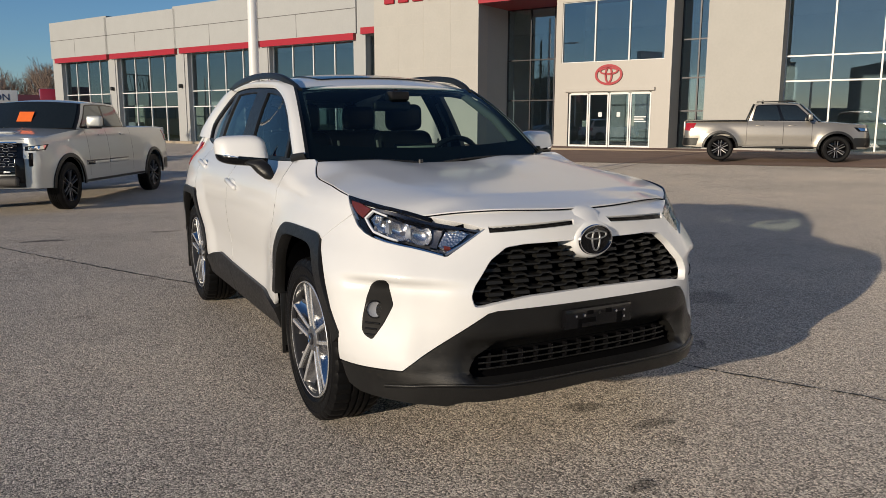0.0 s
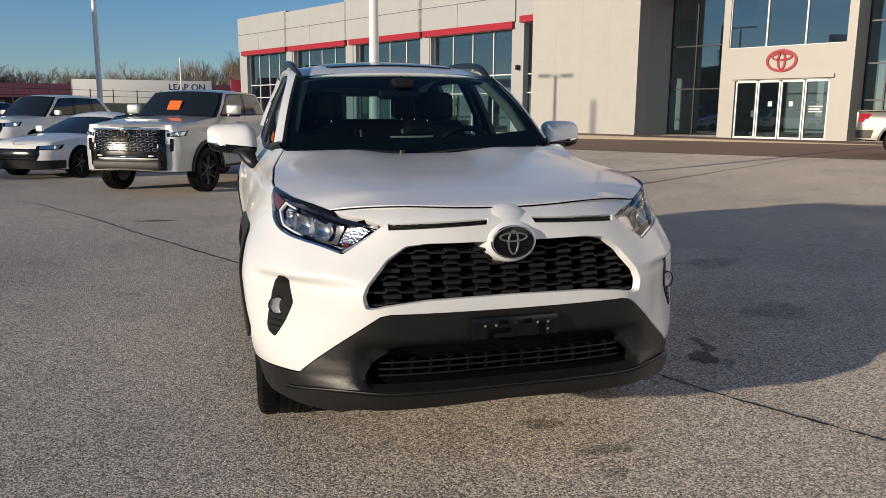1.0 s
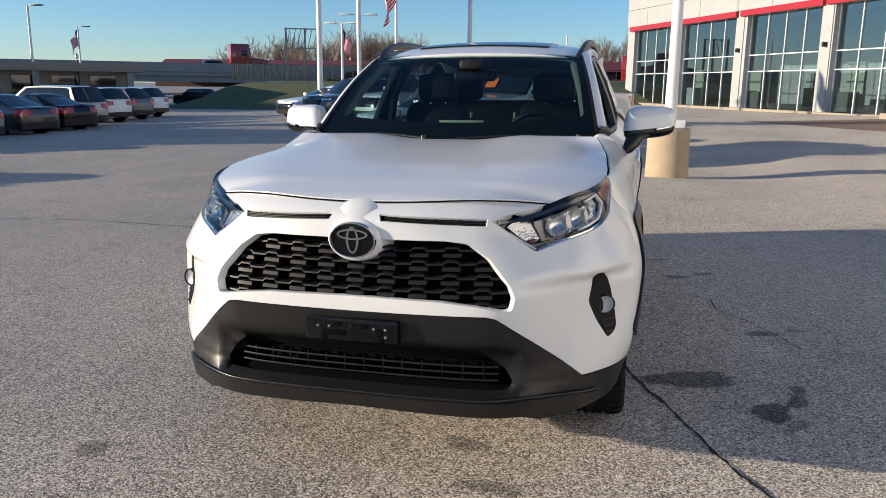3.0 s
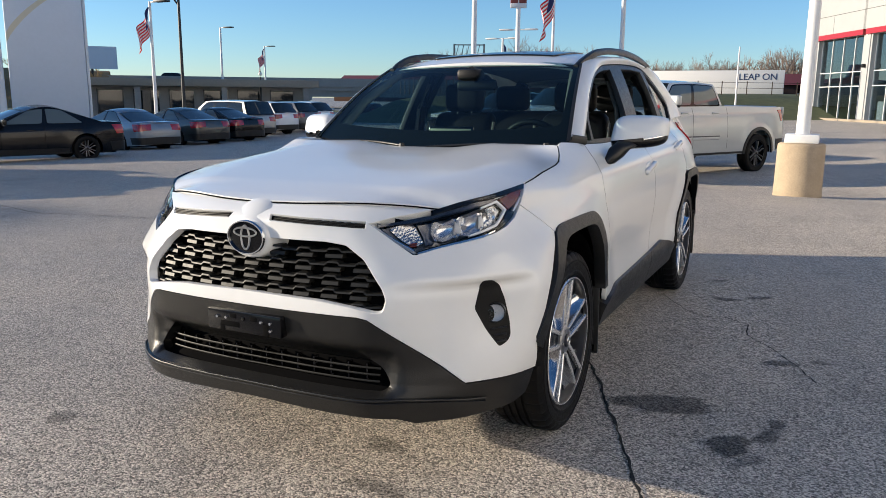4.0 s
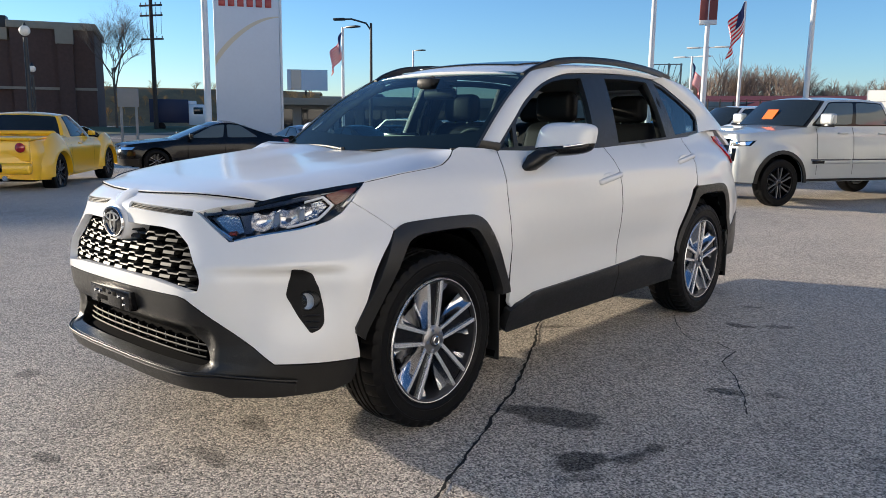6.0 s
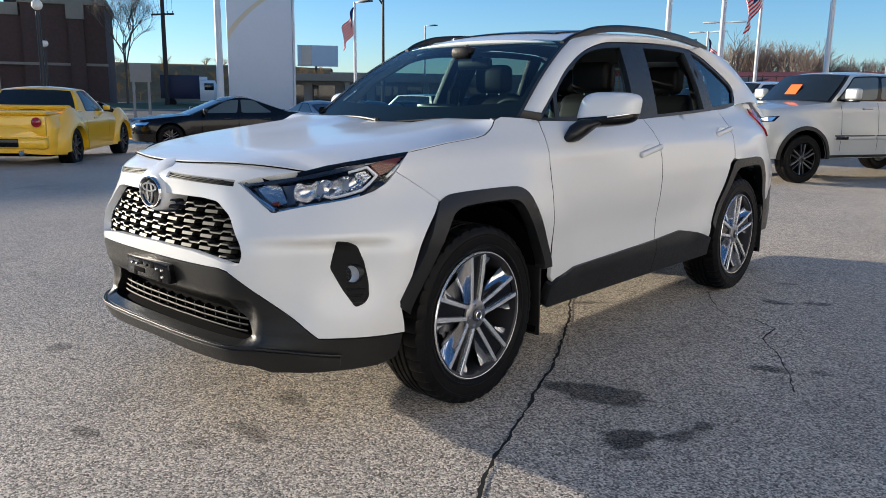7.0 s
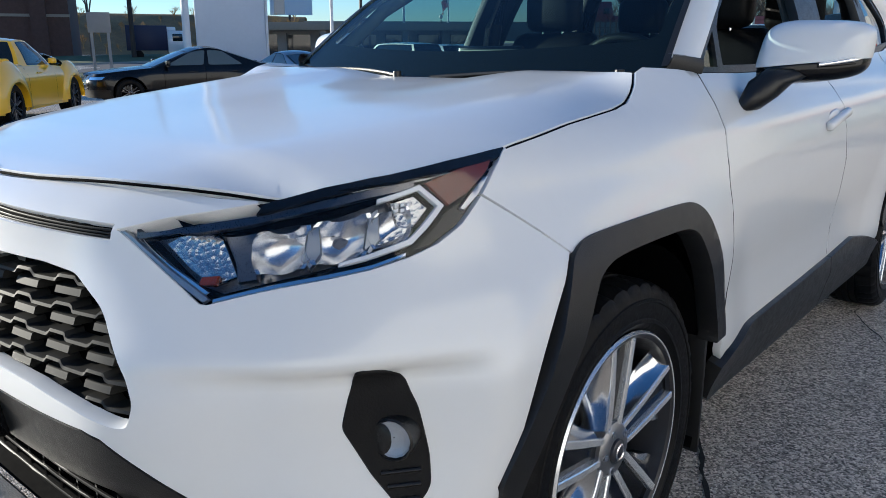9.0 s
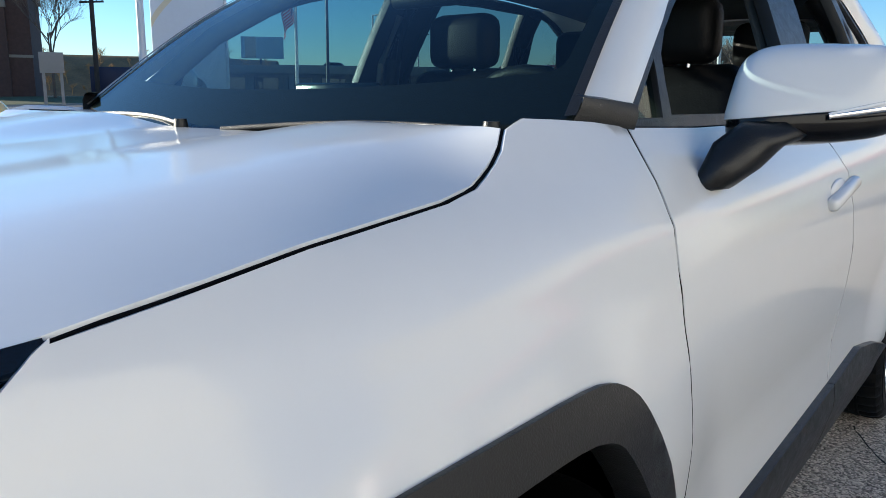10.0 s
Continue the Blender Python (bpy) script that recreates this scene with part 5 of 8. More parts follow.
def suv_top(car):
    hood_pts = spline([(0, -.842), (.2, -.827), (.38, -.783), (.50, -.724), (hood_edge(-.64), -.642)], 14) + [(hood_edge(y), y) for y in (-.60, -.54, -.48, -.42, -.35, -.28, -.20, -.10, 0, .06, .10, .13, .16, .19, .22, .25, .282)] + [(.5, .335), (.25, .362), (0, .370)]
    hp = hood_pts + [(-a, b) for a, b in hood_pts[::-1] if abs(a) > 1e-6]
    panel("hood", hp, lambda x, y: (x, y, hood_z(x, y)), WHITE, car, step=.028, flange=.015, label="white hood with two raised shoulders")
    # near-black sheet standing in for shade under the panel gaps
    v = [(x * .98, y + .014, hood_z(x, y) - .024) for x, y in hp]
    put("hood_frame", mesh_of("hood_frame", v, [tuple(range(len(v)))], DARK, 60), car)
    # another near-black rod paints shade along the hood's front gap
    front = [p for p in hood_pts[:14]]
    pts = [(x, y - .004, hood_z(x, y) - .006) for x, y in front]
    pts = [(-x, y, z) for x, y, z in pts[::-1]] + pts[1:]
    v, f = tube(pts, .0026, 6)
    put("hood_seal", mesh_of("hood_seal", v, f, DARK, 60), car)
    # windscreen
    def screen(a, b):
        # a across, b from the foot to the top
        half = .70 - .125 * b
        x = a * half
        y = .372 + b * .655 + (.105 - .08 * b) * a * a
        z = 1.098 + b * .445 + .030 * math.sin(math.pi * b) + (.046 - .072 * b) * a * a
        return (x, y, z)
    outl = [(-1, 0), (1, 0), (1, 1), (-1, 1)]
    ws = panel("windscreen", outl, screen, CLEAR, car, step=.08, flange=0)
    inn = rounded([(-.93, .17), (.93, .17), (.94, .93), (-.94, .93)], .05)
    panel("windscreen_band", outl, screen, PODBLACK, car, holes=[inn], step=.05, flange=0, lift=-.006)
    for sg in (1, -1):
        c = [[Vector(screen(sg * k, b / 12)) + Vector((0, -.002, .004)) for b in range(13)] for k in (.985, 1.01)]
        loft("screen_trim", c, CLAD, car, flip=sg > 0)
    # cowl, wipers
    def cowl(a, b):
        return (a * .70, .30 + b * .14, 1.078 + .02 * b + .02 * a * a)
    panel("cowl", [(-1, 0), (1, 0), (1, 1), (-1, 1)], cowl, CLAD, car, step=.1, flange=.02)
    for x0, x1, dy in ((.62, .02, .0), (-.12, -.60, .012)):
        pts = [(x0 + (x1 - x0) * k / 8, .365 + dy + .035 * math.sin(math.pi * k / 8) + .09 * (x0 + (x1 - x0) * k / 8) ** 2, 1.109 + .010 * math.sin(math.pi * k / 8) + .025 * abs(x0 + (x1 - x0) * k / 8)) for k in range(9)]
        wp = put("wiper", None, car)
        v, f = tube(pts, .007, 6)
        put("wiper_arm", mesh_of("wiper_arm", v, f, CLAD, 60), wp)
        v, f = tube([(p[0], p[1] + .018, p[2] - .004) for p in pts], .006, 6)
        put("wiper_blade", mesh_of("wiper_blade", v, f, RUBBER, 60), wp)
        part("wiper_pivot", cyl_bm(.016, .012, .03, 12, Matrix.Translation((pts[0][0], pts[0][1] - .01, pts[0][2] - .015))), CLAD, wp)
    # roof
    def roof(a, b):
        y = .985 + b * 2.1
        z = interp(y, [.9, 1.0, 1.1, 1.25, 1.5, 1.9, 2.3, 2.7, 2.95, 3.15], [1.515, 1.540, 1.566, 1.592, 1.616, 1.628, 1.618, 1.588, 1.556, 1.52])
        half = interp(y, [.9, 1.02, 1.3, 2.2, 2.8, 3.1], [.565, .572, .575, .575, .555, .55])
        x = a * half
        return (x, y + .05 * a * a * (1 - b), z - .030 * a ** 2 - .012 * a ** 6)
    panel("roof", [(-1, 0), (1, 0), (1, 1), (-1, 1)], roof, WHITE, car, step=.05, flange=.02)
    panel("sunroof", rounded([(-.66, .10), (.66, .10), (.66, .36), (-.66, .36)], .03), roof, GLOSSBLACK, car, step=.06, flange=.01, lift=.008)
    panel("rear_spoiler", [(-1, .93), (1, .93), (.95, 1.06), (-.95, 1.06)], roof, WHITE, car, step=.05, flange=.03, lift=.012)
    # tailgate with its window
    def gate(a, b):
        return (a * (.70 - .15 * b), 3.50 - .02 * a * a - (.42 * b if b > 0 else 0), 1.12 + b * .38)
    win = rounded([(-.86, .12), (.86, .12), (.84, .90), (-.84, .90)], .06)
    panel("tailgate_upper", [(-1, -.05), (1, -.05), (1, 1), (-1, 1)], lambda a, b: gate(-a, b), WHITE, car, holes=[win], step=.08, flange=.03)
    g = panel("tailgate_window", win, lambda a, b: gate(-a, b), TINT, car, step=.15, flange=0, lift=-.01)
    tg = on(("y", 3.32, 1.14), ("y", 3.42, .62)) + [(_arc[-1], .62), (_arc[-1], 1.14)]
    for k in (tg, flip(tg)):
        panel("tailgate_lower", k, skin, WHITE, car, step=.06, flange=.02)
    rb = on(("y", 3.05, .50), ("y", 3.42, .615)) + [(_arc[-1], .615), (_arc[-1], .30)] + on(("y", 3.13, .30))
    for k in (rb, flip(rb)):
        panel("rear_bumper", k, skin, CLAD, car, step=.06, flange=.03, lift=.004)
    # floor pan and inner body
    part("floor_pan", box_bm(-.62, .62, -.60, 3.30, .28, .34, .02), DARK, car)
    part("engine_bay", box_bm(-.48, .48, -.74, .30, .28, .92, .04), DARK, car)
    for sg in (1, -1):
        part("inner_sill", box_bm(min(sg * .6, sg * .84), max(sg * .6, sg * .84), .46, 2.26, .285, .50, .02), DARK, car)
        part("door_card", box_bm(min(sg * .69, sg * .73), max(sg * .69, sg * .73), .60, 2.44, .48, 1.115, .015), SEAT, car)
        part("inner_wing", box_bm(min(sg * .46, sg * .50), max(sg * .46, sg * .50), -.46, .46, .2, .95), DARK, car)
        part("inner_quarter", box_bm(min(sg * .47, sg * .74), max(sg * .47, sg * .74), 2.30, 3.3, .86, 1.10, .02), SEAT, car)
    part("load_floor", box_bm(-.78, .78, 2.2, 3.4, .70, .74), SEAT, car)
    part("cargo_cover", box_bm(-.70, .70, 2.45, 3.3, 1.03, 1.05, .01), SEAT, car)
    # cabin
    def dash(a, b):
        return (a * .74, .50 + b * .36, 1.075 + .03 * math.sin(math.pi * b) - .10 * max(0, b - .75) * 4 - .03 * a * a)
    panel("dashboard", [(-1, 0), (1, 0), (1, 1), (-1, 1)], dash, SEAT, car, step=.06, flange=.25)
    scr = part("infotainment_screen", box_bm(-.130, .130, .672, .69, 1.045, 1.200, .008), GLOSSBLACK, car)
    part("screen_back", box_bm(-.118, .118, .666, .673, 1.05, 1.188, .003), SCREENBACK, scr, "pale grey-beige back of the screen")
    part("dash_cowl", box_bm(.22, .58, .60, .80, 1.06, 1.13, .035, 3), SEAT, car)
    whl = put("steering_wheel", None, car, Matrix.Translation((.37, .93, 1.055)) @ Matrix.Rotation(radians(-68), 4, "X"))
    v, f = tube([(.18 * math.cos(k * math.pi / 16), .18 * math.sin(k * math.pi / 16), 0) for k in range(32)], .017, 10, closed=True)
    put("wheel_rim", mesh_of("wheel_rim", v, f, SEAT, 60), whl)
    part("wheel_boss", box_bm(-.07, .07, -.06, .06, -.04, .01, .02), SEAT, whl)
    part("wheel_spoke", box_bm(-.17, .17, -.018, .018, -.02, .0, .006), ALLOYDARK, whl)
    def seat(x, y, w, bench=False):
        s = put("rear_bench" if bench else "front_seat", None, car, Matrix.Translation((x, y, .34)))
        part("cushion", box_bm(-w, w, -.05, .50, .20, .38, .06, 3), SEAT, s)
        bm = box_bm(-w * .96, w * .96, .42, .56, .32, .92, .06, 3)
        for vv in bm.verts:
            vv.co.y += (vv.co.z - .32) * .32
            vv.co.x *= 1 - .18 * max(0, (vv.co.z - .5) / .5) if not bench else 1
        part("backrest", bm, SEAT, s)
        for hx in ((0,) if not bench else (-.38, .38)):
            part("headrest", box_bm(hx - .13, hx + .13, .60, .71, .92, 1.10, .045, 3), SEAT, s)
            for px in (-.05, .05):
                part("headrest_post", cyl_bm(.006, .006, .1, 8, Matrix.Translation((hx + px, .645, .86))), CHROME, s)
        if not bench:
            for k in (-1, 1):
                v, f = tube([(k * w * .93, .41 + (z - .32) * .32, z) for z in np.linspace(.42, .86, 8)], .008, 6)
                put("piping", mesh_of("piping", v, f, TAN, 60), s)
    seat(.37, .98, .25), seat(-.37, .98, .25), seat(0, 1.85, .62, True)
    part("console", box_bm(-.11, .11, .75, 1.55, .30, .72, .03), SEAT, car)
    # headliner, inner pillars, mirror
    def lining(a, b):
        p = roof(-a, b)
        return (p[0] * .97, p[1], p[2] - .035)
    panel("headliner", [(-1, .04), (1, .04), (1, .98), (-1, .98)], lining, BEIGE, car, step=.12, flange=0)
    for sg in (1, -1):
        for pts, r, mt in (([(.655, .56, 1.13), (.60, .80, 1.33), (.535, 1.07, 1.48)], .026, BEIGE), ([(.70, 1.58, 1.0), (.655, 1.59, 1.30), (.57, 1.60, 1.49)], .030, SEAT), ([(.69, 2.40, 1.15), (.63, 2.38, 1.38), (.55, 2.36, 1.50)], .035, SEAT), ([(.60, 2.85, 1.10), (.53, 2.95, 1.36), (.47, 2.95, 1.47)], .05, SEAT)):
            v, f = tube([(sg * x, y, z) for x, y, z in pts], r, 8)
            put("inner_pillar", mesh_of("inner_pillar", v, f, mt, 60), car)
        v, f = tube([(sg * .685, 1.50, .95), (sg * .650, 1.52, 1.28), (sg * .585, 1.55, 1.44)], .012, 6)
        put("seat_belt", mesh_of("seat_belt", v, f, BEIGE, 60), car)
        part("sun_visor", box_bm(min(sg * .06, sg * .50), max(sg * .06, sg * .50), 1.06, 1.22, 1.495, 1.515, .008), BEIGE, car)
    rm = put("rear_view_mirror", None, car)
    part("mirror_head", box_bm(-.12, .12, .98, 1.01, 1.385, 1.445, .02, 3), SEAT, rm)
    v, f = tube([(0, .99, 1.43), (0, .96, 1.49), (0, .93, 1.505)], .012, 8)
    put("mirror_stem", mesh_of("mirror_stem", v, f, SEAT, 60), rm)
    part("camera_housing", box_bm(-.06, .06, .86, .98, 1.44, 1.50, .02), SEAT, rm)


suv = tagged(make_suv(), "white pearl compact SUV with black cladding and open driver's windows", "car")
# it stands on a slight cross fall
suv.matrix_basis = Matrix.Translation((.6, 0, .9)) @ Matrix.Rotation(radians(-.7), 4, "Y") @ Matrix.Translation((-.6, 0, -.9))
wheel = make_wheel()
for x, y in ((-.758, 0), (.758, 0), (-.758, 2.69), (.758, 2.69)):
    m = Matrix.Translation((x, y, .353)) @ (Matrix.Identity(4) if x > 0 else Matrix.Rotation(math.pi, 4, "Z"))
    w = wheel if x < 0 and y == 0 else copy_thing(wheel, m)
    w.matrix_basis = m
    w.parent = suv

# ---- other vehicles ----
def paint(name, color, metal=.0, rough=.35):
    return mat(name, color, rough, metal=metal, coat=1.0, vary=.02, scale=2)


ORANGE = mat("orange_card", (.85, .16, .02), .6, vary=.05)


def vehicle(name, color, wb=2.8, fo=.9, ro=1.05, hw=.9, wr=.34, sill=.22, nose_z=.72, hood_z0=.88, cowl=(.55, .98), belt=1.0, tail_z=1.05, roof=1.45, rf=1.25, rr=2.4, rg=3.3,
            roof_w=.62, deck=None, bed=None, clad=False, simple_wheels=True, trim=CLAD, arch=.06, side_glass=((.0, .40), (.43, .72), (.75, .97)), rounded_nose=.35, grille=(.55, .55, .80), lamp=(.52, .70, .82), lower=(.25, .5), pane=None, step_h=.14, tails=True, lower_w=None, fine=.11, flare=.02, mirror=1.0):
    """A car, van or pickup with its front axle over the origin, its nose to -y, standing on z = 0."""
    car = new(name)
    L = wb + ro
    # plan of the body side: rounded nose, straight flank, rounded tail
    plan = spline([(0, -fo), (hw * .5, -fo + .03), (hw * .78, -fo + .12 + .1 * rounded_nose), (hw * .93, -fo + rounded_nose), (hw * .985, -fo + .75), (hw, .4), (hw, wb * .5), (hw, wb), (hw * .97, L - .35), (hw * .88, L - .1), (hw * .6, L - .02), (0, L)], 300)
    pl = np.array(plan)
    arc = np.r_[0, np.cumsum(np.hypot(*np.diff(pl, axis=0).T))]
    def top(y):
        t = (y + fo) / (cowl[0] + fo)
        if y < cowl[0]:
            return hood_z0 + (cowl[1] - hood_z0) * min(1, max(0, t)) ** .7
        return interp(y, [cowl[0], rr, L], [belt, (belt + tail_z) / 2, tail_z]) if deck is None else interp(y, [cowl[0], rg, L], [belt, tail_z, tail_z - .03])
    def body(s, z):
        q = abs(s)
        x, y = np.interp(q, arc, pl[:, 0]), np.interp(q, arc, pl[:, 1])
        h = max(0, (z - .55) / max(.2, top(y) - .55))
        k = 1 - .10 * h ** 3 - .045 * max(0, (.5 - z) / .3) - .012 * math.sin(math.pi * min(1, max(0, (z - .35) / .4)))
        k += .010 * math.exp(-((z - belt + .14) / .045) ** 2)
        for c in (0, wb):
            k += flare / hw * (1 - sstep(math.hypot(y - c, z - wr), wr + arch, wr + arch + .20)) * (z < top(y) - .02)
        wf = 1 - sstep(x, hw * .55, hw * .98)
        y2 = y + (wf * (.10 * h * h + .04 * max(0, (.45 - z) / .2)) if y < wb / 2 else -wf * (.10 * h * h))
        return ((-1 if s < 0 else 1) * x * k, y2, z)
    def S(y, z):
        lo, hi = .01, arc[-1]
        for _ in range(24):
            m_ = (lo + hi) / 2
            if body(m_, z)[1] < y:
                lo = m_
            else:
                hi = m_
        return lo
    ys = list(np.linspace(-fo + .12, L - .15, 26))
    upper = [(0.0, top(-fo) - .01)] + [(S(y, top(y)), top(y)) for y in ys] + [(arc[-1], top(L) - .01)]
    lowr = [(arc[-1], sill + .08)]
    ar = wr + arch
    for c in (wb, 0):
        n = 17
        a0 = math.asin(max(-1, min(1, (sill - wr) / ar)))
        for i in range(n):
            a = a0 + (math.pi - 2 * a0) * i / (n - 1)
            yy, zz = c + ar * math.cos(a), wr + ar * math.sin(a)
            lowr.append((S(yy, zz), zz))
    lowr.append((0.0, sill + .03))
    poly = upper + lowr
    def half(p, sg):
        return p if sg > 0 else flip(p)
    for sg in (1, -1):
        panel("body_side", half(poly, sg), body, color, car, step=fine, flange=.03)
    # bonnet and deck between the shoulders
    rows = []
    stations = list(np.linspace(-fo + .03, L - .03, 34))
    for y in stations:
        if bed and y > bed:
            break
        z = top(y)
        x = abs(body(S(y, z), z)[0])
        cr = .045 if y < cowl[0] else .02
        rows.append([(x * u, y, z + cr * (1 - u * u) - .008 * (abs(u) > .95)) for u in np.linspace(-1, 1, 9)])
    loft("bonnet_deck", rows, color, car)
    if bed:
        zb = sill + .35
        for sg in (1, -1):
            cs = []
            for y in np.linspace(bed, L - .06, 8):
                z = top(y)
                x = abs(body(S(y, z), z)[0])
                cs.append([(sg * x, y, z), (sg * (x - .03), y, z + .02), (sg * (x - .09), y, z + .015), (sg * (x - .10), y, z - .06), (sg * (x - .10), y, zb)])
            loft("bed_wall", cs, color, car, flip=sg > 0)
        part("bed_floor", box_bm(-hw * .86, hw * .86, bed, L - .06, zb - .05, zb), trim, car)
        part("tailgate", box_bm(-hw * .84, hw * .84, L - .11, L - .035, zb, top(L - .1) + .01, .02), color, car)
        part("bed_front", box_bm(-hw * .85, hw * .85, bed - .02, bed + .03, zb, top(bed), .0), color, car)
    # cabin
    cw, tw = hw * .90, roof_w
    base_y0, base_y1 = cowl[0], rg
    def side(u, t):
        y = (base_y0 + (base_y1 - base_y0) * u) * (1 - t) + (rf + (rr - rf) * u) * t
        zb = interp(y, [cowl[0], L], [belt, tail_z if deck is None else belt + .03])
        zt = roof - .045 - (.03 if deck is None or bed else .10) * (2 * u - 1) ** 2
        bow = .02 * math.sin(math.pi * t)
        x = cw * (1 - t) + tw * t + bow - .05 * (abs(2 * u - 1) ** 3) * (1 - t)
        return (x, y, zb * (1 - t) + zt * t)
    for sg in (1, -1):
        cur = [[(sg * side(u, t)[0], *side(u, t)[1:]) for u in np.linspace(0, 1, 15)] for t in np.linspace(0, 1, 6)]
        loft("cabin_side", cur, color, car, flip=sg < 0)
    cur = []
    for u in np.linspace(0, 1, 11):
        a = Vector(side(u, 1))
        cur.append([(a.x * k, a.y - .05 * (1 - k * k) * (u < .3), a.z + .05 * (1 - k * k) * (1 if 0 < u < 1 else .6)) for k in np.linspace(-1, 1, 9)])
    loft("roof", cur, color, car)
    for nm, u in (("windscreen", 0), ("rear_screen", 1)):
        rows = []
        for t in np.linspace(0, 1, 6):
            a = Vector(side(u, t))
            bow = (-.16 if u == 0 else .10) * (1 - .4 * t)
            rows.append([(a.x * k, a.y + bow * (1 - k * k), a.z + .03 * (1 - k * k) * t) for k in np.linspace(-1, 1, 9)])
        loft(nm + "_frame", rows, trim, car, flip=u == 0)
        rows2 = []
        for t in np.linspace(.04, .95, 6):
            a = Vector(side(u, t))
            bow = (-.16 if u == 0 else .10) * (1 - .4 * t)
            rows2.append([(a.x * k, a.y + bow * (1 - k * k) + (-.012 if u == 0 else .012), a.z + .03 * (1 - k * k) * t + .008) for k in np.linspace(-.93, .93, 9)])
        loft(nm, rows2, SCREEN, car, flip=u == 0)
    for sg in (1, -1):
        fr = rounded([(side_glass[0][0] - .005, .045), (side_glass[-1][1] + .02, .045), (side_glass[-1][1] + .015, .93), (side_glass[0][0] + .035, .93)], .06, 3)
        def fs_(u, t, sg=sg):
            p = side(abs(u), t)
            return (sg * p[0], p[1], p[2])
        panel("window_surround", [(sg * u, t) for u, t in fr], fs_, GLOSSBLACK, car, step=.12, flange=.004, lift=.003)
        for a, b in side_glass:
            poly2 = rounded([(a + .02, .10), (b, .10), (b, .88), (a + .02 + .03 * (a < .1), .88)], .05, 2)
            def gs(u, t, sg=sg):
                p = side(abs(u), t)
                return (sg * p[0], p[1], p[2])
            pp = [(sg * u, t) for u, t in poly2]
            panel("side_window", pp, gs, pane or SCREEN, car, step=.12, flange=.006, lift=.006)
        # mirror, lamps, handles
        p = side(.06, .05)
        mr_ = part("mirror", box_bm(-.10 * mirror, .10 * mirror, -.05 * mirror, .05 * mirror, -.07 * mirror, .07 * mirror, .030 * mirror, 3), color, car, m=Matrix.Translation((sg * (p[0] + .16 * mirror), p[1] + .10, p[2] + .09 * mirror)))
        part("mirror_foot", box_bm(-.14 * mirror, .09 * mirror, -.035, .035, -.10 * mirror, -.066 * mirror, .012), GLOSSBLACK, mr_)
        fs = lambda x, z: S_x(body, x, z, arc[-1] * .3)
        z0, z1 = lamp[1], lamp[2]
        hl = [(fs(hw * lamp[0], z0 + .02), z0 + .02), (fs(hw * lamp[0], z1 - .02), z1 - .02), (S(-fo + .52, z1 + .01), z1 + .01), (S(-fo + .40, z0 + .03), z0 + .03)]
        lampo = panel("headlight", half(hl, sg), body, GLOSSBLACK, car, step=.06, flange=.02, lift=.006)
        hl2 = [tuple(np.mean(hl, axis=0) + (np.array(q) - np.mean(hl, axis=0)) * .72) for q in hl]
        panel("lamp_reflector", half(hl2, sg), body, CHROME, lampo, step=.06, flange=.01, lift=.012)
        tz0, tz1 = tail_z - .32, tail_z - .08
        tl = [(S(L - .42, tz1), tz1), (arc[-1] - hw * .45, tz1), (arc[-1] - hw * .45, tz0 + .05), (S(L - .30, tz0), tz0)]
        if tails:
            panel("tail_light", half(tl, sg), body, REDLENS, car, step=.08, flange=.02, lift=.008)
        for a, b in side_glass[:2]:
            yh = side(a * .25 + b * .75, 0)[1]
            zh = belt - .10
            xh = body(S(yh, zh), zh)[0]
            part("door_handle", box_bm(-.015, .02, -.11, .11, -.014, .014, .008), color, car, m=Matrix.Translation((sg * (xh + .005), yh, zh)))
        for yd in ([bed + .03] if bed else []) + [side(side_glass[0][0], 0)[1] + .08] + [side((p_[0][1] + p_[1][0]) / 2, 0)[1] for p_ in zip(side_glass, side_glass[1:])][:2]:
            dg = [(S(yd, z), z) for z in (sill + .12, top(yd) - .02)]
            pg = [(dg[0][0] - .004, dg[0][1]), (dg[0][0] + .004, dg[0][1]), (dg[1][0] + .004, dg[1][1]), (dg[1][0] - .004, dg[1][1])]
            panel("door_gap", half(pg, sg), body, DARK, car, step=.15, flange=0, lift=.002)
        sk = [(S(.0 + ar + .05, sill + .01), sill + .01), (S(wb - ar - .05, sill + .01), sill + .01), (S(wb - ar - .05, sill + step_h), sill + step_h), (S(ar + .05, sill + step_h), sill + step_h)]
        panel("sill_trim", half(sk, sg), body, trim, car, step=.15, flange=.02, lift=.012)
        if clad:
            for c in (0, wb):
                ring = []
                for i in range(17):
                    a = math.pi * i / 16
                    ring.append((c - (ar + .055) * math.cos(a), wr + (ar + .055) * math.sin(a)))
                for i in range(17):
                    a = math.pi * (16 - i) / 16
                    ring.append((c - (ar - .005) * math.cos(a), wr + (ar - .005) * math.sin(a)))
                panel("arch_trim", half([(S(y, z), z) for y, z in ring], sg), body, trim, car, step=.08, flange=.03, lift=.018)
        part("wheel_well", box_bm(min(sg * hw * .5, sg * hw * .55), max(sg * hw * .5, sg * hw * .55), -ar, ar, sill, wr + ar), DARK, car)
        part("wheel_well", box_bm(min(sg * hw * .5, sg * hw * .55), max(sg * hw * .5, sg * hw * .55), wb - ar, wb + ar, sill, wr + ar), DARK, car)
    gw, g0, g1 = grille
    fx = lambda x, z: S_x(body, x, z, arc[-1] * .3)
    gp = [(0.0, g1), (fx(hw * gw, g1), g1), (fx(hw * gw * 1.02, (g0 + g1) / 2), (g0 + g1) / 2), (fx(hw * gw * .9, g0), g0), (0.0, g0)]
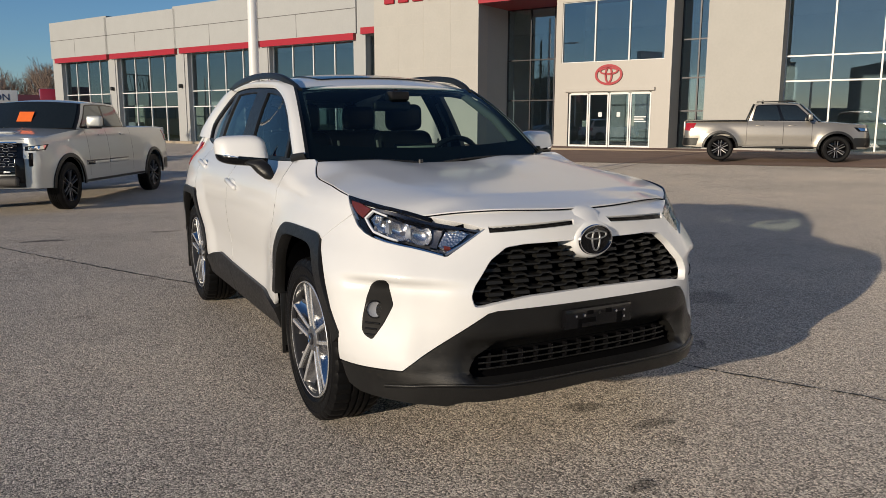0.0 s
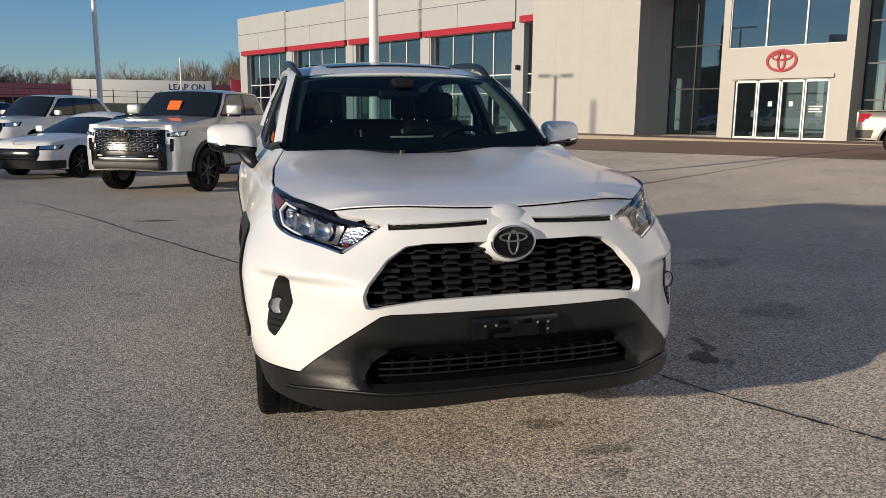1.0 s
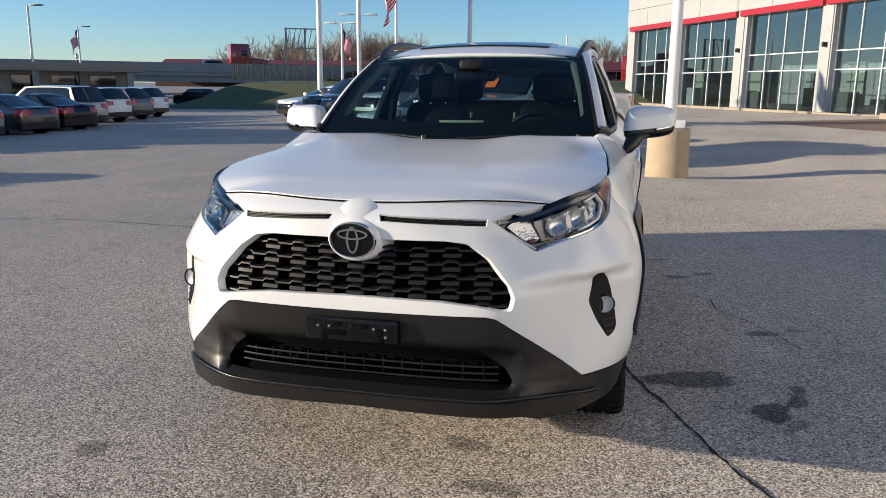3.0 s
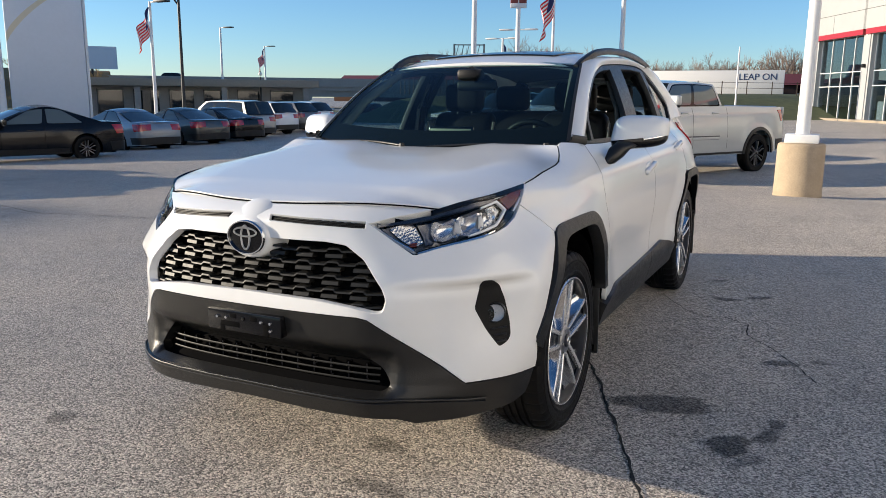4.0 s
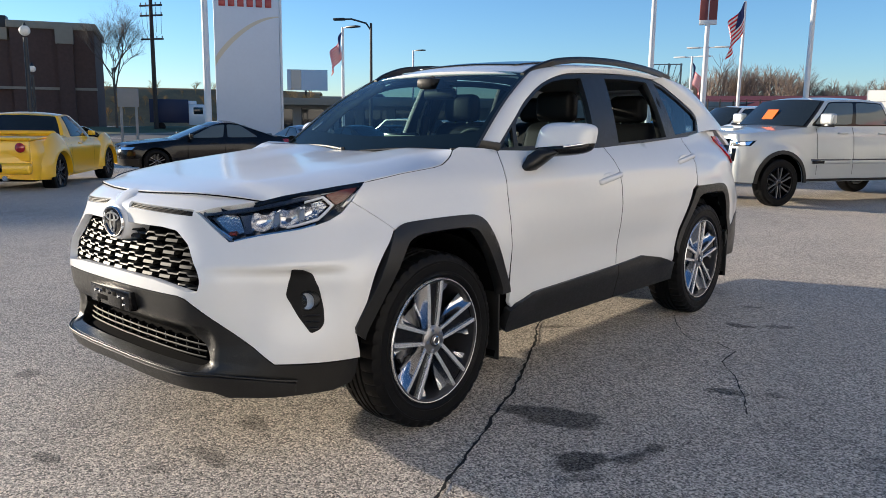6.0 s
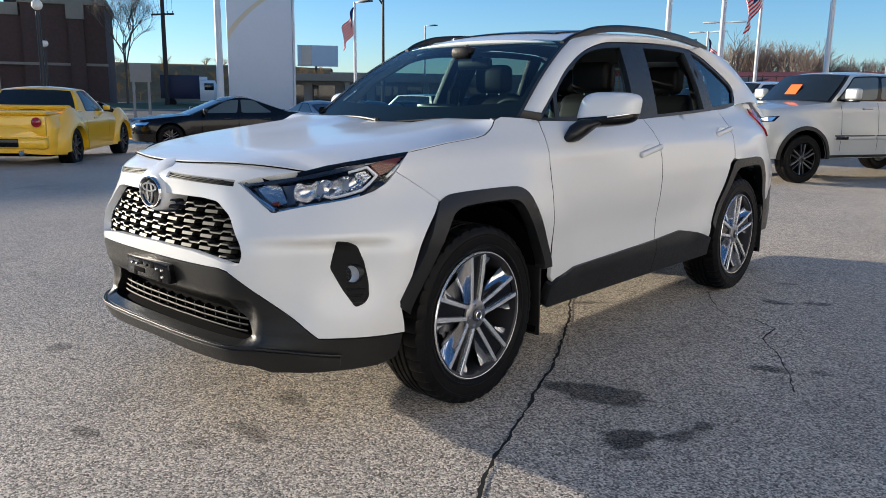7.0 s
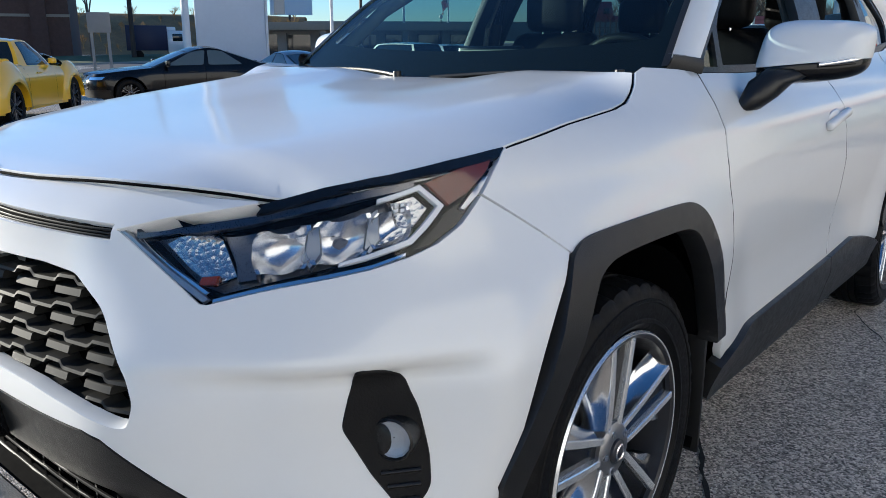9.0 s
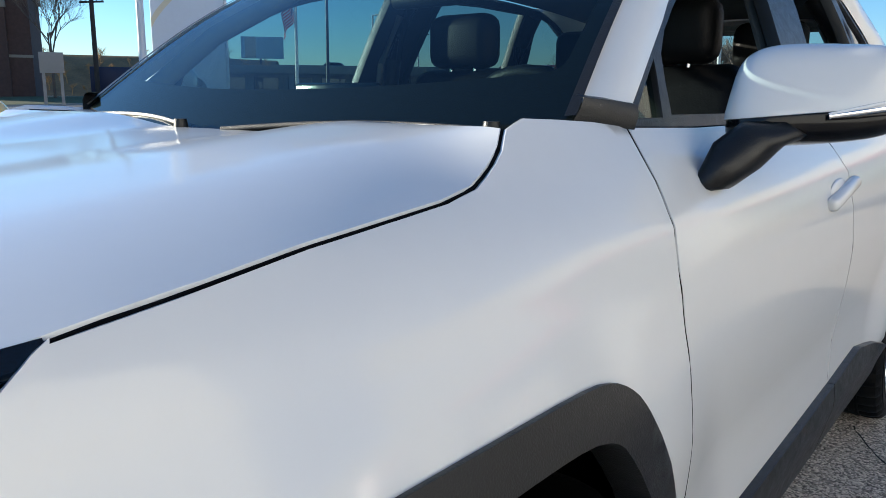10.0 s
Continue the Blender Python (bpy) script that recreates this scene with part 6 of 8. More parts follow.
    gpl = gp + [(-a, b) for a, b in gp[::-1] if a > 1e-6]
    gr = panel("grille", gpl, body, GLOSSBLACK, car, step=.08, flange=.02, lift=.006)
    nb = max(2, int((g1 - g0) / .07))
    for k in range(nb):
        z = g0 + (g1 - g0) * (k + .5) / nb
        pts = [(x, body(fx(abs(x), z), z)[1] - .012, z) for x in np.linspace(-hw * gw * .9, hw * gw * .9, 11)]
        v, f = tube(pts, .010, 5)
        put("grille_bar", mesh_of("grille_bar", v, f, ALLOYDARK, 60), gr)
    lp_ = [(0.0, lower[1]), (fx(hw * lower_w, lower[1]), lower[1]), (fx(hw * lower_w * 1.03, lower[0]), lower[0]), (0.0, lower[0])] if lower_w else [(0.0, lower[1]), (fx(hw * .8, lower[1]), lower[1]), (S(-fo + .5, lower[1]), lower[1]), (S(-fo + .5, lower[0]), lower[0]), (0.0, lower[0])]
    lpl = lp_ + [(-a, b) for a, b in lp_[::-1] if a > 1e-6]
    panel("front_bumper_trim", lpl, body, trim, car, step=.1, flange=.02, lift=.010)
    rb = [(arc[-1], sill + .30), (S(L - .5, sill + .28), sill + .28), (S(L - .45, sill + .06), sill + .06), (arc[-1], sill + .06)]
    for sg in (1, -1):
        panel("rear_bumper_trim", half(rb, sg), body, trim, car, step=.1, flange=.02, lift=.010)
    part("underbody", box_bm(-hw * .8, hw * .8, -fo + .35, L - .3, sill - .02, sill + .12), DARK, car)
    part("cabin_tub", box_bm(-hw * .72, hw * .72, cowl[0] + .1, min(rg, rr + .6), sill + .1, belt - .12), DARK, car)
    for px in (.35, -.35):
        s_ = part("seat_back", box_bm(px - .23, px + .23, rf + .35, rf + .52, belt - .4, belt + .22, .06), SEAT, car)
    for x, y in ((-1, 0), (1, 0), (-1, wb), (1, wb)):
        m_ = Matrix.Translation((x * (hw - .115), y, wr)) @ (Matrix.Identity(4) if x > 0 else Matrix.Rotation(math.pi, 4, "Z"))
        w_ = far_wheel(wr, m_)
        w_.parent = car
    return car


def S_x(body, x, z, hi):
    lo = 0.0
    for _ in range(24):
        m_ = (lo + hi) / 2
        if abs(body(m_, z)[0]) < x:
            lo = m_
        else:
            hi = m_
    return lo


SCREEN = mat("dark_reflective_glass", (.012, .016, .018), .03, coat=.3, spec=.5, vary=.02)
_wheels = {}


def far_wheel(r, m):
    k = round(r, 2)
    if k in _wheels:
        return copy_thing(_wheels[k], m)
    _wheels[k] = make_wheel(r, r * .66, .235, 6, True)
    _wheels[k].matrix_basis = m
    return _wheels[k]


def park(car, x, y, turn, label, category="car", group="", size=1.0):
    car.matrix_basis = pose(x, y, ground_z(x, y) - .004, 0, 0, turn) @ Matrix.Scale(size, 4)
    return tagged(car, label, category, group)


# opaque panes: the bright view through the glass is put into the colour
PALEPANE = mat("car_pane_painted_bright", (.10, .125, .13), .04, coat=.3, vary=.02)
SILVER = paint("silver_white_paint", (.50, .515, .505), .3)
WHITEP = paint("white_car_paint", (.75, .75, .74))
BLACKP = mat("black_car_paint", (.004, .004, .005), .22, coat=.25, spec=.3, vary=.02, scale=2)
GREYP = paint("dark_grey_car_paint", (.075, .08, .09), .3)
BLUEGREY = paint("blue_grey_car_paint", (.20, .23, .26), .3)
GREENP = paint("dark_olive_car_paint", (.03, .032, .028), .2)
YELLOW = paint("yellow_car_paint", (.95, .54, .006))
TACO = paint("warm_silver_paint", (.24, .225, .20), .55)
CHAMP = paint("champagne_car_paint", (.32, .31, .29), .4)

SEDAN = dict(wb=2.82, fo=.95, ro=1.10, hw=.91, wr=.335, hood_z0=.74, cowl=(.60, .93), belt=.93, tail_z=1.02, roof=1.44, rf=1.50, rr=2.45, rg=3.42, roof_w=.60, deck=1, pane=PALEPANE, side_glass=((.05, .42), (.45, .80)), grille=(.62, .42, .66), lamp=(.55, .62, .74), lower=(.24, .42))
SUV = dict(wb=2.69, fo=.92, ro=.98, hw=.92, wr=.36, sill=.26, hood_z0=.94, cowl=(.48, 1.08), belt=1.08, tail_z=1.15, roof=1.69, rf=1.15, rr=3.05, rg=3.50, roof_w=.64, clad=True, side_glass=((.03, .34), (.37, .66), (.69, .90)), grille=(.6, .62, .88), lamp=(.55, .82, .94), lower=(.28, .58))
VAN = dict(wb=3.03, fo=.98, ro=1.1, hw=.98, wr=.34, sill=.24, hood_z0=.92, cowl=(.30, 1.05), belt=1.05, tail_z=1.10, roof=1.76, rf=1.15, rr=3.7, rg=3.98, roof_w=.72, side_glass=((.03, .30), (.33, .62), (.65, .93)), grille=(.6, .55, .78), lamp=(.55, .74, .90))
PICKUP = dict(wb=3.70, fo=1.02, ro=1.22, hw=1.0, wr=.41, sill=.42, hood_z0=1.16, cowl=(.55, 1.30), belt=1.30, tail_z=1.36, roof=1.95, rf=1.10, rr=2.66, rg=2.86, roof_w=.74, deck=1, bed=2.86, clad=True, side_glass=((.04, .47), (.50, .94)), grille=(.68, .78, 1.16), lamp=(.70, .98, 1.12), lower=(.46, .72), rounded_nose=.22, arch=.09, step_h=.05, fine=.07, flare=.035, mirror=1.35)

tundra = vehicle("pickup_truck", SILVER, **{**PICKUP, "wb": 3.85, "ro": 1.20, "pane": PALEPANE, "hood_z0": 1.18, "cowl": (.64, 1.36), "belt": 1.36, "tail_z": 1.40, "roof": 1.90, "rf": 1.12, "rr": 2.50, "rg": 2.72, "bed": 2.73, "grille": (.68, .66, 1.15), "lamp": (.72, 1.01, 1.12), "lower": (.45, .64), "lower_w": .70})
park(tundra, -2.31, 11.85, -27.7, "silver-white crew cab pickup with an orange card in the windscreen", "pickup truck")
# chrome and trim of the big pickup
for sg in (1, -1):
    for y0, y1 in ((.66, 1.58), (1.62, 2.50)):
        part("door_strip", box_bm(min(sg * .975, sg * 1.012), max(sg * .975, sg * 1.012), y0, y1, .73, .79, .012), SILVER, tundra)
        part("strip_groove", box_bm(min(sg * .975, sg * 1.008), max(sg * .975, sg * 1.008), y0, y1, .79, .812, .004), ALLOYDARK, tundra)
    part("nameplate", box_bm(min(sg * .99, sg * 1.018), max(sg * .99, sg * 1.018), .68, .96, .735, .785, .004), GLOSSBLACK, tundra)
    # raised black block standing in for the dark slot under the lamp
    part("lamp_pillar", box_bm(-.035, .035, -.03, .03, -.11, .11, .012), GLOSSBLACK, tundra, m=Matrix.Translation((sg * .80, -.855, .89)) @ Matrix.Rotation(sg * radians(38), 4, "Z"))
    part("grille_side", box_bm(-.075, .075, -.02, .02, -.20, .20, .02), GLOSSBLACK, tundra, m=Matrix.Translation((sg * .665, -.955, .72)) @ Matrix.Rotation(sg * radians(12), 4, "Z"))
    part("fog_light", box_bm(-.05, .05, -.015, .015, -.012, .012, .004), DRLMAT, tundra, m=Matrix.Translation((sg * .50, -1.03, .70)))
part("bonnet_scoop", box_bm(-.35, .35, -.50, .25, 1.29, 1.335, .03), SILVER, tundra)
ring_mesh("emblem_ring", 0, 1.06, .12, .085, .025, -1.045, .02, CHROME, tundra)
ring_mesh("emblem_oval", 0, 1.06, .035, .070, .014, -1.045, .018, CHROME, tundra)
# rows of bright-edged hexagonal cells
for k, z in enumerate((.81, .89, .97, 1.05, 1.11)):
    v, f = [], []
    for c in range(-4, 5):
        x = (c + .5 * (k % 2)) * .142
        if abs(x) > .60 or (k > 2 and abs(x) < .16):
            continue
        hx = [(x + .054 * math.cos(a), -1.022 + .05 * x * x, z + .030 * math.sin(a)) for a in (0, .9, math.pi - .9, math.pi, math.pi + .9, -.9)]
        tv, tf = tube(hx, .008, 4, closed=True)
        f += [tuple(i + len(v) for i in q) for q in tf]
        v += tv
    put("grille_mesh", mesh_of("grille_mesh", v, f, ALLOYMID, 50), tundra)
part("grille_frame", box_bm(-.66, .66, -.985, -.935, 1.14, 1.175, .015), CHROME, tundra)
part("bumper_slot_strip", box_bm(-.22, .22, -1.035, -1.02, .675, .69, .003), CHROME, tundra)
part("bumper_bar", box_bm(-.66, .66, -1.05, -.93, .47, .62, .045, 3), mat("grey_bumper_plastic", (.05, .047, .045), .55, vary=.08), tundra)
part("window_card", box_bm(-.13, .13, 0, .01, 0, .22), ORANGE, tundra, "orange price card", m=Matrix.Translation((-.05, .60, 1.50)) @ Matrix.Rotation(radians(-40), 4, "X"))

park(vehicle("sedan", WHITEP, **SEDAN), -5.0, 15.45, -29.5, "white sedan with black grille parked beside the pickup", "car", "cars parked in the far row")
park(vehicle("four_wheel_drive", WHITEP, **{**SUV, "wr": .39, "roof": 1.80, "hood_z0": 1.05, "cowl": (.55, 1.16), "belt": 1.16, "tail_z": 1.2, "clad": False, "grille": (.6, .7, 1.0), "lamp": (.62, .88, 1.02)}), -7.1, 20.9, -29.5, "white boxy off-road car with a red card", "car", "cars parked in the far row")
park(vehicle("suv", GREYP, **SUV), -10.5, 24.3, -29.5, "dark grey compact SUV with black cladding", "car", "cars parked in the far row")
park(vehicle("sedan", WHITEP, **SEDAN), -13.2, 27.8, -29.5, "white sedan at the end of the far row", "car", "cars parked in the far row")
taco = vehicle("pickup_truck", TACO, **{**PICKUP, "wb": 3.24, "fo": .95, "ro": 1.15, "hw": .94, "wr": .385, "sill": .40, "hood_z0": 1.05, "cowl": (.52, 1.18), "belt": 1.18, "tail_z": 1.22, "roof": 1.79, "rf": 1.08, "rr": 2.3, "rg": 2.46, "bed": 2.46, "clad": True, "grille": (.55, .70, 1.02), "lamp": (.6, .88, 1.02)})
for sg in (1, -1):
    part("running_board", box_bm(min(sg * .90, sg * 1.02), max(sg * .90, sg * 1.02), .62, 2.60, .40, .46, .02), CLAD, taco)
    part("bed_rail", box_bm(min(sg * .84, sg * .93), max(sg * .84, sg * .93), 2.50, 4.30, 1.20, 1.245, .01), CLAD, taco)
    part("roof_rail", box_bm(min(sg * .54, sg * .58), max(sg * .54, sg * .58), 1.15, 2.25, 1.78, 1.82, .01), CLAD, taco)
part("roof_bar", box_bm(-.56, .56, 1.35, 1.41, 1.80, 1.83, .01), CLAD, taco), part("roof_bar", box_bm(-.56, .56, 2.05, 2.11, 1.80, 1.83, .01), CLAD, taco)
part("window_sheet", box_bm(-.79, -.785, 1.0, 1.35, 1.28, 1.52, 0), FRAMEW, taco, "white price sheet in the window")
park(taco, 18.4, 11.2, 41, "warm silver double cab pickup by the showroom entrance", "pickup truck", "", .94)
park(vehicle("sedan", BLACKP, **SEDAN), -16.3, 7.85, -19, "black sedan standing across the lane", "car", "", .95)
for x, y, p, k, lab in ((-20.27, 14.93, BLUEGREY, SEDAN, "blue-grey sedan seen from behind"), (-21.16, 18.17, GREENP, SEDAN, "dark olive sedan seen from behind"), (-21.72, 20.75, BLACKP, SEDAN, "black sedan seen from behind"),
                        (-23.18, 22.99, CHAMP, VAN, "champagne minivan seen from behind"), (-24.19, 26.46, WHITEP, SUV, "white SUV seen from behind"), (-25.08, 29.37, GREYP, SUV, "dark grey SUV seen from behind"), (-26.20, 32.29, WHITEP, SUV, "white SUV at the end of the row")):
    park(vehicle("sedan" if k is SEDAN else "minivan" if k is VAN else "suv", p, **k), x, y, -97, lab, "car", "cars parked along the road side", .92)
park(vehicle("sedan", WHITEP, **SEDAN), -32.0, 44.2, -146, "white sedan driving off towards the bridge", "car", "", .92)
park(vehicle("suv", BLACKP, **SUV), -34.0, 51.6, -100, "dark SUV far off by the green bank", "car", "", .8)
# yellow open pickup with rounded wings
yel = vehicle("retro_pickup", YELLOW, **{**PICKUP, "wb": 2.95, "fo": .85, "ro": 1.0, "hw": .98, "wr": .37, "sill": .27, "hood_z0": .80, "cowl": (.75, .97), "belt": .97, "tail_z": .99, "roof": 1.47, "rf": 1.35, "rr": 2.0, "rg": 2.25, "bed": 2.2, "roof_w": .66, "side_glass": ((.06, .80),), "trim": YELLOW, "tails": False, "mirror": .7, "rounded_nose": .5, "lower": (.3, .4)})
def round_wing(car, c, sg, r0, r1, x0, bulge, zc, color):
    """A swollen wing round a wheel: proud at the wheel's opening, running out into the body."""
    v, f, n, m = [], [], 26, 8
    for i in range(n + 1):
        a = math.pi * (-.04 + 1.08 * i / n)
        for j in range(m + 1):
            t = j / m
            r = r0 + (r1 - r0) * t
            x = x0 + bulge * math.cos(math.pi / 2 * t) ** .8 - .02 * t
            v.append((sg * x, c - r * 1.10 * math.cos(a), zc + r * (.96 + .04 * t) * math.sin(a)))
    for i in range(n):
        for j in range(m):
            k = i * (m + 1) + j
            f.append((k, k + 1, k + m + 2, k + m + 1))
    o = len(v)
    for i in range(n + 1):
        p = v[i * (m + 1)]
        v.append((p[0] - sg * .14, p[1], p[2]))
    for i in range(n):
        f.append((i * (m + 1), (i + 1) * (m + 1), o + i + 1, o + i))
    return put("wing", mesh_of("wing", v, f, color, 50), car)


for sg in (1, -1):
    round_wing(yel, 0, sg, .40, .66, .92, .115, .38, YELLOW)
    round_wing(yel, 2.95, sg, .40, .72, .93, .125, .38, YELLOW)
    v, f = lathe([(.001, .02), (.07, .015), (.085, 0)], 16, "z")
    put("round_tail_light", mesh_of("round_tail_light", v, f, REDLENS, 60), yel, Matrix.Translation((sg * .70, 3.975, .86)) @ Matrix.Rotation(radians(-90), 4, "X"))
    part("exhaust", cyl_bm(.045, .045, .22, 14, Matrix.Translation((sg * .45, 3.84, .34)) @ Matrix.Rotation(radians(-90), 4, "X")), CHROME, yel)
part("bed_cover", box_bm(-.84, .84, 2.22, 3.90, .975, 1.035, .03, 3), YELLOW, yel)
part("roll_hoop", box_bm(-.70, .70, 2.20, 2.34, 1.02, 1.12, .05, 3), YELLOW, yel)
part("bumper", box_bm(-.86, .86, 3.86, 4.02, .40, .60, .06, 3), YELLOW, yel)
part("rear_plate_panel", box_bm(-.40, .40, 4.015, 4.03, .44, .58, .01), GLOSSBLACK, yel)
park(yel, -14.73, 4.93, -131.5, "bright yellow retro pickup with rounded wings", "pickup truck")

# ---- surroundings ----
STEELW = mat("white_painted_steel", (.72, .72, .71), .4, vary=.04, scale=2)
STEELB = mat("black_painted_steel", (.02, .02, .022), .45, vary=.08)
WOODPOLE = mat("dark_timber_pole", (.06, .045, .035), .9, vary=.2, scale=3)
GRASS = mat("dry_green_grass", (.105, .115, .045), .95, vary=.35, scale=1.5, bump=.02, bump_scale=12)
DRYGRASS = mat("dry_brown_bank", (.24, .155, .065), .95, vary=.4, scale=.6, bump=.05, bump_scale=5)
ROADMAT = mat("dark_asphalt_road", (.09, .09, .095), .85, vary=.12, scale=.8, bump=.002, bump_scale=80)
CONCRETE = mat("grey_bridge_concrete", (.30, .28, .25), .85, vary=.12, scale=.5, bump=.003, bump_scale=30)
BRICK = mat("dark_brown_brick", (.105, .06, .045), .9, vary=.2, scale=4, bump=.004, bump_scale=25)
REDROOF = mat("red_metal_roof", (.19, .048, .042), .6, vary=.12, scale=1)
SIGNWHITE = mat("white_sign_face", (.62, .66, .72), .35, vary=.03, scale=1)
DRUM = mat("worn_tan_concrete", (.40, .315, .215), .9, vary=.16, scale=5, bump=.004, bump_scale=50)
BARK = mat("grey_brown_bark", (.13, .095, .07), .95, vary=.25, scale=6)
TWIG = mat("reddish_brown_twigs", (.23, .17, .13), .95, vary=.3, scale=2)
FLAGRED, FLAGWHITE, FLAGBLUE = mat("flag_red", (.62, .012, .018), .8, vary=.06), mat("flag_white", (.72, .70, .68), .8, vary=.05), mat("flag_blue", (.012, .02, .10), .8, vary=.08)


def pole_light(x, y, h, z0=None, arms="T", material=None, r=.09, label="", flag=None, base=False, turn=0.0):
    g = ground_z(x, y) if z0 is None else z0
    p = tagged(new("street_lamp"), label or "white steel lot lamp on a tall pole", "street lamp")
    p.matrix_basis = pose(x, y, g, 0, 0, turn)
    mt = material or STEELW
    v, f = tube([(0, 0, -.05 if not base else .75), (0, 0, h * .5), (0, 0, h)], [r, r * .85, r * .7], 12)
    put("pole", mesh_of("pole", v, f, mt, 50), p)
    if base:
        v, f = lathe([(.001, .80), (.30, .80), (.325, .78), (.33, .74), (.335, .2), (.34, 0)], 40, "z")
        put("concrete_base", mesh_of("concrete_base", v, f, DRUM, 50), p, None, "worn tan concrete drum")
        part("base_plate", box_bm(-.23, .23, -.23, .23, .80, .93, .015), mt, p)
    if arms in ("T", "one"):
        for sg in ((1, -1) if arms == "T" else (1,)):
            part("arm", box_bm(min(0, sg * .45), max(0, sg * .45), -.03, .03, h - .06, h, .01), mt, p)
            part("lamp_head", box_bm(min(sg * .4, sg * 1.15), max(sg * .4, sg * 1.15), -.17, .17, h - .06, h + .02, .02), STEELB if arms == "one" else mt, p)
    if arms == "cobra":
        v, f = tube([(0, 0, h - .4), (.3, 0, h), (1.2, 0, h + .25), (1.8, 0, h + .25)], .05, 8)
        put("arm", mesh_of("arm", v, f, mt, 50), p)
        part("lamp_head", box_bm(1.6, 2.3, -.14, .14, h + .18, h + .32, .04), mt, p)
    if arms == "globe":
        bm = bmesh.new()
        bmesh.ops.create_uvsphere(bm, u_segments=16, v_segments=12, radius=.055 + 1.2 * r, matrix=Matrix.Translation((0, 0, h + .2)))
        part("globe", bm, mat("opal_glass_globe", (.85, .80, .68), .3, vary=.03), p)
        part("cap", cyl_bm(.07, .015, .12, 12, Matrix.Translation((0, 0, h + .23 + 1.2 * r))), mt, p)
    if flag:
        make_flag(x, y, g + flag[0], *flag[1:])
    return p


def make_flag(x, y, z, size, turn, lean):
    """A flag hanging from its upper hoist corner in light wind."""
    fl = tagged(new("flag"), "red and white striped flag with a blue corner, hanging", "flag", "flags on the lot poles")
    fl.matrix_basis = pose(x, y, z, 0, 0, turn)
    H, W = size, size * 1.75
    def cloth(u, v):
        # u along the fly, v down the hoist; the fly droops
        dr = u * W * lean
        xx = .04 + u * W * (1 - lean * .55) * (.46 if lean > .56 else .82) + .08 * math.sin(9 * u + 3 * v)
        return (xx, .16 * math.sin(7 * u + 2.5 * v) * (.3 + u), -v * H - dr - .05 * math.sin(5 * u))
    for k in range(13):
        rows = [[cloth(u, (k + d) / 13) for u in np.linspace(.42 if k < 7 else 0, 1, 15)] for d in (0, .5, 1)]
        loft("stripe", rows, FLAGRED if k % 2 == 0 else FLAGWHITE, fl)
    loft("canton", [[cloth(u, v) for u in np.linspace(0, .42, 9)] for v in np.linspace(0, 7 / 13, 8)], FLAGBLUE, fl)


# lamps and flags of the lot
pole_light(1.38, 9.70, 4.4, base=True, r=.10, arms="none", label="white lot pole on a worn tan concrete drum")
pole_light(-12.9, 29.2, 11, r=.13, label="tall white pole behind the parked cars", arms="none")
pole_light(-15.4, 41.0, 5.6, label="white lot lamp with two flat heads", arms="T", turn=10)
pole_light(-5.4, 25.75, 7.5, r=.10, arms="T", label="tall white lot lamp behind the parked cars", turn=112)
pole_light(-11.2, 35.0, 6.9, arms="none", label="white lot pole carrying a flag", flag=(6.95, 1.45, 262, .55))
pole_light(-17.8, 44.4, 5.5, arms="T", label="white lot lamp carrying a small flag", flag=(5.15, 1.05, 20, .6))
pole_light(-4.5, 55.0, 5.0, arms="none", r=.07, label="thin white pole far off")
pole_light(-27.3, 24.2, 6.1, arms="one", label="white lot lamp carrying a flag", flag=(5.9, 1.1, 229, .6))
pole_light(-38.8, 41.4, 6.6, arms="one", label="white lot lamp by the road", r=.10)
pole_light(-46.0, 55.0, 6.2, arms="one", label="white lot lamp carrying a flag", flag=(6.0, 1.1, 229, .6))
pole_light(-25.2, 15.1, 11, arms="none", r=.15, label="thick white pole beside the pylon sign")
pole_light(-29.9, 28.6, 6.9, arms="cobra", material=STEELB, r=.10, label="black street lamp with a curved arm", turn=205)
pole_light(-23.4, 7.6, 4.0, arms="globe", material=STEELB, r=.09, label="black lamp post with an opal globe")
pole_light(-25.16, 8.41, 2.95, arms="globe", material=STEELB, r=.05, label="small black lamp post with an opal globe")
pole_light(-37.0, 43.5, 3.2, arms="globe", material=STEELB, r=.07, label="black lamp post with an opal globe")
# pylon sign
sg_ = tagged(new("pylon_sign"), "tall white pylon sign with a pale swoosh and red bars", "sign")
sg_.matrix_basis = pose(-25.1, 17.0, ground_z(-25, 17), 0, 0, 55.5)
part("sign_body", box_bm(-1.32, 1.32, -.28, .28, -.1, 9.0, .05), SIGNWHITE, sg_)
part("sign_edge", box_bm(1.325, 1.42, -.30, .30, -.1, 9.0, .02), STEELW, sg_)
pts = [(-1.30 + 2.6 * k / 20, -.285, 4.0 + 1.75 * math.sin(math.pi / 2 * (k / 20)) ** .8) for k in range(21)]
v, f = [], []
for k, p in enumerate(pts):
    w = .30 * (1 - k / 20) + .04
    v += [(p[0], p[1], p[2]), (p[0], p[1], p[2] - w), (p[0], p[1] + .02, p[2] - w), (p[0], p[1] + .02, p[2])]
for k in range(20):
    f += [(k * 4 + j, k * 4 + 4 + j, k * 4 + 4 + (j + 1) % 4, k * 4 + (j + 1) % 4) for j in range(4)]
put("swoosh", mesh_of("swoosh", v, f, mat("pale_gold_film", (.62, .56, .42), .5, vary=.03), 50), sg_)
for k in range(6):
    part("letter_bar", box_bm(-1.10 + k * .37, -.84 + k * .37, -.31, -.28, 6.08, 6.48, .01), REDBAND, sg_)
rs = tagged(new("roadside_sign"), "red and white sign board on a tall pole", "sign")
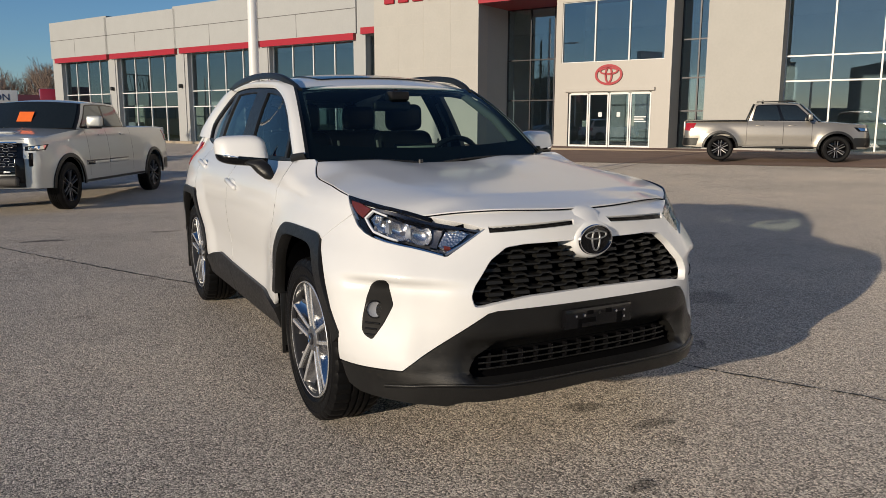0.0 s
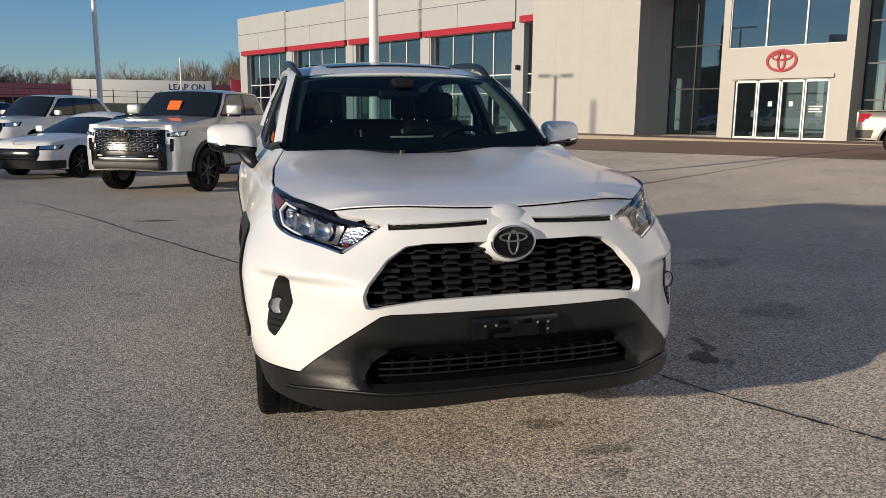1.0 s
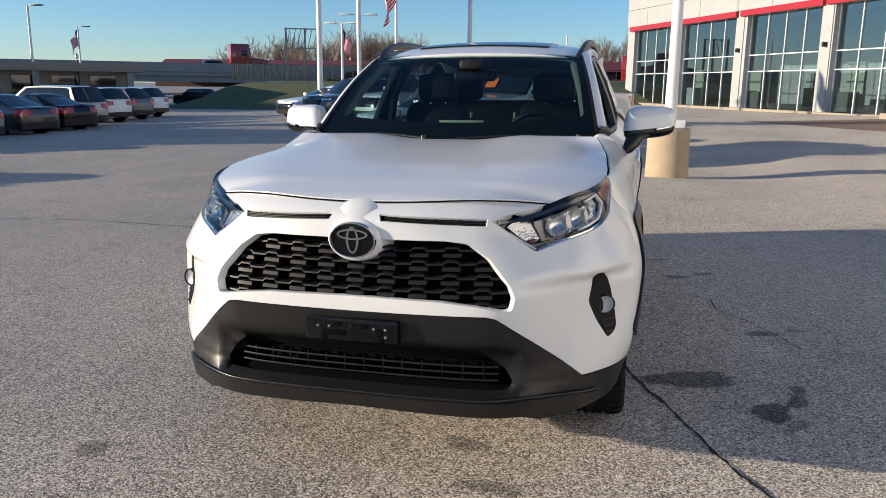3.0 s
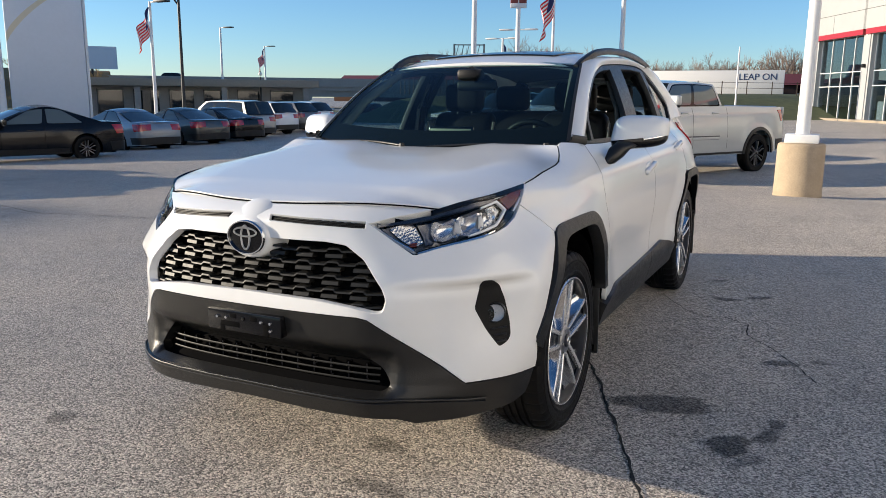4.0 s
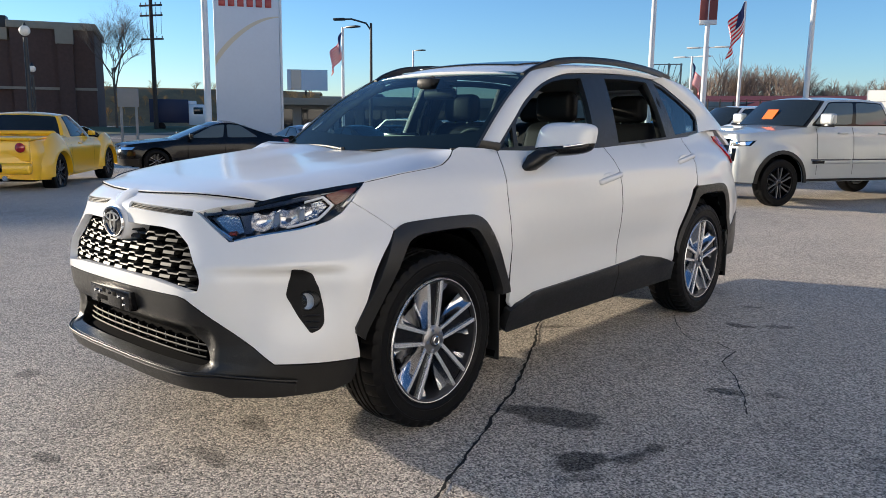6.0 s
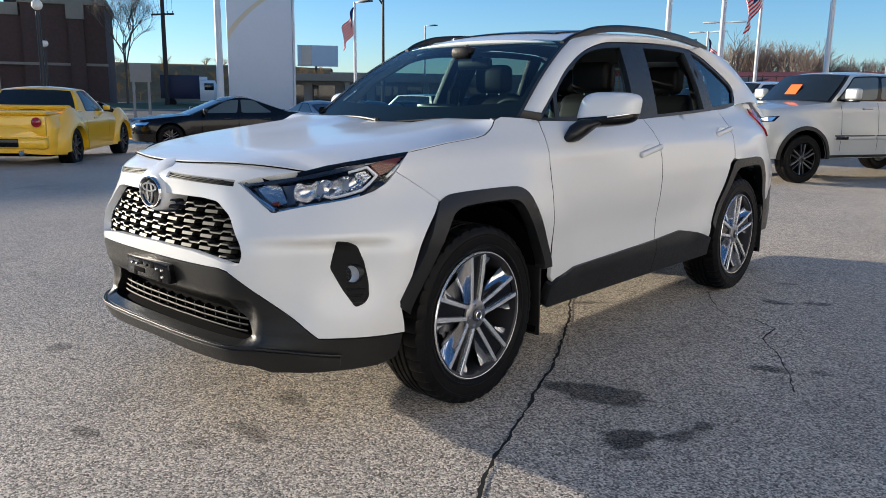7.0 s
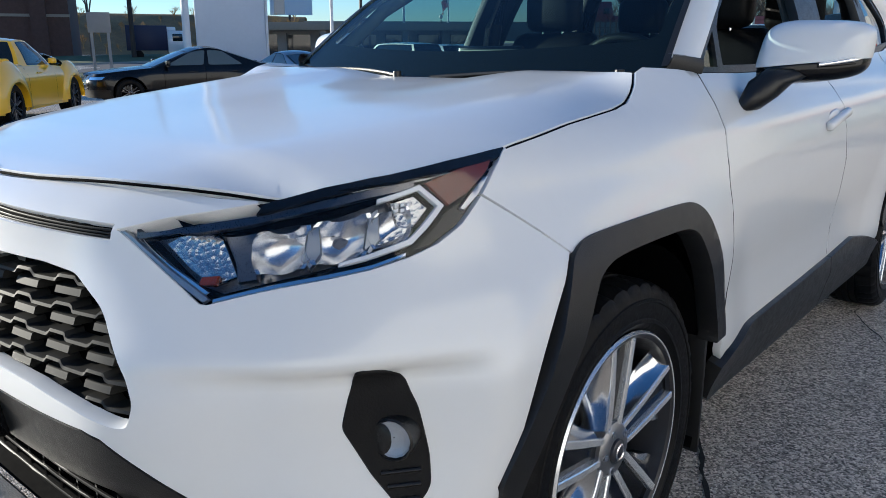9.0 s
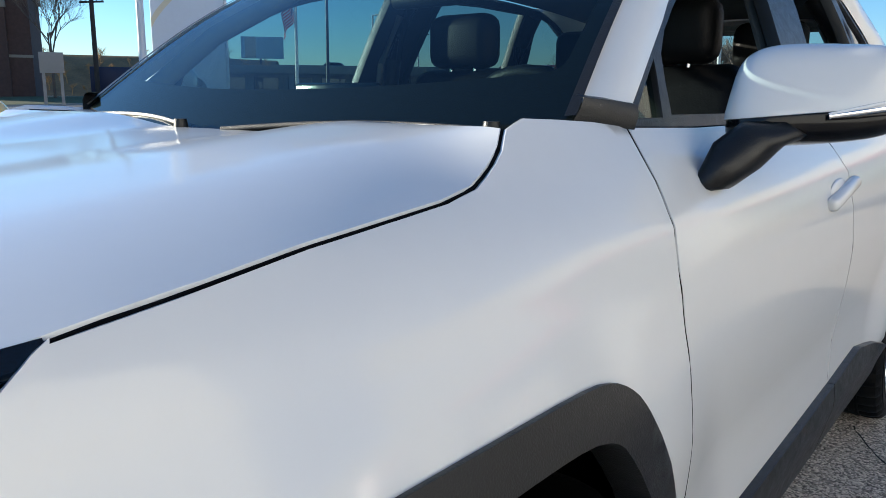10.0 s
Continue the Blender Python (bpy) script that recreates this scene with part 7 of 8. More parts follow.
rs.matrix_basis = pose(-14.7, 39.1, 0, 0, 0, 25)
v, f = tube([(0, 0, -.2), (0, 0, 9)], .13, 10)
put("pole", mesh_of("pole", v, f, STEELW, 50), rs)
part("board", box_bm(-.45, .45, -.12, .12, 6.35, 8.4, .03), REDROOF, rs)
part("board_foot", box_bm(-.45, .45, -.13, .13, 6.35, 6.6, .02), FRAMEW, rs)
# small two-post board, utility pole
bd = tagged(new("post_sign"), "grey blank board on two posts seen from behind", "sign")
bd.matrix_basis = pose(-26.7, 12.5, ground_z(-26.7, 12.5), 0, 0, 62)
for x in (-.28, .28):
    part("post", box_bm(x - .05, x + .05, -.05, .05, -.05, 2.5), CONCRETE, bd)
part("board", box_bm(-.39, .39, -.09, -.05, 1.95, 2.66, .01), CONCRETE, bd)
up = tagged(new("utility_pole"), "dark timber utility pole with three cross arms and wires", "utility pole")
up.matrix_basis = pose(-58.8, 30.9, -.3, 0, 0, 20)
v, f = tube([(0, 0, -.2), (0, 0, 7), (0, 0, 14)], [.20, .17, .13], 10)
put("pole", mesh_of("pole", v, f, WOODPOLE, 50), up)
for z in (10.3, 9.5, 7.6):
    part("cross_arm", box_bm(-1.15, 1.15, -.06, .06, z - .07, z + .07), WOODPOLE, up)
    for x in (-1.05, -.5, .5, 1.05):
        part("insulator", cyl_bm(.04, .05, .18, 8, Matrix.Translation((x, 0, z + .07))), CONCRETE, up)
for k in range(4):
    x = (-1.05, -.5, .5, 1.05)[k]
    v, f = tube([(x, 0, 10.2), (x * .9, .05, 8.6 - .2 * k), (x * .6, .05, 7.9)], .015, 5)
    put("cable", mesh_of("cable", v, f, STEELB, 60), up)


def strip(name, rows, material, label, cat, kind="structure"):
    n = len(rows[0])
    v = [p for r in rows for p in r]
    f = [(i * n + k, i * n + k + 1, (i + 1) * n + k + 1, (i + 1) * n + k) for i in range(len(rows) - 1) for k in range(n - 1)]
    return tagged(put(name, mesh_of(name, v, f, material, 50)), label, cat, kind=kind)


# green bank behind the lot, with a fence on it
crest = spline([(-33, 54), (-30, 54), (-26, 54.5), (-20, 56), (-12, 61), (2, 73), (16, 95)], 50)
rows = []
for k, (x, y) in enumerate(crest):
    q = crest[min(k + 1, 49)]
    o = crest[max(k - 1, 0)]
    d_ = Vector((q[0] - o[0], q[1] - o[1], 0)).normalized()
    n_ = Vector((-d_.y, d_.x, 0))
    r = []
    for t, z in ((-9.5, -.02), (-8, .25), (-5, 1.0), (-2.5, 1.6), (0, 1.85), (6, 2.0), (20, 2.0), (45, 2.3), (46, -.4)):
        e = sstep(k, 0, 9)
        r.append((x + n_.x * t, y + n_.y * t, ground_z(x + n_.x * t, 0) + max(-.02, z) * e + .06 * noise.noise((x * .3, y * .3, t))))
    rows.append(r)
strip("grass_bank", rows, GRASS, "mown green bank behind the car lot", "grass")
fence = tagged(new("fence"), "dark rail fence along the top of the bank", "fence")
for h in (.55, 1.0):
    v, f = tube([(x, y, 1.8 + h) for x, y in crest[6:]], .018, 5)
    put("rail", mesh_of("rail", v, f, WOODPOLE, 60), fence)
for x, y in crest[6:]:
    part("post", box_bm(x - .035, x + .035, y - .035, y + .035, 1.6, 2.9), WOODPOLE, fence)


def shed(name, x, y, z, turn, w, d, h, rise, wall, label):
    s = tagged(new(name), label, "building")
    s.matrix_basis = pose(x, y, z, 0, 0, turn)
    part("wall", box_bm(-w / 2, w / 2, -d / 2, d / 2, -.3, h), wall, s)
    bm = bmesh.new()
    o = .4
    vs = [bm.verts.new(p) for p in ((-w / 2 - o, -d / 2 - o, h), (w / 2 + o, -d / 2 - o, h), (w / 2 + o, 0, h + rise), (-w / 2 - o, 0, h + rise), (-w / 2 - o, d / 2 + o, h), (w / 2 + o, d / 2 + o, h))]
    for q in ((0, 1, 2, 3), (3, 2, 5, 4), (0, 3, 4), (1, 5, 2), (0, 4, 5, 1)):
        bm.faces.new([vs[i] for i in q])
    part("roof", bm, REDROOF, s)
    n = int(w / 4)
    for k in range(n):
        xx = -w / 2 + (k + .5) * w / n
        wn_ = part("window", box_bm(xx - .7, xx + .7, -d / 2 - .05, -d / 2 + .02, .8, 1.9), GLOSSBLACK, s)
        part("sill", box_bm(xx - .8, xx + .8, -d / 2 - .12, -d / 2 - .04, .7, .8), CONCRETE, wn_)
    return s


shed("long_house", -46, 112, 1.0, 12, 52, 11, 1.9, 2.0, BRICK, "long low house with a dark red metal roof")
shed("long_house", 2, 118, .8, -5, 40, 11, 1.9, 2.0, BRICK, "long low house with a dark red metal roof")
shed("barn", -2.5, 96, 1.4, 20, 6.5, 6, 1.7, 1.3, BRICK, "small brick barn with a red roof")
shed("barn", 3.5, 97, 1.4, 5, 8, 6, 1.4, .9, BRICK, "small brick barn with a red roof")

def semi_trailer(m, label, wording=""):
    """A long box trailer; its front end at x = 0, its tail at x = -14."""
    tr = tagged(new("semi_trailer"), label, "trailer")
    tr.matrix_basis = m
    part("box", box_bm(-14, 0, -1.25, 1.25, 1.15, 3.75, .04), FLAGWHITE, tr)
    part("skirt", box_bm(-9.5, -3.5, -1.2, 1.2, .55, 1.1, .02), FLAGWHITE, tr)
    part("tail_frame", box_bm(-14.06, -14.0, -1.26, 1.26, 1.1, 3.8), STEELW, tr)
    part("chassis", box_bm(-13.6, -.6, -.5, .5, .85, 1.15), STEELB, tr)
    for x in (-12.6, -11.3):
        for y in (-1.05, 1.05):
            part("wheel", cyl_bm(.5, .5, .35, 18, Matrix.Translation((x, y, .5)) @ Matrix.Rotation(radians(90), 4, "X")), RUBBER, tr)
    if wording:
        fc = bpy.data.curves.new("lettering", "FONT")
        fc.body, fc.size, fc.extrude, fc.align_x = wording, .95, .01, "CENTER"
        fc.materials.append(mat("dark_blue_lettering", (.02, .03, .09), .6, vary=.05))
        tx = new("lettering", fc)
        tx.parent = tr
        tx.matrix_local = Matrix.Translation((-2.6, -1.265, 2.75)) @ Matrix.Rotation(radians(90), 4, "X")
    return tr


REDTRUCK = paint("dark_red_truck_paint", (.25, .012, .02))


def tractor(m):
    t = tagged(new("truck_tractor"), "dark red sleeper cab tractor before its trailer", "truck")
    t.matrix_basis = m
    bm = box_bm(-1.0, 2.2, -1.2, 1.2, 1.0, 4.0, .15, 2)
    for q in bm.verts:
        if q.co.x > 1 and q.co.z > 2.2:
            q.co.x -= .55
    part("cab", bm, REDTRUCK, t)
    bm = box_bm(1.8, 4.4, -1.0, 1.0, .9, 2.15, .2, 2)
    for q in bm.verts:
        if q.co.x > 3.6:
            q.co.z = .9 + (q.co.z - .9) * .8
    part("bonnet", bm, REDTRUCK, t)
    part("side_window", box_bm(.5, 1.35, -1.215, 1.215, 2.3, 3.1, .05), SCREEN, t)
    part("windscreen", box_bm(-.02, .02, -1.05, 1.05, 0, 1.0, .01), SCREEN, t, m=Matrix.Translation((2.02, 0, 2.15)) @ Matrix.Rotation(radians(-22), 4, "Y"))
    part("chassis", box_bm(-2.6, 4.2, -.45, .45, .6, .95), STEELB, t)
    part("fuel_tank", cyl_bm(.35, .35, 1.6, 16, Matrix.Translation((-.4, -1.0, .75)) @ Matrix.Rotation(radians(90), 4, "Y")), CHROME, t)
    for x in (3.4, -1.2, -2.4):
        for y in (-1.05, 1.05):
            part("wheel", cyl_bm(.5, .5, .35, 18, Matrix.Translation((x, y, .5)) @ Matrix.Rotation(radians(90), 4, "X")), RUBBER, t)
    return t


semi_trailer(pose(-3.3, 87.5, .75, 0, 0, 3), "long white box trailer with dark blue lettering", "LEAP ON")
tractor(pose(-.3, 87.7, .75, 0, 0, 3))
# overhead sign gantry on the far road
gt = tagged(new("sign_gantry"), "grey steel sign gantry seen from behind", "gantry")
gt.matrix_basis = pose(-36, 79, 1.8, 0, 0, 24)
for x in (-1.9, .2, 1.5):
    part("leg", box_bm(x - .1, x + .1, -.1, .1, 0, 5.6), CONCRETE, gt)
for z in (3.4, 5.5):
    part("chord", box_bm(-1.9, 1.5, -.06, .06, z - .06, z + .06), CONCRETE, gt)
for k in range(6):
    x = -1.9 + k * .6
    v, f = tube([(x, 0, 3.4), (x + .5, 0, 5.5)], .04, 5)
    put("brace", mesh_of("brace", v, f, CONCRETE, 60), gt)
for k in range(5):
    part("sign_stiffener", box_bm(-1.8 + k * .42, -1.76 + k * .42, -.12, -.07, 3.5, 5.1), CONCRETE, gt)
# unseen long block added on the sunny side to shade the lot's left
wb_ = tagged(new("wall_west"), "unseen long block added to shade the lot's left", "building", kind="structure")
part("wall", box_bm(-64, -52, -80, -15.4, -.5, 9.5), CONCRETE, wb_)
part("wall", box_bm(-64, -52, -4.4, 1.0, -.5, 9.5), CONCRETE, wb_)
part("wall", box_bm(-64, -54, -15.4, -4.4, -.5, 3.6), CONCRETE, wb_)
# unseen pale wall opposite, added to bounce sunlight onto the SUV's doors
we_ = tagged(new("wall_east"), "unseen pale wall added to bounce sun onto the SUV", "building", kind="structure")
part("wall", box_bm(21, 27, -60, 8.3, -.5, 16.0), mat("pale_bounce_wall", (.78, .77, .75), .85, vary=.06, scale=.6), we_)
# road, verge and kerbs on the left
rd = spline([(-36, -60), (-36, -20), (-37, 5), (-40, 22), (-46, 42), (-56, 70)], 40)
def along(off0, off1, z0, z1, name, material, label, cat):
    rows = []
    for k, (x, y) in enumerate(rd):
        a_, b_ = rd[max(k - 1, 0)], rd[min(k + 1, 39)]
        d_ = Vector((b_[0] - a_[0], b_[1] - a_[1])).normalized()
        n_ = Vector((-d_.y, d_.x))
        rows.append([(x + n_.x * o, y + n_.y * o, ground_z(x, y) + z) for o, z in ((off0, z0), ((off0 + off1) / 2, (z0 + z1) / 2 + .01), (off1, z1))])
    return strip(name, rows, material, label, cat)
along(-9.0, -3.2, .10, .12, "verge", GRASS, "mown grass verge by the road", "grass")
along(-9.25, -9.0, -.02, .13, "kerb", KERB, "pale kerb between car lot and verge", "kerb")
along(-3.2, -3.0, .13, -.05, "kerb", KERB, "pale kerb between verge and road", "kerb")
along(-3.0, 8.5, .02, .02, "road", ROADMAT, "dark asphalt road beside the lot", "road")
along(8.5, 8.8, .0, .13, "kerb", KERB, "pale kerb on the far side of the road", "kerb")
along(8.8, 22, .12, .3, "verge", GRASS, "mown grass verge by the road", "grass")

# brown bank and overpass
bank = spline([(-140, 30), (-110, 42), (-96, 62), (-92, 76)], 24)
rows = []
for k, (x, y) in enumerate(bank):
    r = []
    for t, z in ((-16, -.3), (-12, .8), (-7, 2.8), (-3, 4.4), (0, 4.6), (12, 4.7), (13, -.5)):
        r.append((x - t * .75, y + t * .65, z + .35 * noise.noise((x * .2, y * .2, t * .3))) if t < 0 else (x - t * .75, y + t * .65, z))
    rows.append(r)
strip("brown_bank", [[(p[0] + 4, p[1] - 3, p[2]) for p in r] for r in rows], DRYGRASS, "dry brown bank beside the overpass", "bank")
br_a, br_b = Vector((-100, 63, 0)), Vector((-38, 116, 0))
bdir = (br_b - br_a).normalized()
br = tagged(new("overpass"), "long grey concrete road bridge on round piers", "bridge")
br.matrix_basis = Matrix.Translation(br_a) @ Matrix.Rotation(math.atan2(bdir.y, bdir.x), 4, "Z")
Lb = (br_b - br_a).length
part("deck", box_bm(-20, Lb + 30, -4, 8, 2.2, 2.75), CONCRETE, br)
part("parapet", box_bm(-20, Lb + 30, -4.2, -3.9, 2.75, 3.95), CONCRETE, br)
part("parapet", box_bm(-20, Lb + 30, 7.9, 8.2, 2.75, 3.95), CONCRETE, br)
for k in range(5):
    part("girder", box_bm(-20, Lb + 30, -3.6 + k * 2.6, -3.1 + k * 2.6, 1.35, 2.2), CONCRETE, br)
for x in (6, 24, 42, 60, 78):
    for y in (-2.5, 2, 6.5):
        part("pier", cyl_bm(.7, .7, 3.2, 16, Matrix.Translation((x, y, -1.8))), CONCRETE, br)
    part("pier_cap", box_bm(x - .9, x + .9, -3.8, 7.8, .9, 1.4), CONCRETE, br)
for off, mm in ((26, BLACKP), (56, GREYP), (-6, GREENP)):
    c_ = vehicle("suv", mm, **SUV)
    p_ = br_a + bdir * off + Vector((-bdir.y, bdir.x, 0)) * -2
    c_.matrix_basis = Matrix.Translation((p_.x, p_.y, 2.75)) @ Matrix.Rotation(math.atan2(bdir.y, bdir.x) + math.pi / 2, 4, "Z")
    tagged(c_, "dark SUV driving over the bridge", "car", "cars on the bridge")
bm_ = Matrix.Translation(br_a) @ Matrix.Rotation(math.atan2(bdir.y, bdir.x), 4, "Z")
tractor(bm_ @ Matrix.Translation((57.4, -1.2, 2.75)))
# low shop under the bridge line
lo = tagged(new("shop_building"), "long low tan shop with a flat overhanging roof", "building")
lo.matrix_basis = pose(-46, 36, -.3, 0, 0, 45)
part("wall", box_bm(-2.6, 15, 0, 9, -.2, 2.3), CONCRETE, lo)
part("roof", box_bm(-3.6, 16, -1.6, 9.5, 2.3, 2.85, .03), mat("tan_roof_edge", (.30, .26, .20), .8, vary=.1), lo)
for k in range(7):
    x = -2.2 + k * 2.45
    w_ = part("window", box_bm(x, x + 1.7, -.06, .04, .3, 2.0), SCREEN, lo)
    part("frame", box_bm(x - .06, x, -.1, .04, .2, 2.1), DARKFRAME, w_)
for k in range(4):
    part("column", box_bm(-3.2 + k * 6, -2.8 + k * 6, -1.4, -1.0, -.2, 2.3), CONCRETE, lo)
bb = tagged(new("billboard"), "pale billboard on the far side of the bridge", "billboard")
bb.matrix_basis = pose(-83, 66.2, 3.2, 0, 0, 50)
part("board", box_bm(-2.5, 3.0, -.1, .1, 1.4, 4.2), SIGNWHITE, bb)
part("picture", box_bm(-2.0, -.6, -.13, -.1, 1.5, 4.1), BLUEGREY, bb)
part("leg", box_bm(-.15, .15, -.1, .1, -3, 1.4), STEELB, bb)
# brick building
bk = tagged(new("brick_building"), "dark brown brick building with white parapets", "building")
bk.matrix_basis = pose(-66.1, 29.05, -.3, 0, 0, 62)
part("wall", box_bm(-16, -3.6, 0, 14, -.2, 7.5), BRICK, bk)
part("wall", box_bm(-6.2, .3, -.4, 12, -.2, 8.5), BRICK, bk)
part("parapet", box_bm(-6.4, .5, -.6, 12.2, 8.5, 9.1, .03), KERB, bk)
part("parapet", box_bm(-16.2, -6.4, -.2, 14.2, 7.5, 8.5, .03), KERB, bk)
part("string_course", box_bm(-16.1, .35, -.5, .0, 3.4, 3.62), KERB, bk)
part("pier", box_bm(-2.6, -1.4, -.8, -.4, -.2, 8.0), BRICK, bk)
part("pier_cap", box_bm(-2.7, -1.3, -.9, -.4, 7.3, 8.7), KERB, bk)
part("roof_unit", box_bm(-7.6, -6.6, 1.0, 2.4, 8.5, 9.6, .04), STEELB, bk)
for k in range(3):
    w_ = part("window", box_bm(-15 + k * 2.6, -13.4 + k * 2.6, -.05, .05, .8, 2.6), SCREEN, bk)
    part("sill", box_bm(-15.1 + k * 2.6, -13.3 + k * 2.6, -.12, .0, .65, .8), KERB, bk)
# box van across the road
bv = tagged(new("box_van"), "white van cab with a dark blue box body", "van")
bv.matrix_basis = pose(-59.4, 34.5, -.26, 0, 0, 152)
part("box_body", box_bm(-1.05, 1.05, .2, 3.4, .7, 2.7, .03), mat("dark_blue_panel", (.012, .016, .05), .5, vary=.06), bv)
bm = box_bm(-1.0, 1.0, -1.9, .2, .5, 2.3, .08, 2)
for q in bm.verts:
    if q.co.z > 1.5 and q.co.y < -.4:
        q.co.y += .75
part("cab", bm, WHITEP, bv)
part("wind_deflector", box_bm(-.9, .9, -.5, .3, 2.2, 2.6, .08), WHITEP, bv)
part("side_window", box_bm(-1.02, 1.02, -1.0, -.2, 1.45, 2.05, .03), SCREEN, bv)
bm = box_bm(-.85, .85, -.02, .02, 0, .75)
part("windscreen", bm, SCREEN, bv, m=Matrix.Translation((0, -1.62, 1.42)) @ Matrix.Rotation(radians(-38), 4, "X"))
for x in (-1.0, .75):
    for y in (-1.2, 2.5):
        part("wheel", cyl_bm(.36, .36, .25, 16, Matrix.Translation((x, y, .36)) @ Matrix.Rotation(radians(90), 4, "Y")), RUBBER, bv)


# ---- cracks, joints and stains of the paving ----
CRACK = mat("black_crack_filler", (.012, .012, .012), .8, vary=.2)


def crack(pts, width, seed, label="dark jagged crack in the paving"):
    rng_ = random.Random(seed)
    line = []
    for (x0, y0), (x1, y1) in zip(pts, pts[1:]):
        n = max(2, int(math.hypot(x1 - x0, y1 - y0) / .035))
        for k in range(n):
            line.append((x0 + (x1 - x0) * k / n, y0 + (y1 - y0) * k / n))
    line.append(pts[-1])
    v, f = [], []
    jx = 0.0
    for k, (x, y) in enumerate(line):
        a_, b_ = line[max(k - 1, 0)], line[min(k + 1, len(line) - 1)]
        d_ = Vector((b_[0] - a_[0], b_[1] - a_[1])).normalized()
        jx = jx * .8 + rng_.uniform(-1, 1) * .008
        w = width * rng_.uniform(.25, 1.0)
        for sgn in (-1, 1):
            px, py = x - d_.y * (jx + sgn * w), y + d_.x * (jx + sgn * w)
            v.append((px, py, ground_z(px, py) + .004))
    f = [(2 * k, 2 * k + 1, 2 * k + 3, 2 * k + 2) for k in range(len(line) - 1)]
    return tagged(put("crack", mesh_of("crack", v, f, CRACK, 60)), label, "crack", kind="structure")


crack([(.05, 2.1), (.21, 1.78), (.36, 1.52), (.52, 1.23), (.67, .97), (.80, .70), (.95, .36), (1.06, .13), (1.13, -.03), (1.21, -.20), (1.27, -.36), (1.37, -.55), (1.47, -.74), (1.6, -1.0), (2.0, -1.9)], .010, 1)
crack([(.80, 2.5), (.87, 2.35), (1.0, 2.15), (1.13, 2.02), (1.27, 2.05), (1.41, 1.95), (1.43, 1.72), (1.56, 1.53), (1.63, 1.42), (1.82, 1.05)], .0045, 2)
crack([(-9.5, 20.5), (-7.1, 15.32), (-4.87, 10.71), (-4.2, 9.4), (-2.9, 7.2), (-1.9, 5.3), (-1.05, 3.76), (-.8, 3.3)], .014, 3)
crack([(-9.0, 3.5), (-6.5, 2.9), (-4.5, 3.3), (-3.2, 3.35)], .010, 4)
crack([(5.5, 9.0), (6.6, 9.7), (10.3, 12.11), (14.05, 14.38)], .03, 5, "dark joint line in the paving")


def stain(x, y, rx, ry, seed, dark, turn=0.0):
    rng_ = random.Random(seed)
    m_ = stain_mat(dark)
    n = 40
    v = [(x, y, ground_z(x, y) + .005)]
    ph = [rng_.uniform(0, 6.28) for _ in range(4)]
    c_, s_ = math.cos(radians(turn)), math.sin(radians(turn))
    for inner in (.70, 1.0):
        for k in range(n):
            a_ = 2 * math.pi * k / n
            r_ = inner * (1 + .16 * math.sin(2 * a_ + ph[0]) + .12 * math.sin(3 * a_ + ph[1]) + .08 * math.sin(7 * a_ + ph[2]))
            px, py = rx * r_ * math.cos(a_), ry * r_ * math.sin(a_)
            v.append((x + px * c_ - py * s_, y + px * s_ + py * c_, ground_z(x, y) + .005))
    f = [(0, k + 1, (k + 1) % n + 1) for k in range(n)]
    f += [(k + 1, k + 1 + n, (k + 1) % n + 1 + n, (k + 1) % n + 1) for k in range(n)]
    me = mesh_of("stain", v, f, m_, 60)
    at = me.attributes.new("edge", "FLOAT", "POINT")
    for i, dd in enumerate(at.data):
        dd.value = 1.0 if i <= n else 0.0
    return tagged(put("stain", me), "dark oil stain on the paving", "stain", kind="structure")


def stain_mat(dark):
    nm = "oil_stain_%d" % int(dark * 100)
    if nm in bpy.data.materials:
        return bpy.data.materials[nm]
    m_ = bpy.data.materials.new(nm)
    m_.use_nodes = True
    nt = m_.node_tree
    b = nt.nodes["Principled BSDF"]
    b.inputs["Base Color"].default_value, b.inputs["Roughness"].default_value = (.03, .028, .027, 1), .7
    at = nt.nodes.new("ShaderNodeAttribute")
    at.attribute_name = "edge"
    nz = nt.nodes.new("ShaderNodeTexNoise")
    nz.inputs["Scale"].default_value, nz.inputs["Detail"].default_value = 22, 6
    mm = nt.nodes.new("ShaderNodeMath")
    mm.operation = "MULTIPLY"
    nt.links.new(at.outputs["Fac"], mm.inputs[0]), nt.links.new(nz.outputs[0], mm.inputs[1])
    mr = nt.nodes.new("ShaderNodeMapRange")
    mr.inputs[1].default_value, mr.inputs[2].default_value, mr.inputs[3].default_value, mr.inputs[4].default_value = .14, .46, 0, min(.9, dark)
    nt.links.new(mm.outputs[0], mr.inputs[0])
    nt.links.new(mr.outputs[0], b.inputs["Alpha"])
    return m_


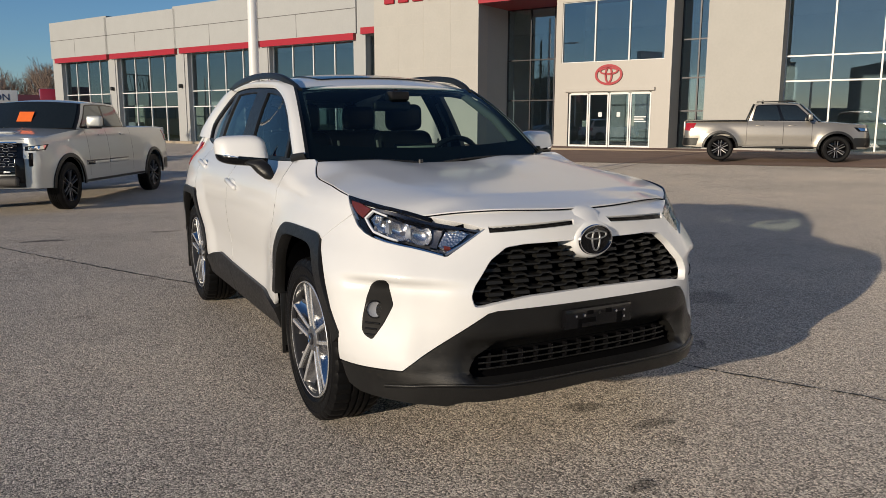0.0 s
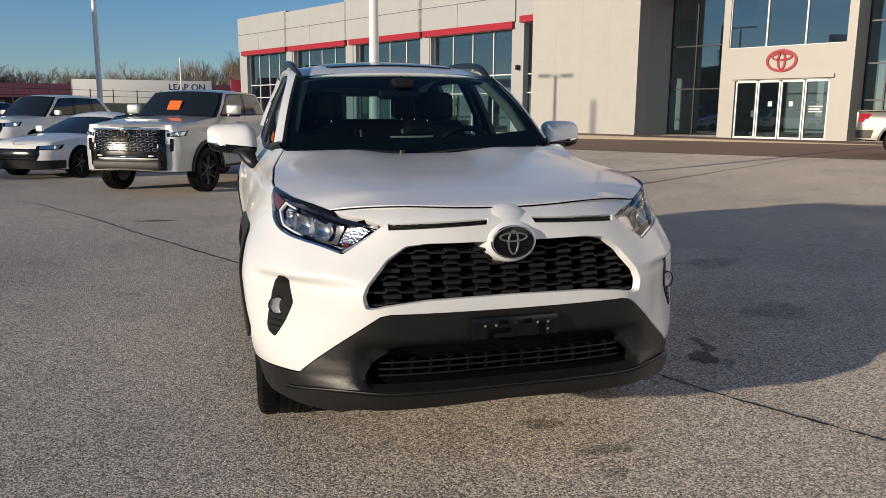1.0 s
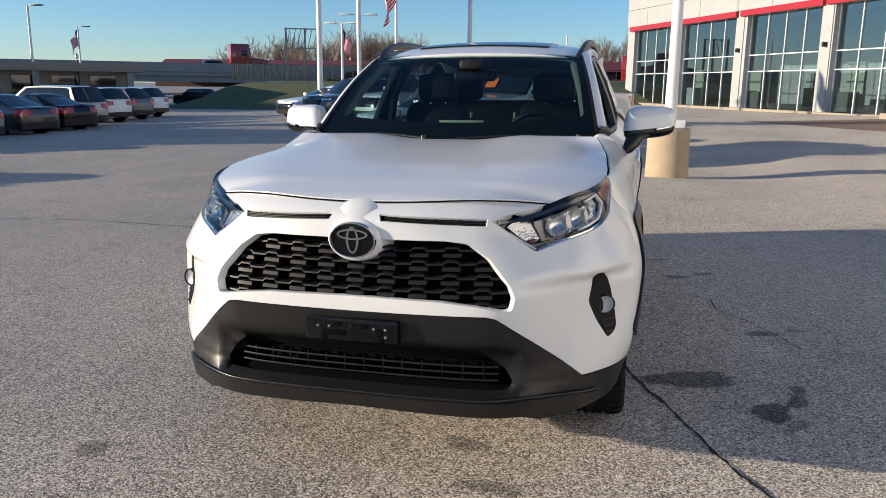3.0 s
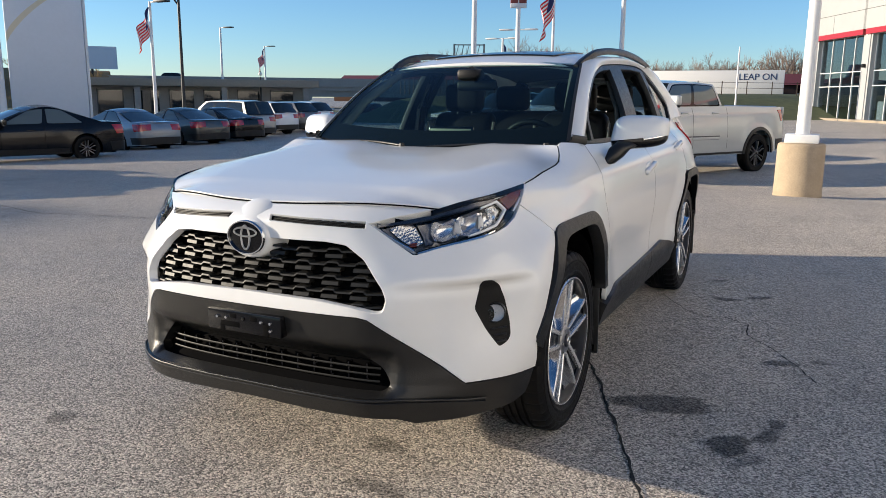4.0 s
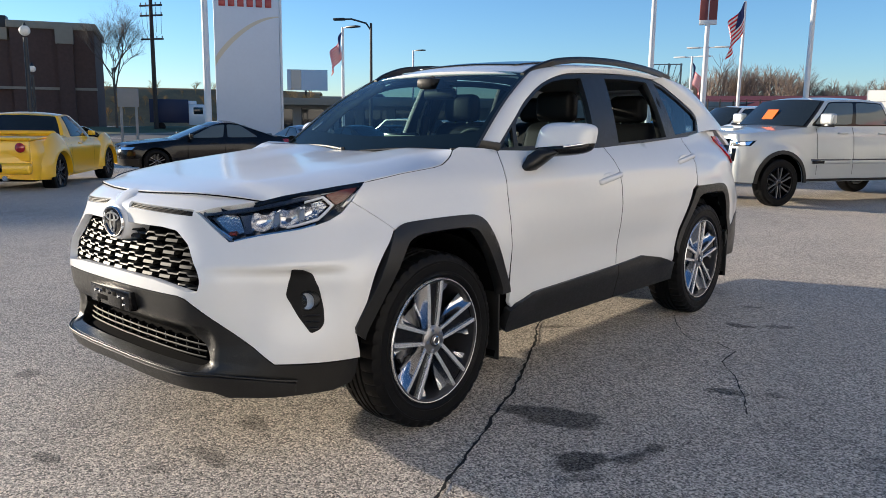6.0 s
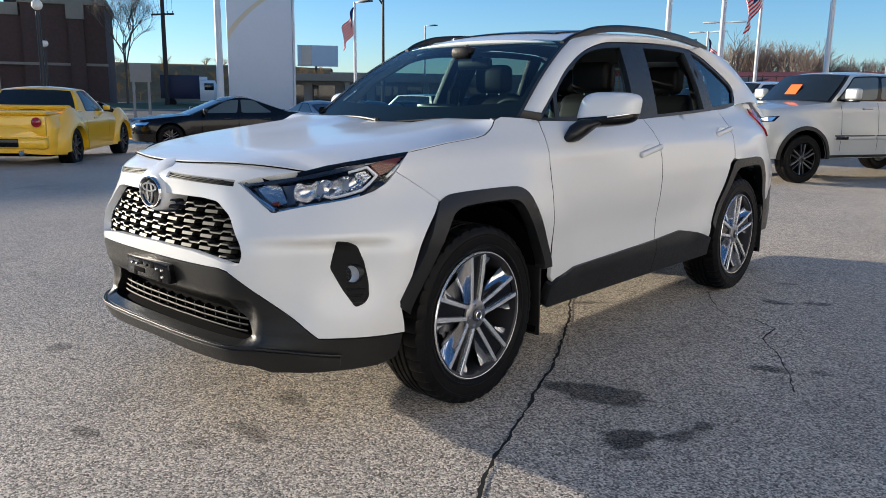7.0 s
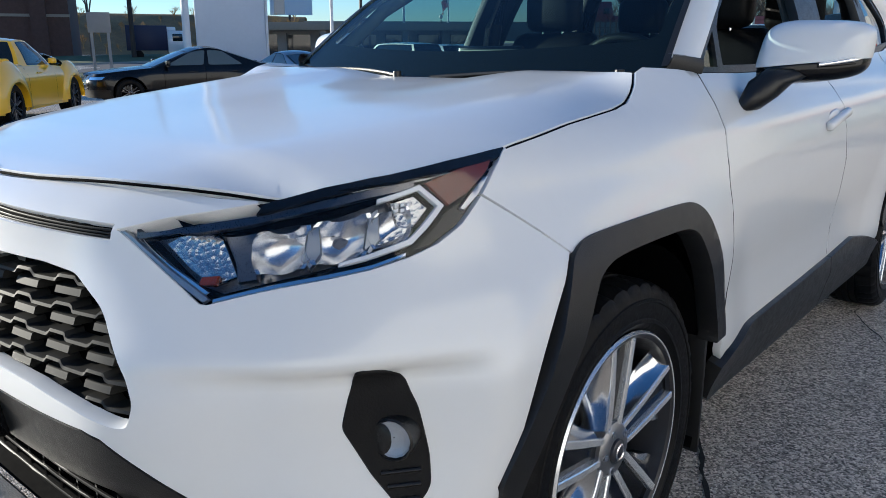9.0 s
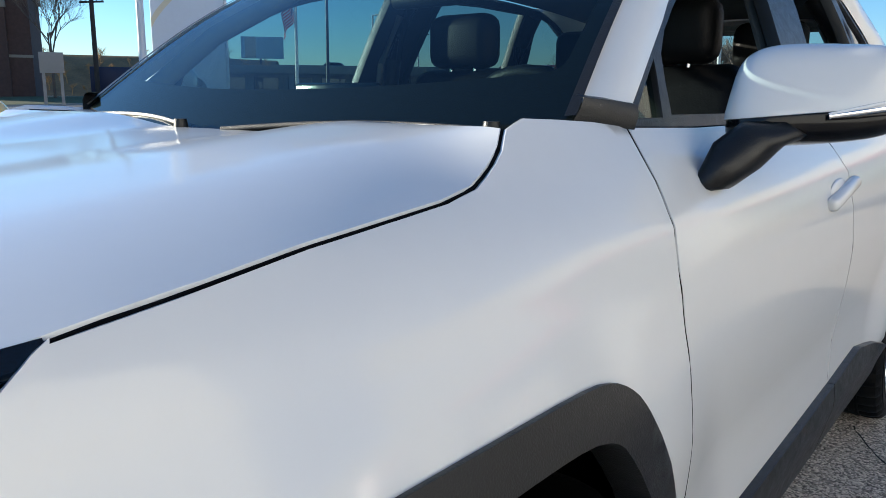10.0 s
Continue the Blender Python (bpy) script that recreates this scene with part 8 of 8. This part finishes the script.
for k, (x, y, rx, ry, dk, tu) in enumerate(((.30, -.52, .11, .07, .3, 0), (.45, -.82, .13, .06, .32, 0), (.40, -1.02, .06, .05, .26, 0), (1.20, .43, .30, .115, .50, 25), (1.52, .12, .13, .095, .62, 45), (1.65, .27, .09, .055, .5, 60), (1.68, .42, .06, .045, .5, 60), (1.60, .0, .10, .04, .3, 45),
                                                 (1.23, 2.53, .12, .05, .42, 20), (1.43, 2.68, .10, .05, .42, 30), (1.64, 1.27, .11, .06, .42, 25), (1.83, 1.38, .07, .035, .4, 25), (1.12, 3.10, .09, .03, .4, 20), (.38, 1.68, .13, .035, .4, 50), (-1.9, 6.4, .28, .09, .5, 0), (-.6, 6.6, .20, .08, .4, 0), (-.55, 1.2, .12, .07, .4, 0), (.0, -1.25, .08, .05, .4, 0), (-1.1, -.9, .09, .06, .35, 0), (2.6, .9, .35, .2, .2, 30), (3.2, 2.5, .4, .2, .2, 20))):
    stain(x, y, rx, ry, 50 + k, dk, tu)


# ---- trees ----
def bare_tree(seed, h, spread, depth=5, segs=5, stout=.022):
    rng = random.Random(seed)
    v, f = [], []
    def grow(p, d, l, r, k):
        q = p + d * l
        o = len(v)
        side_ = d.cross(Vector((0, 0, 1)) if abs(d.z) < .9 else Vector((1, 0, 0))).normalized()
        up_ = side_.cross(d)
        n = segs if k > 2 else 3
        for c, rr in ((p, r), (q, r * .68)):
            for i in range(n):
                a_ = 2 * math.pi * i / n
                v.append(c + (side_ * math.cos(a_) + up_ * math.sin(a_)) * rr)
        for i in range(n):
            f.append((o + i, o + (i + 1) % n, o + n + (i + 1) % n, o + n + i))
        if k == 0:
            return
        for _ in range(3 if k > 1 else 2):
            nd = (d + Vector((rng.uniform(-1, 1), rng.uniform(-1, 1), rng.uniform(-.25, .7))) * spread).normalized()
            grow(p.lerp(q, rng.uniform(.6, 1)), nd, l * rng.uniform(.6, .85), r * .6, k - 1)
    grow(Vector((0, 0, -.1)), Vector((0, 0, 1)), h * .30, h * stout, depth)
    return v, f


tree = tagged(new("tree"), "bare leafless tree with a wide crown", "tree")
tree.matrix_basis = pose(-60.3, 28.2, -.2)
v, f = bare_tree(14, 11.0, .62, 8, 5, .011)
put("trunk", mesh_of("trunk", v[:10], f[:5], BARK, 60), tree)
put("crown", mesh_of("crown", v[10:], [tuple(i - 10 for i in q) for q in f[5:]], BARK, 60), tree)
rng = random.Random(8)
lv, lf = [], []
protos = [bare_tree(20 + k, 1.0, .60, 5, 3) for k in range(6)]
for k in range(430):
    u = rng.random()
    x, y = -86 + 226 * u + rng.uniform(-4, 4), 165 + rng.uniform(-12, 25)
    h = rng.uniform(8.0, 14.0) * (1.0 + .25 * math.sin(u * 19))
    pv, pf = protos[rng.randrange(6)]
    o, ca, sa = len(lv), math.cos(rng.random() * 6.28), math.sin(rng.random() * 6.28)
    thick = 1.8
    for q in pv:
        lv.append((x + (q[0] * ca - q[1] * sa) * h, y + (q[0] * sa + q[1] * ca) * h, 1.2 + q[2] * h))
    lf += [tuple(o + i for i in q) for q in pf]
tagged(put("far_trees", mesh_of("far_trees", lv, lf, TWIG, 60)), "line of bare brown trees in the distance", "trees", kind="stuff")
bv_, bf_ = [], []
for k in range(170):
    p_ = bank[rng.randrange(2, 23)]
    t_ = rng.uniform(-15, -1)
    x, y = p_[0] + 4 - t_ * .75 + rng.uniform(-3, 3), p_[1] - 3 + t_ * .65 + rng.uniform(-2, 2)
    zb = interp(t_, [-16, -12, -7, -3, 0], [-.3, .8, 2.8, 4.4, 4.6])
    h = rng.uniform(1.2, 2.6)
    pv, pf = protos[rng.randrange(6)]
    o, ca, sa = len(bv_), math.cos(k), math.sin(k)
    for q in pv:
        bv_.append((x + (q[0] * ca - q[1] * sa) * h * 1.5, y + (q[0] * sa + q[1] * ca) * h * 1.5, zb - .2 + q[2] * h))
    bf_ += [tuple(o + i for i in q) for q in pf]
tagged(put("bank_brush", mesh_of("bank_brush", bv_, bf_, mat("golden_brown_brush", (.36, .22, .08), .95, vary=.3, scale=1.5), 60)), "golden brown brush on the dry bank", "brush", kind="stuff")
# low brush and hill behind them
rows = []
for k in range(60):
    u = k / 59
    x = -100 + 330 * u
    y0 = 205
    hh = 5.5 + 1.8 * math.sin(u * 31) + 1.1 * math.sin(u * 77 + 2)
    rows.append([(x, y0 - 14, .5), (x, y0 - 6, hh * .7), (x + 1, y0, hh), (x, y0 + 30, hh + 1), (x, y0 + 60, 0)])
strip("far_brush", rows, TWIG, "low brown brush below the distant trees", "brush")
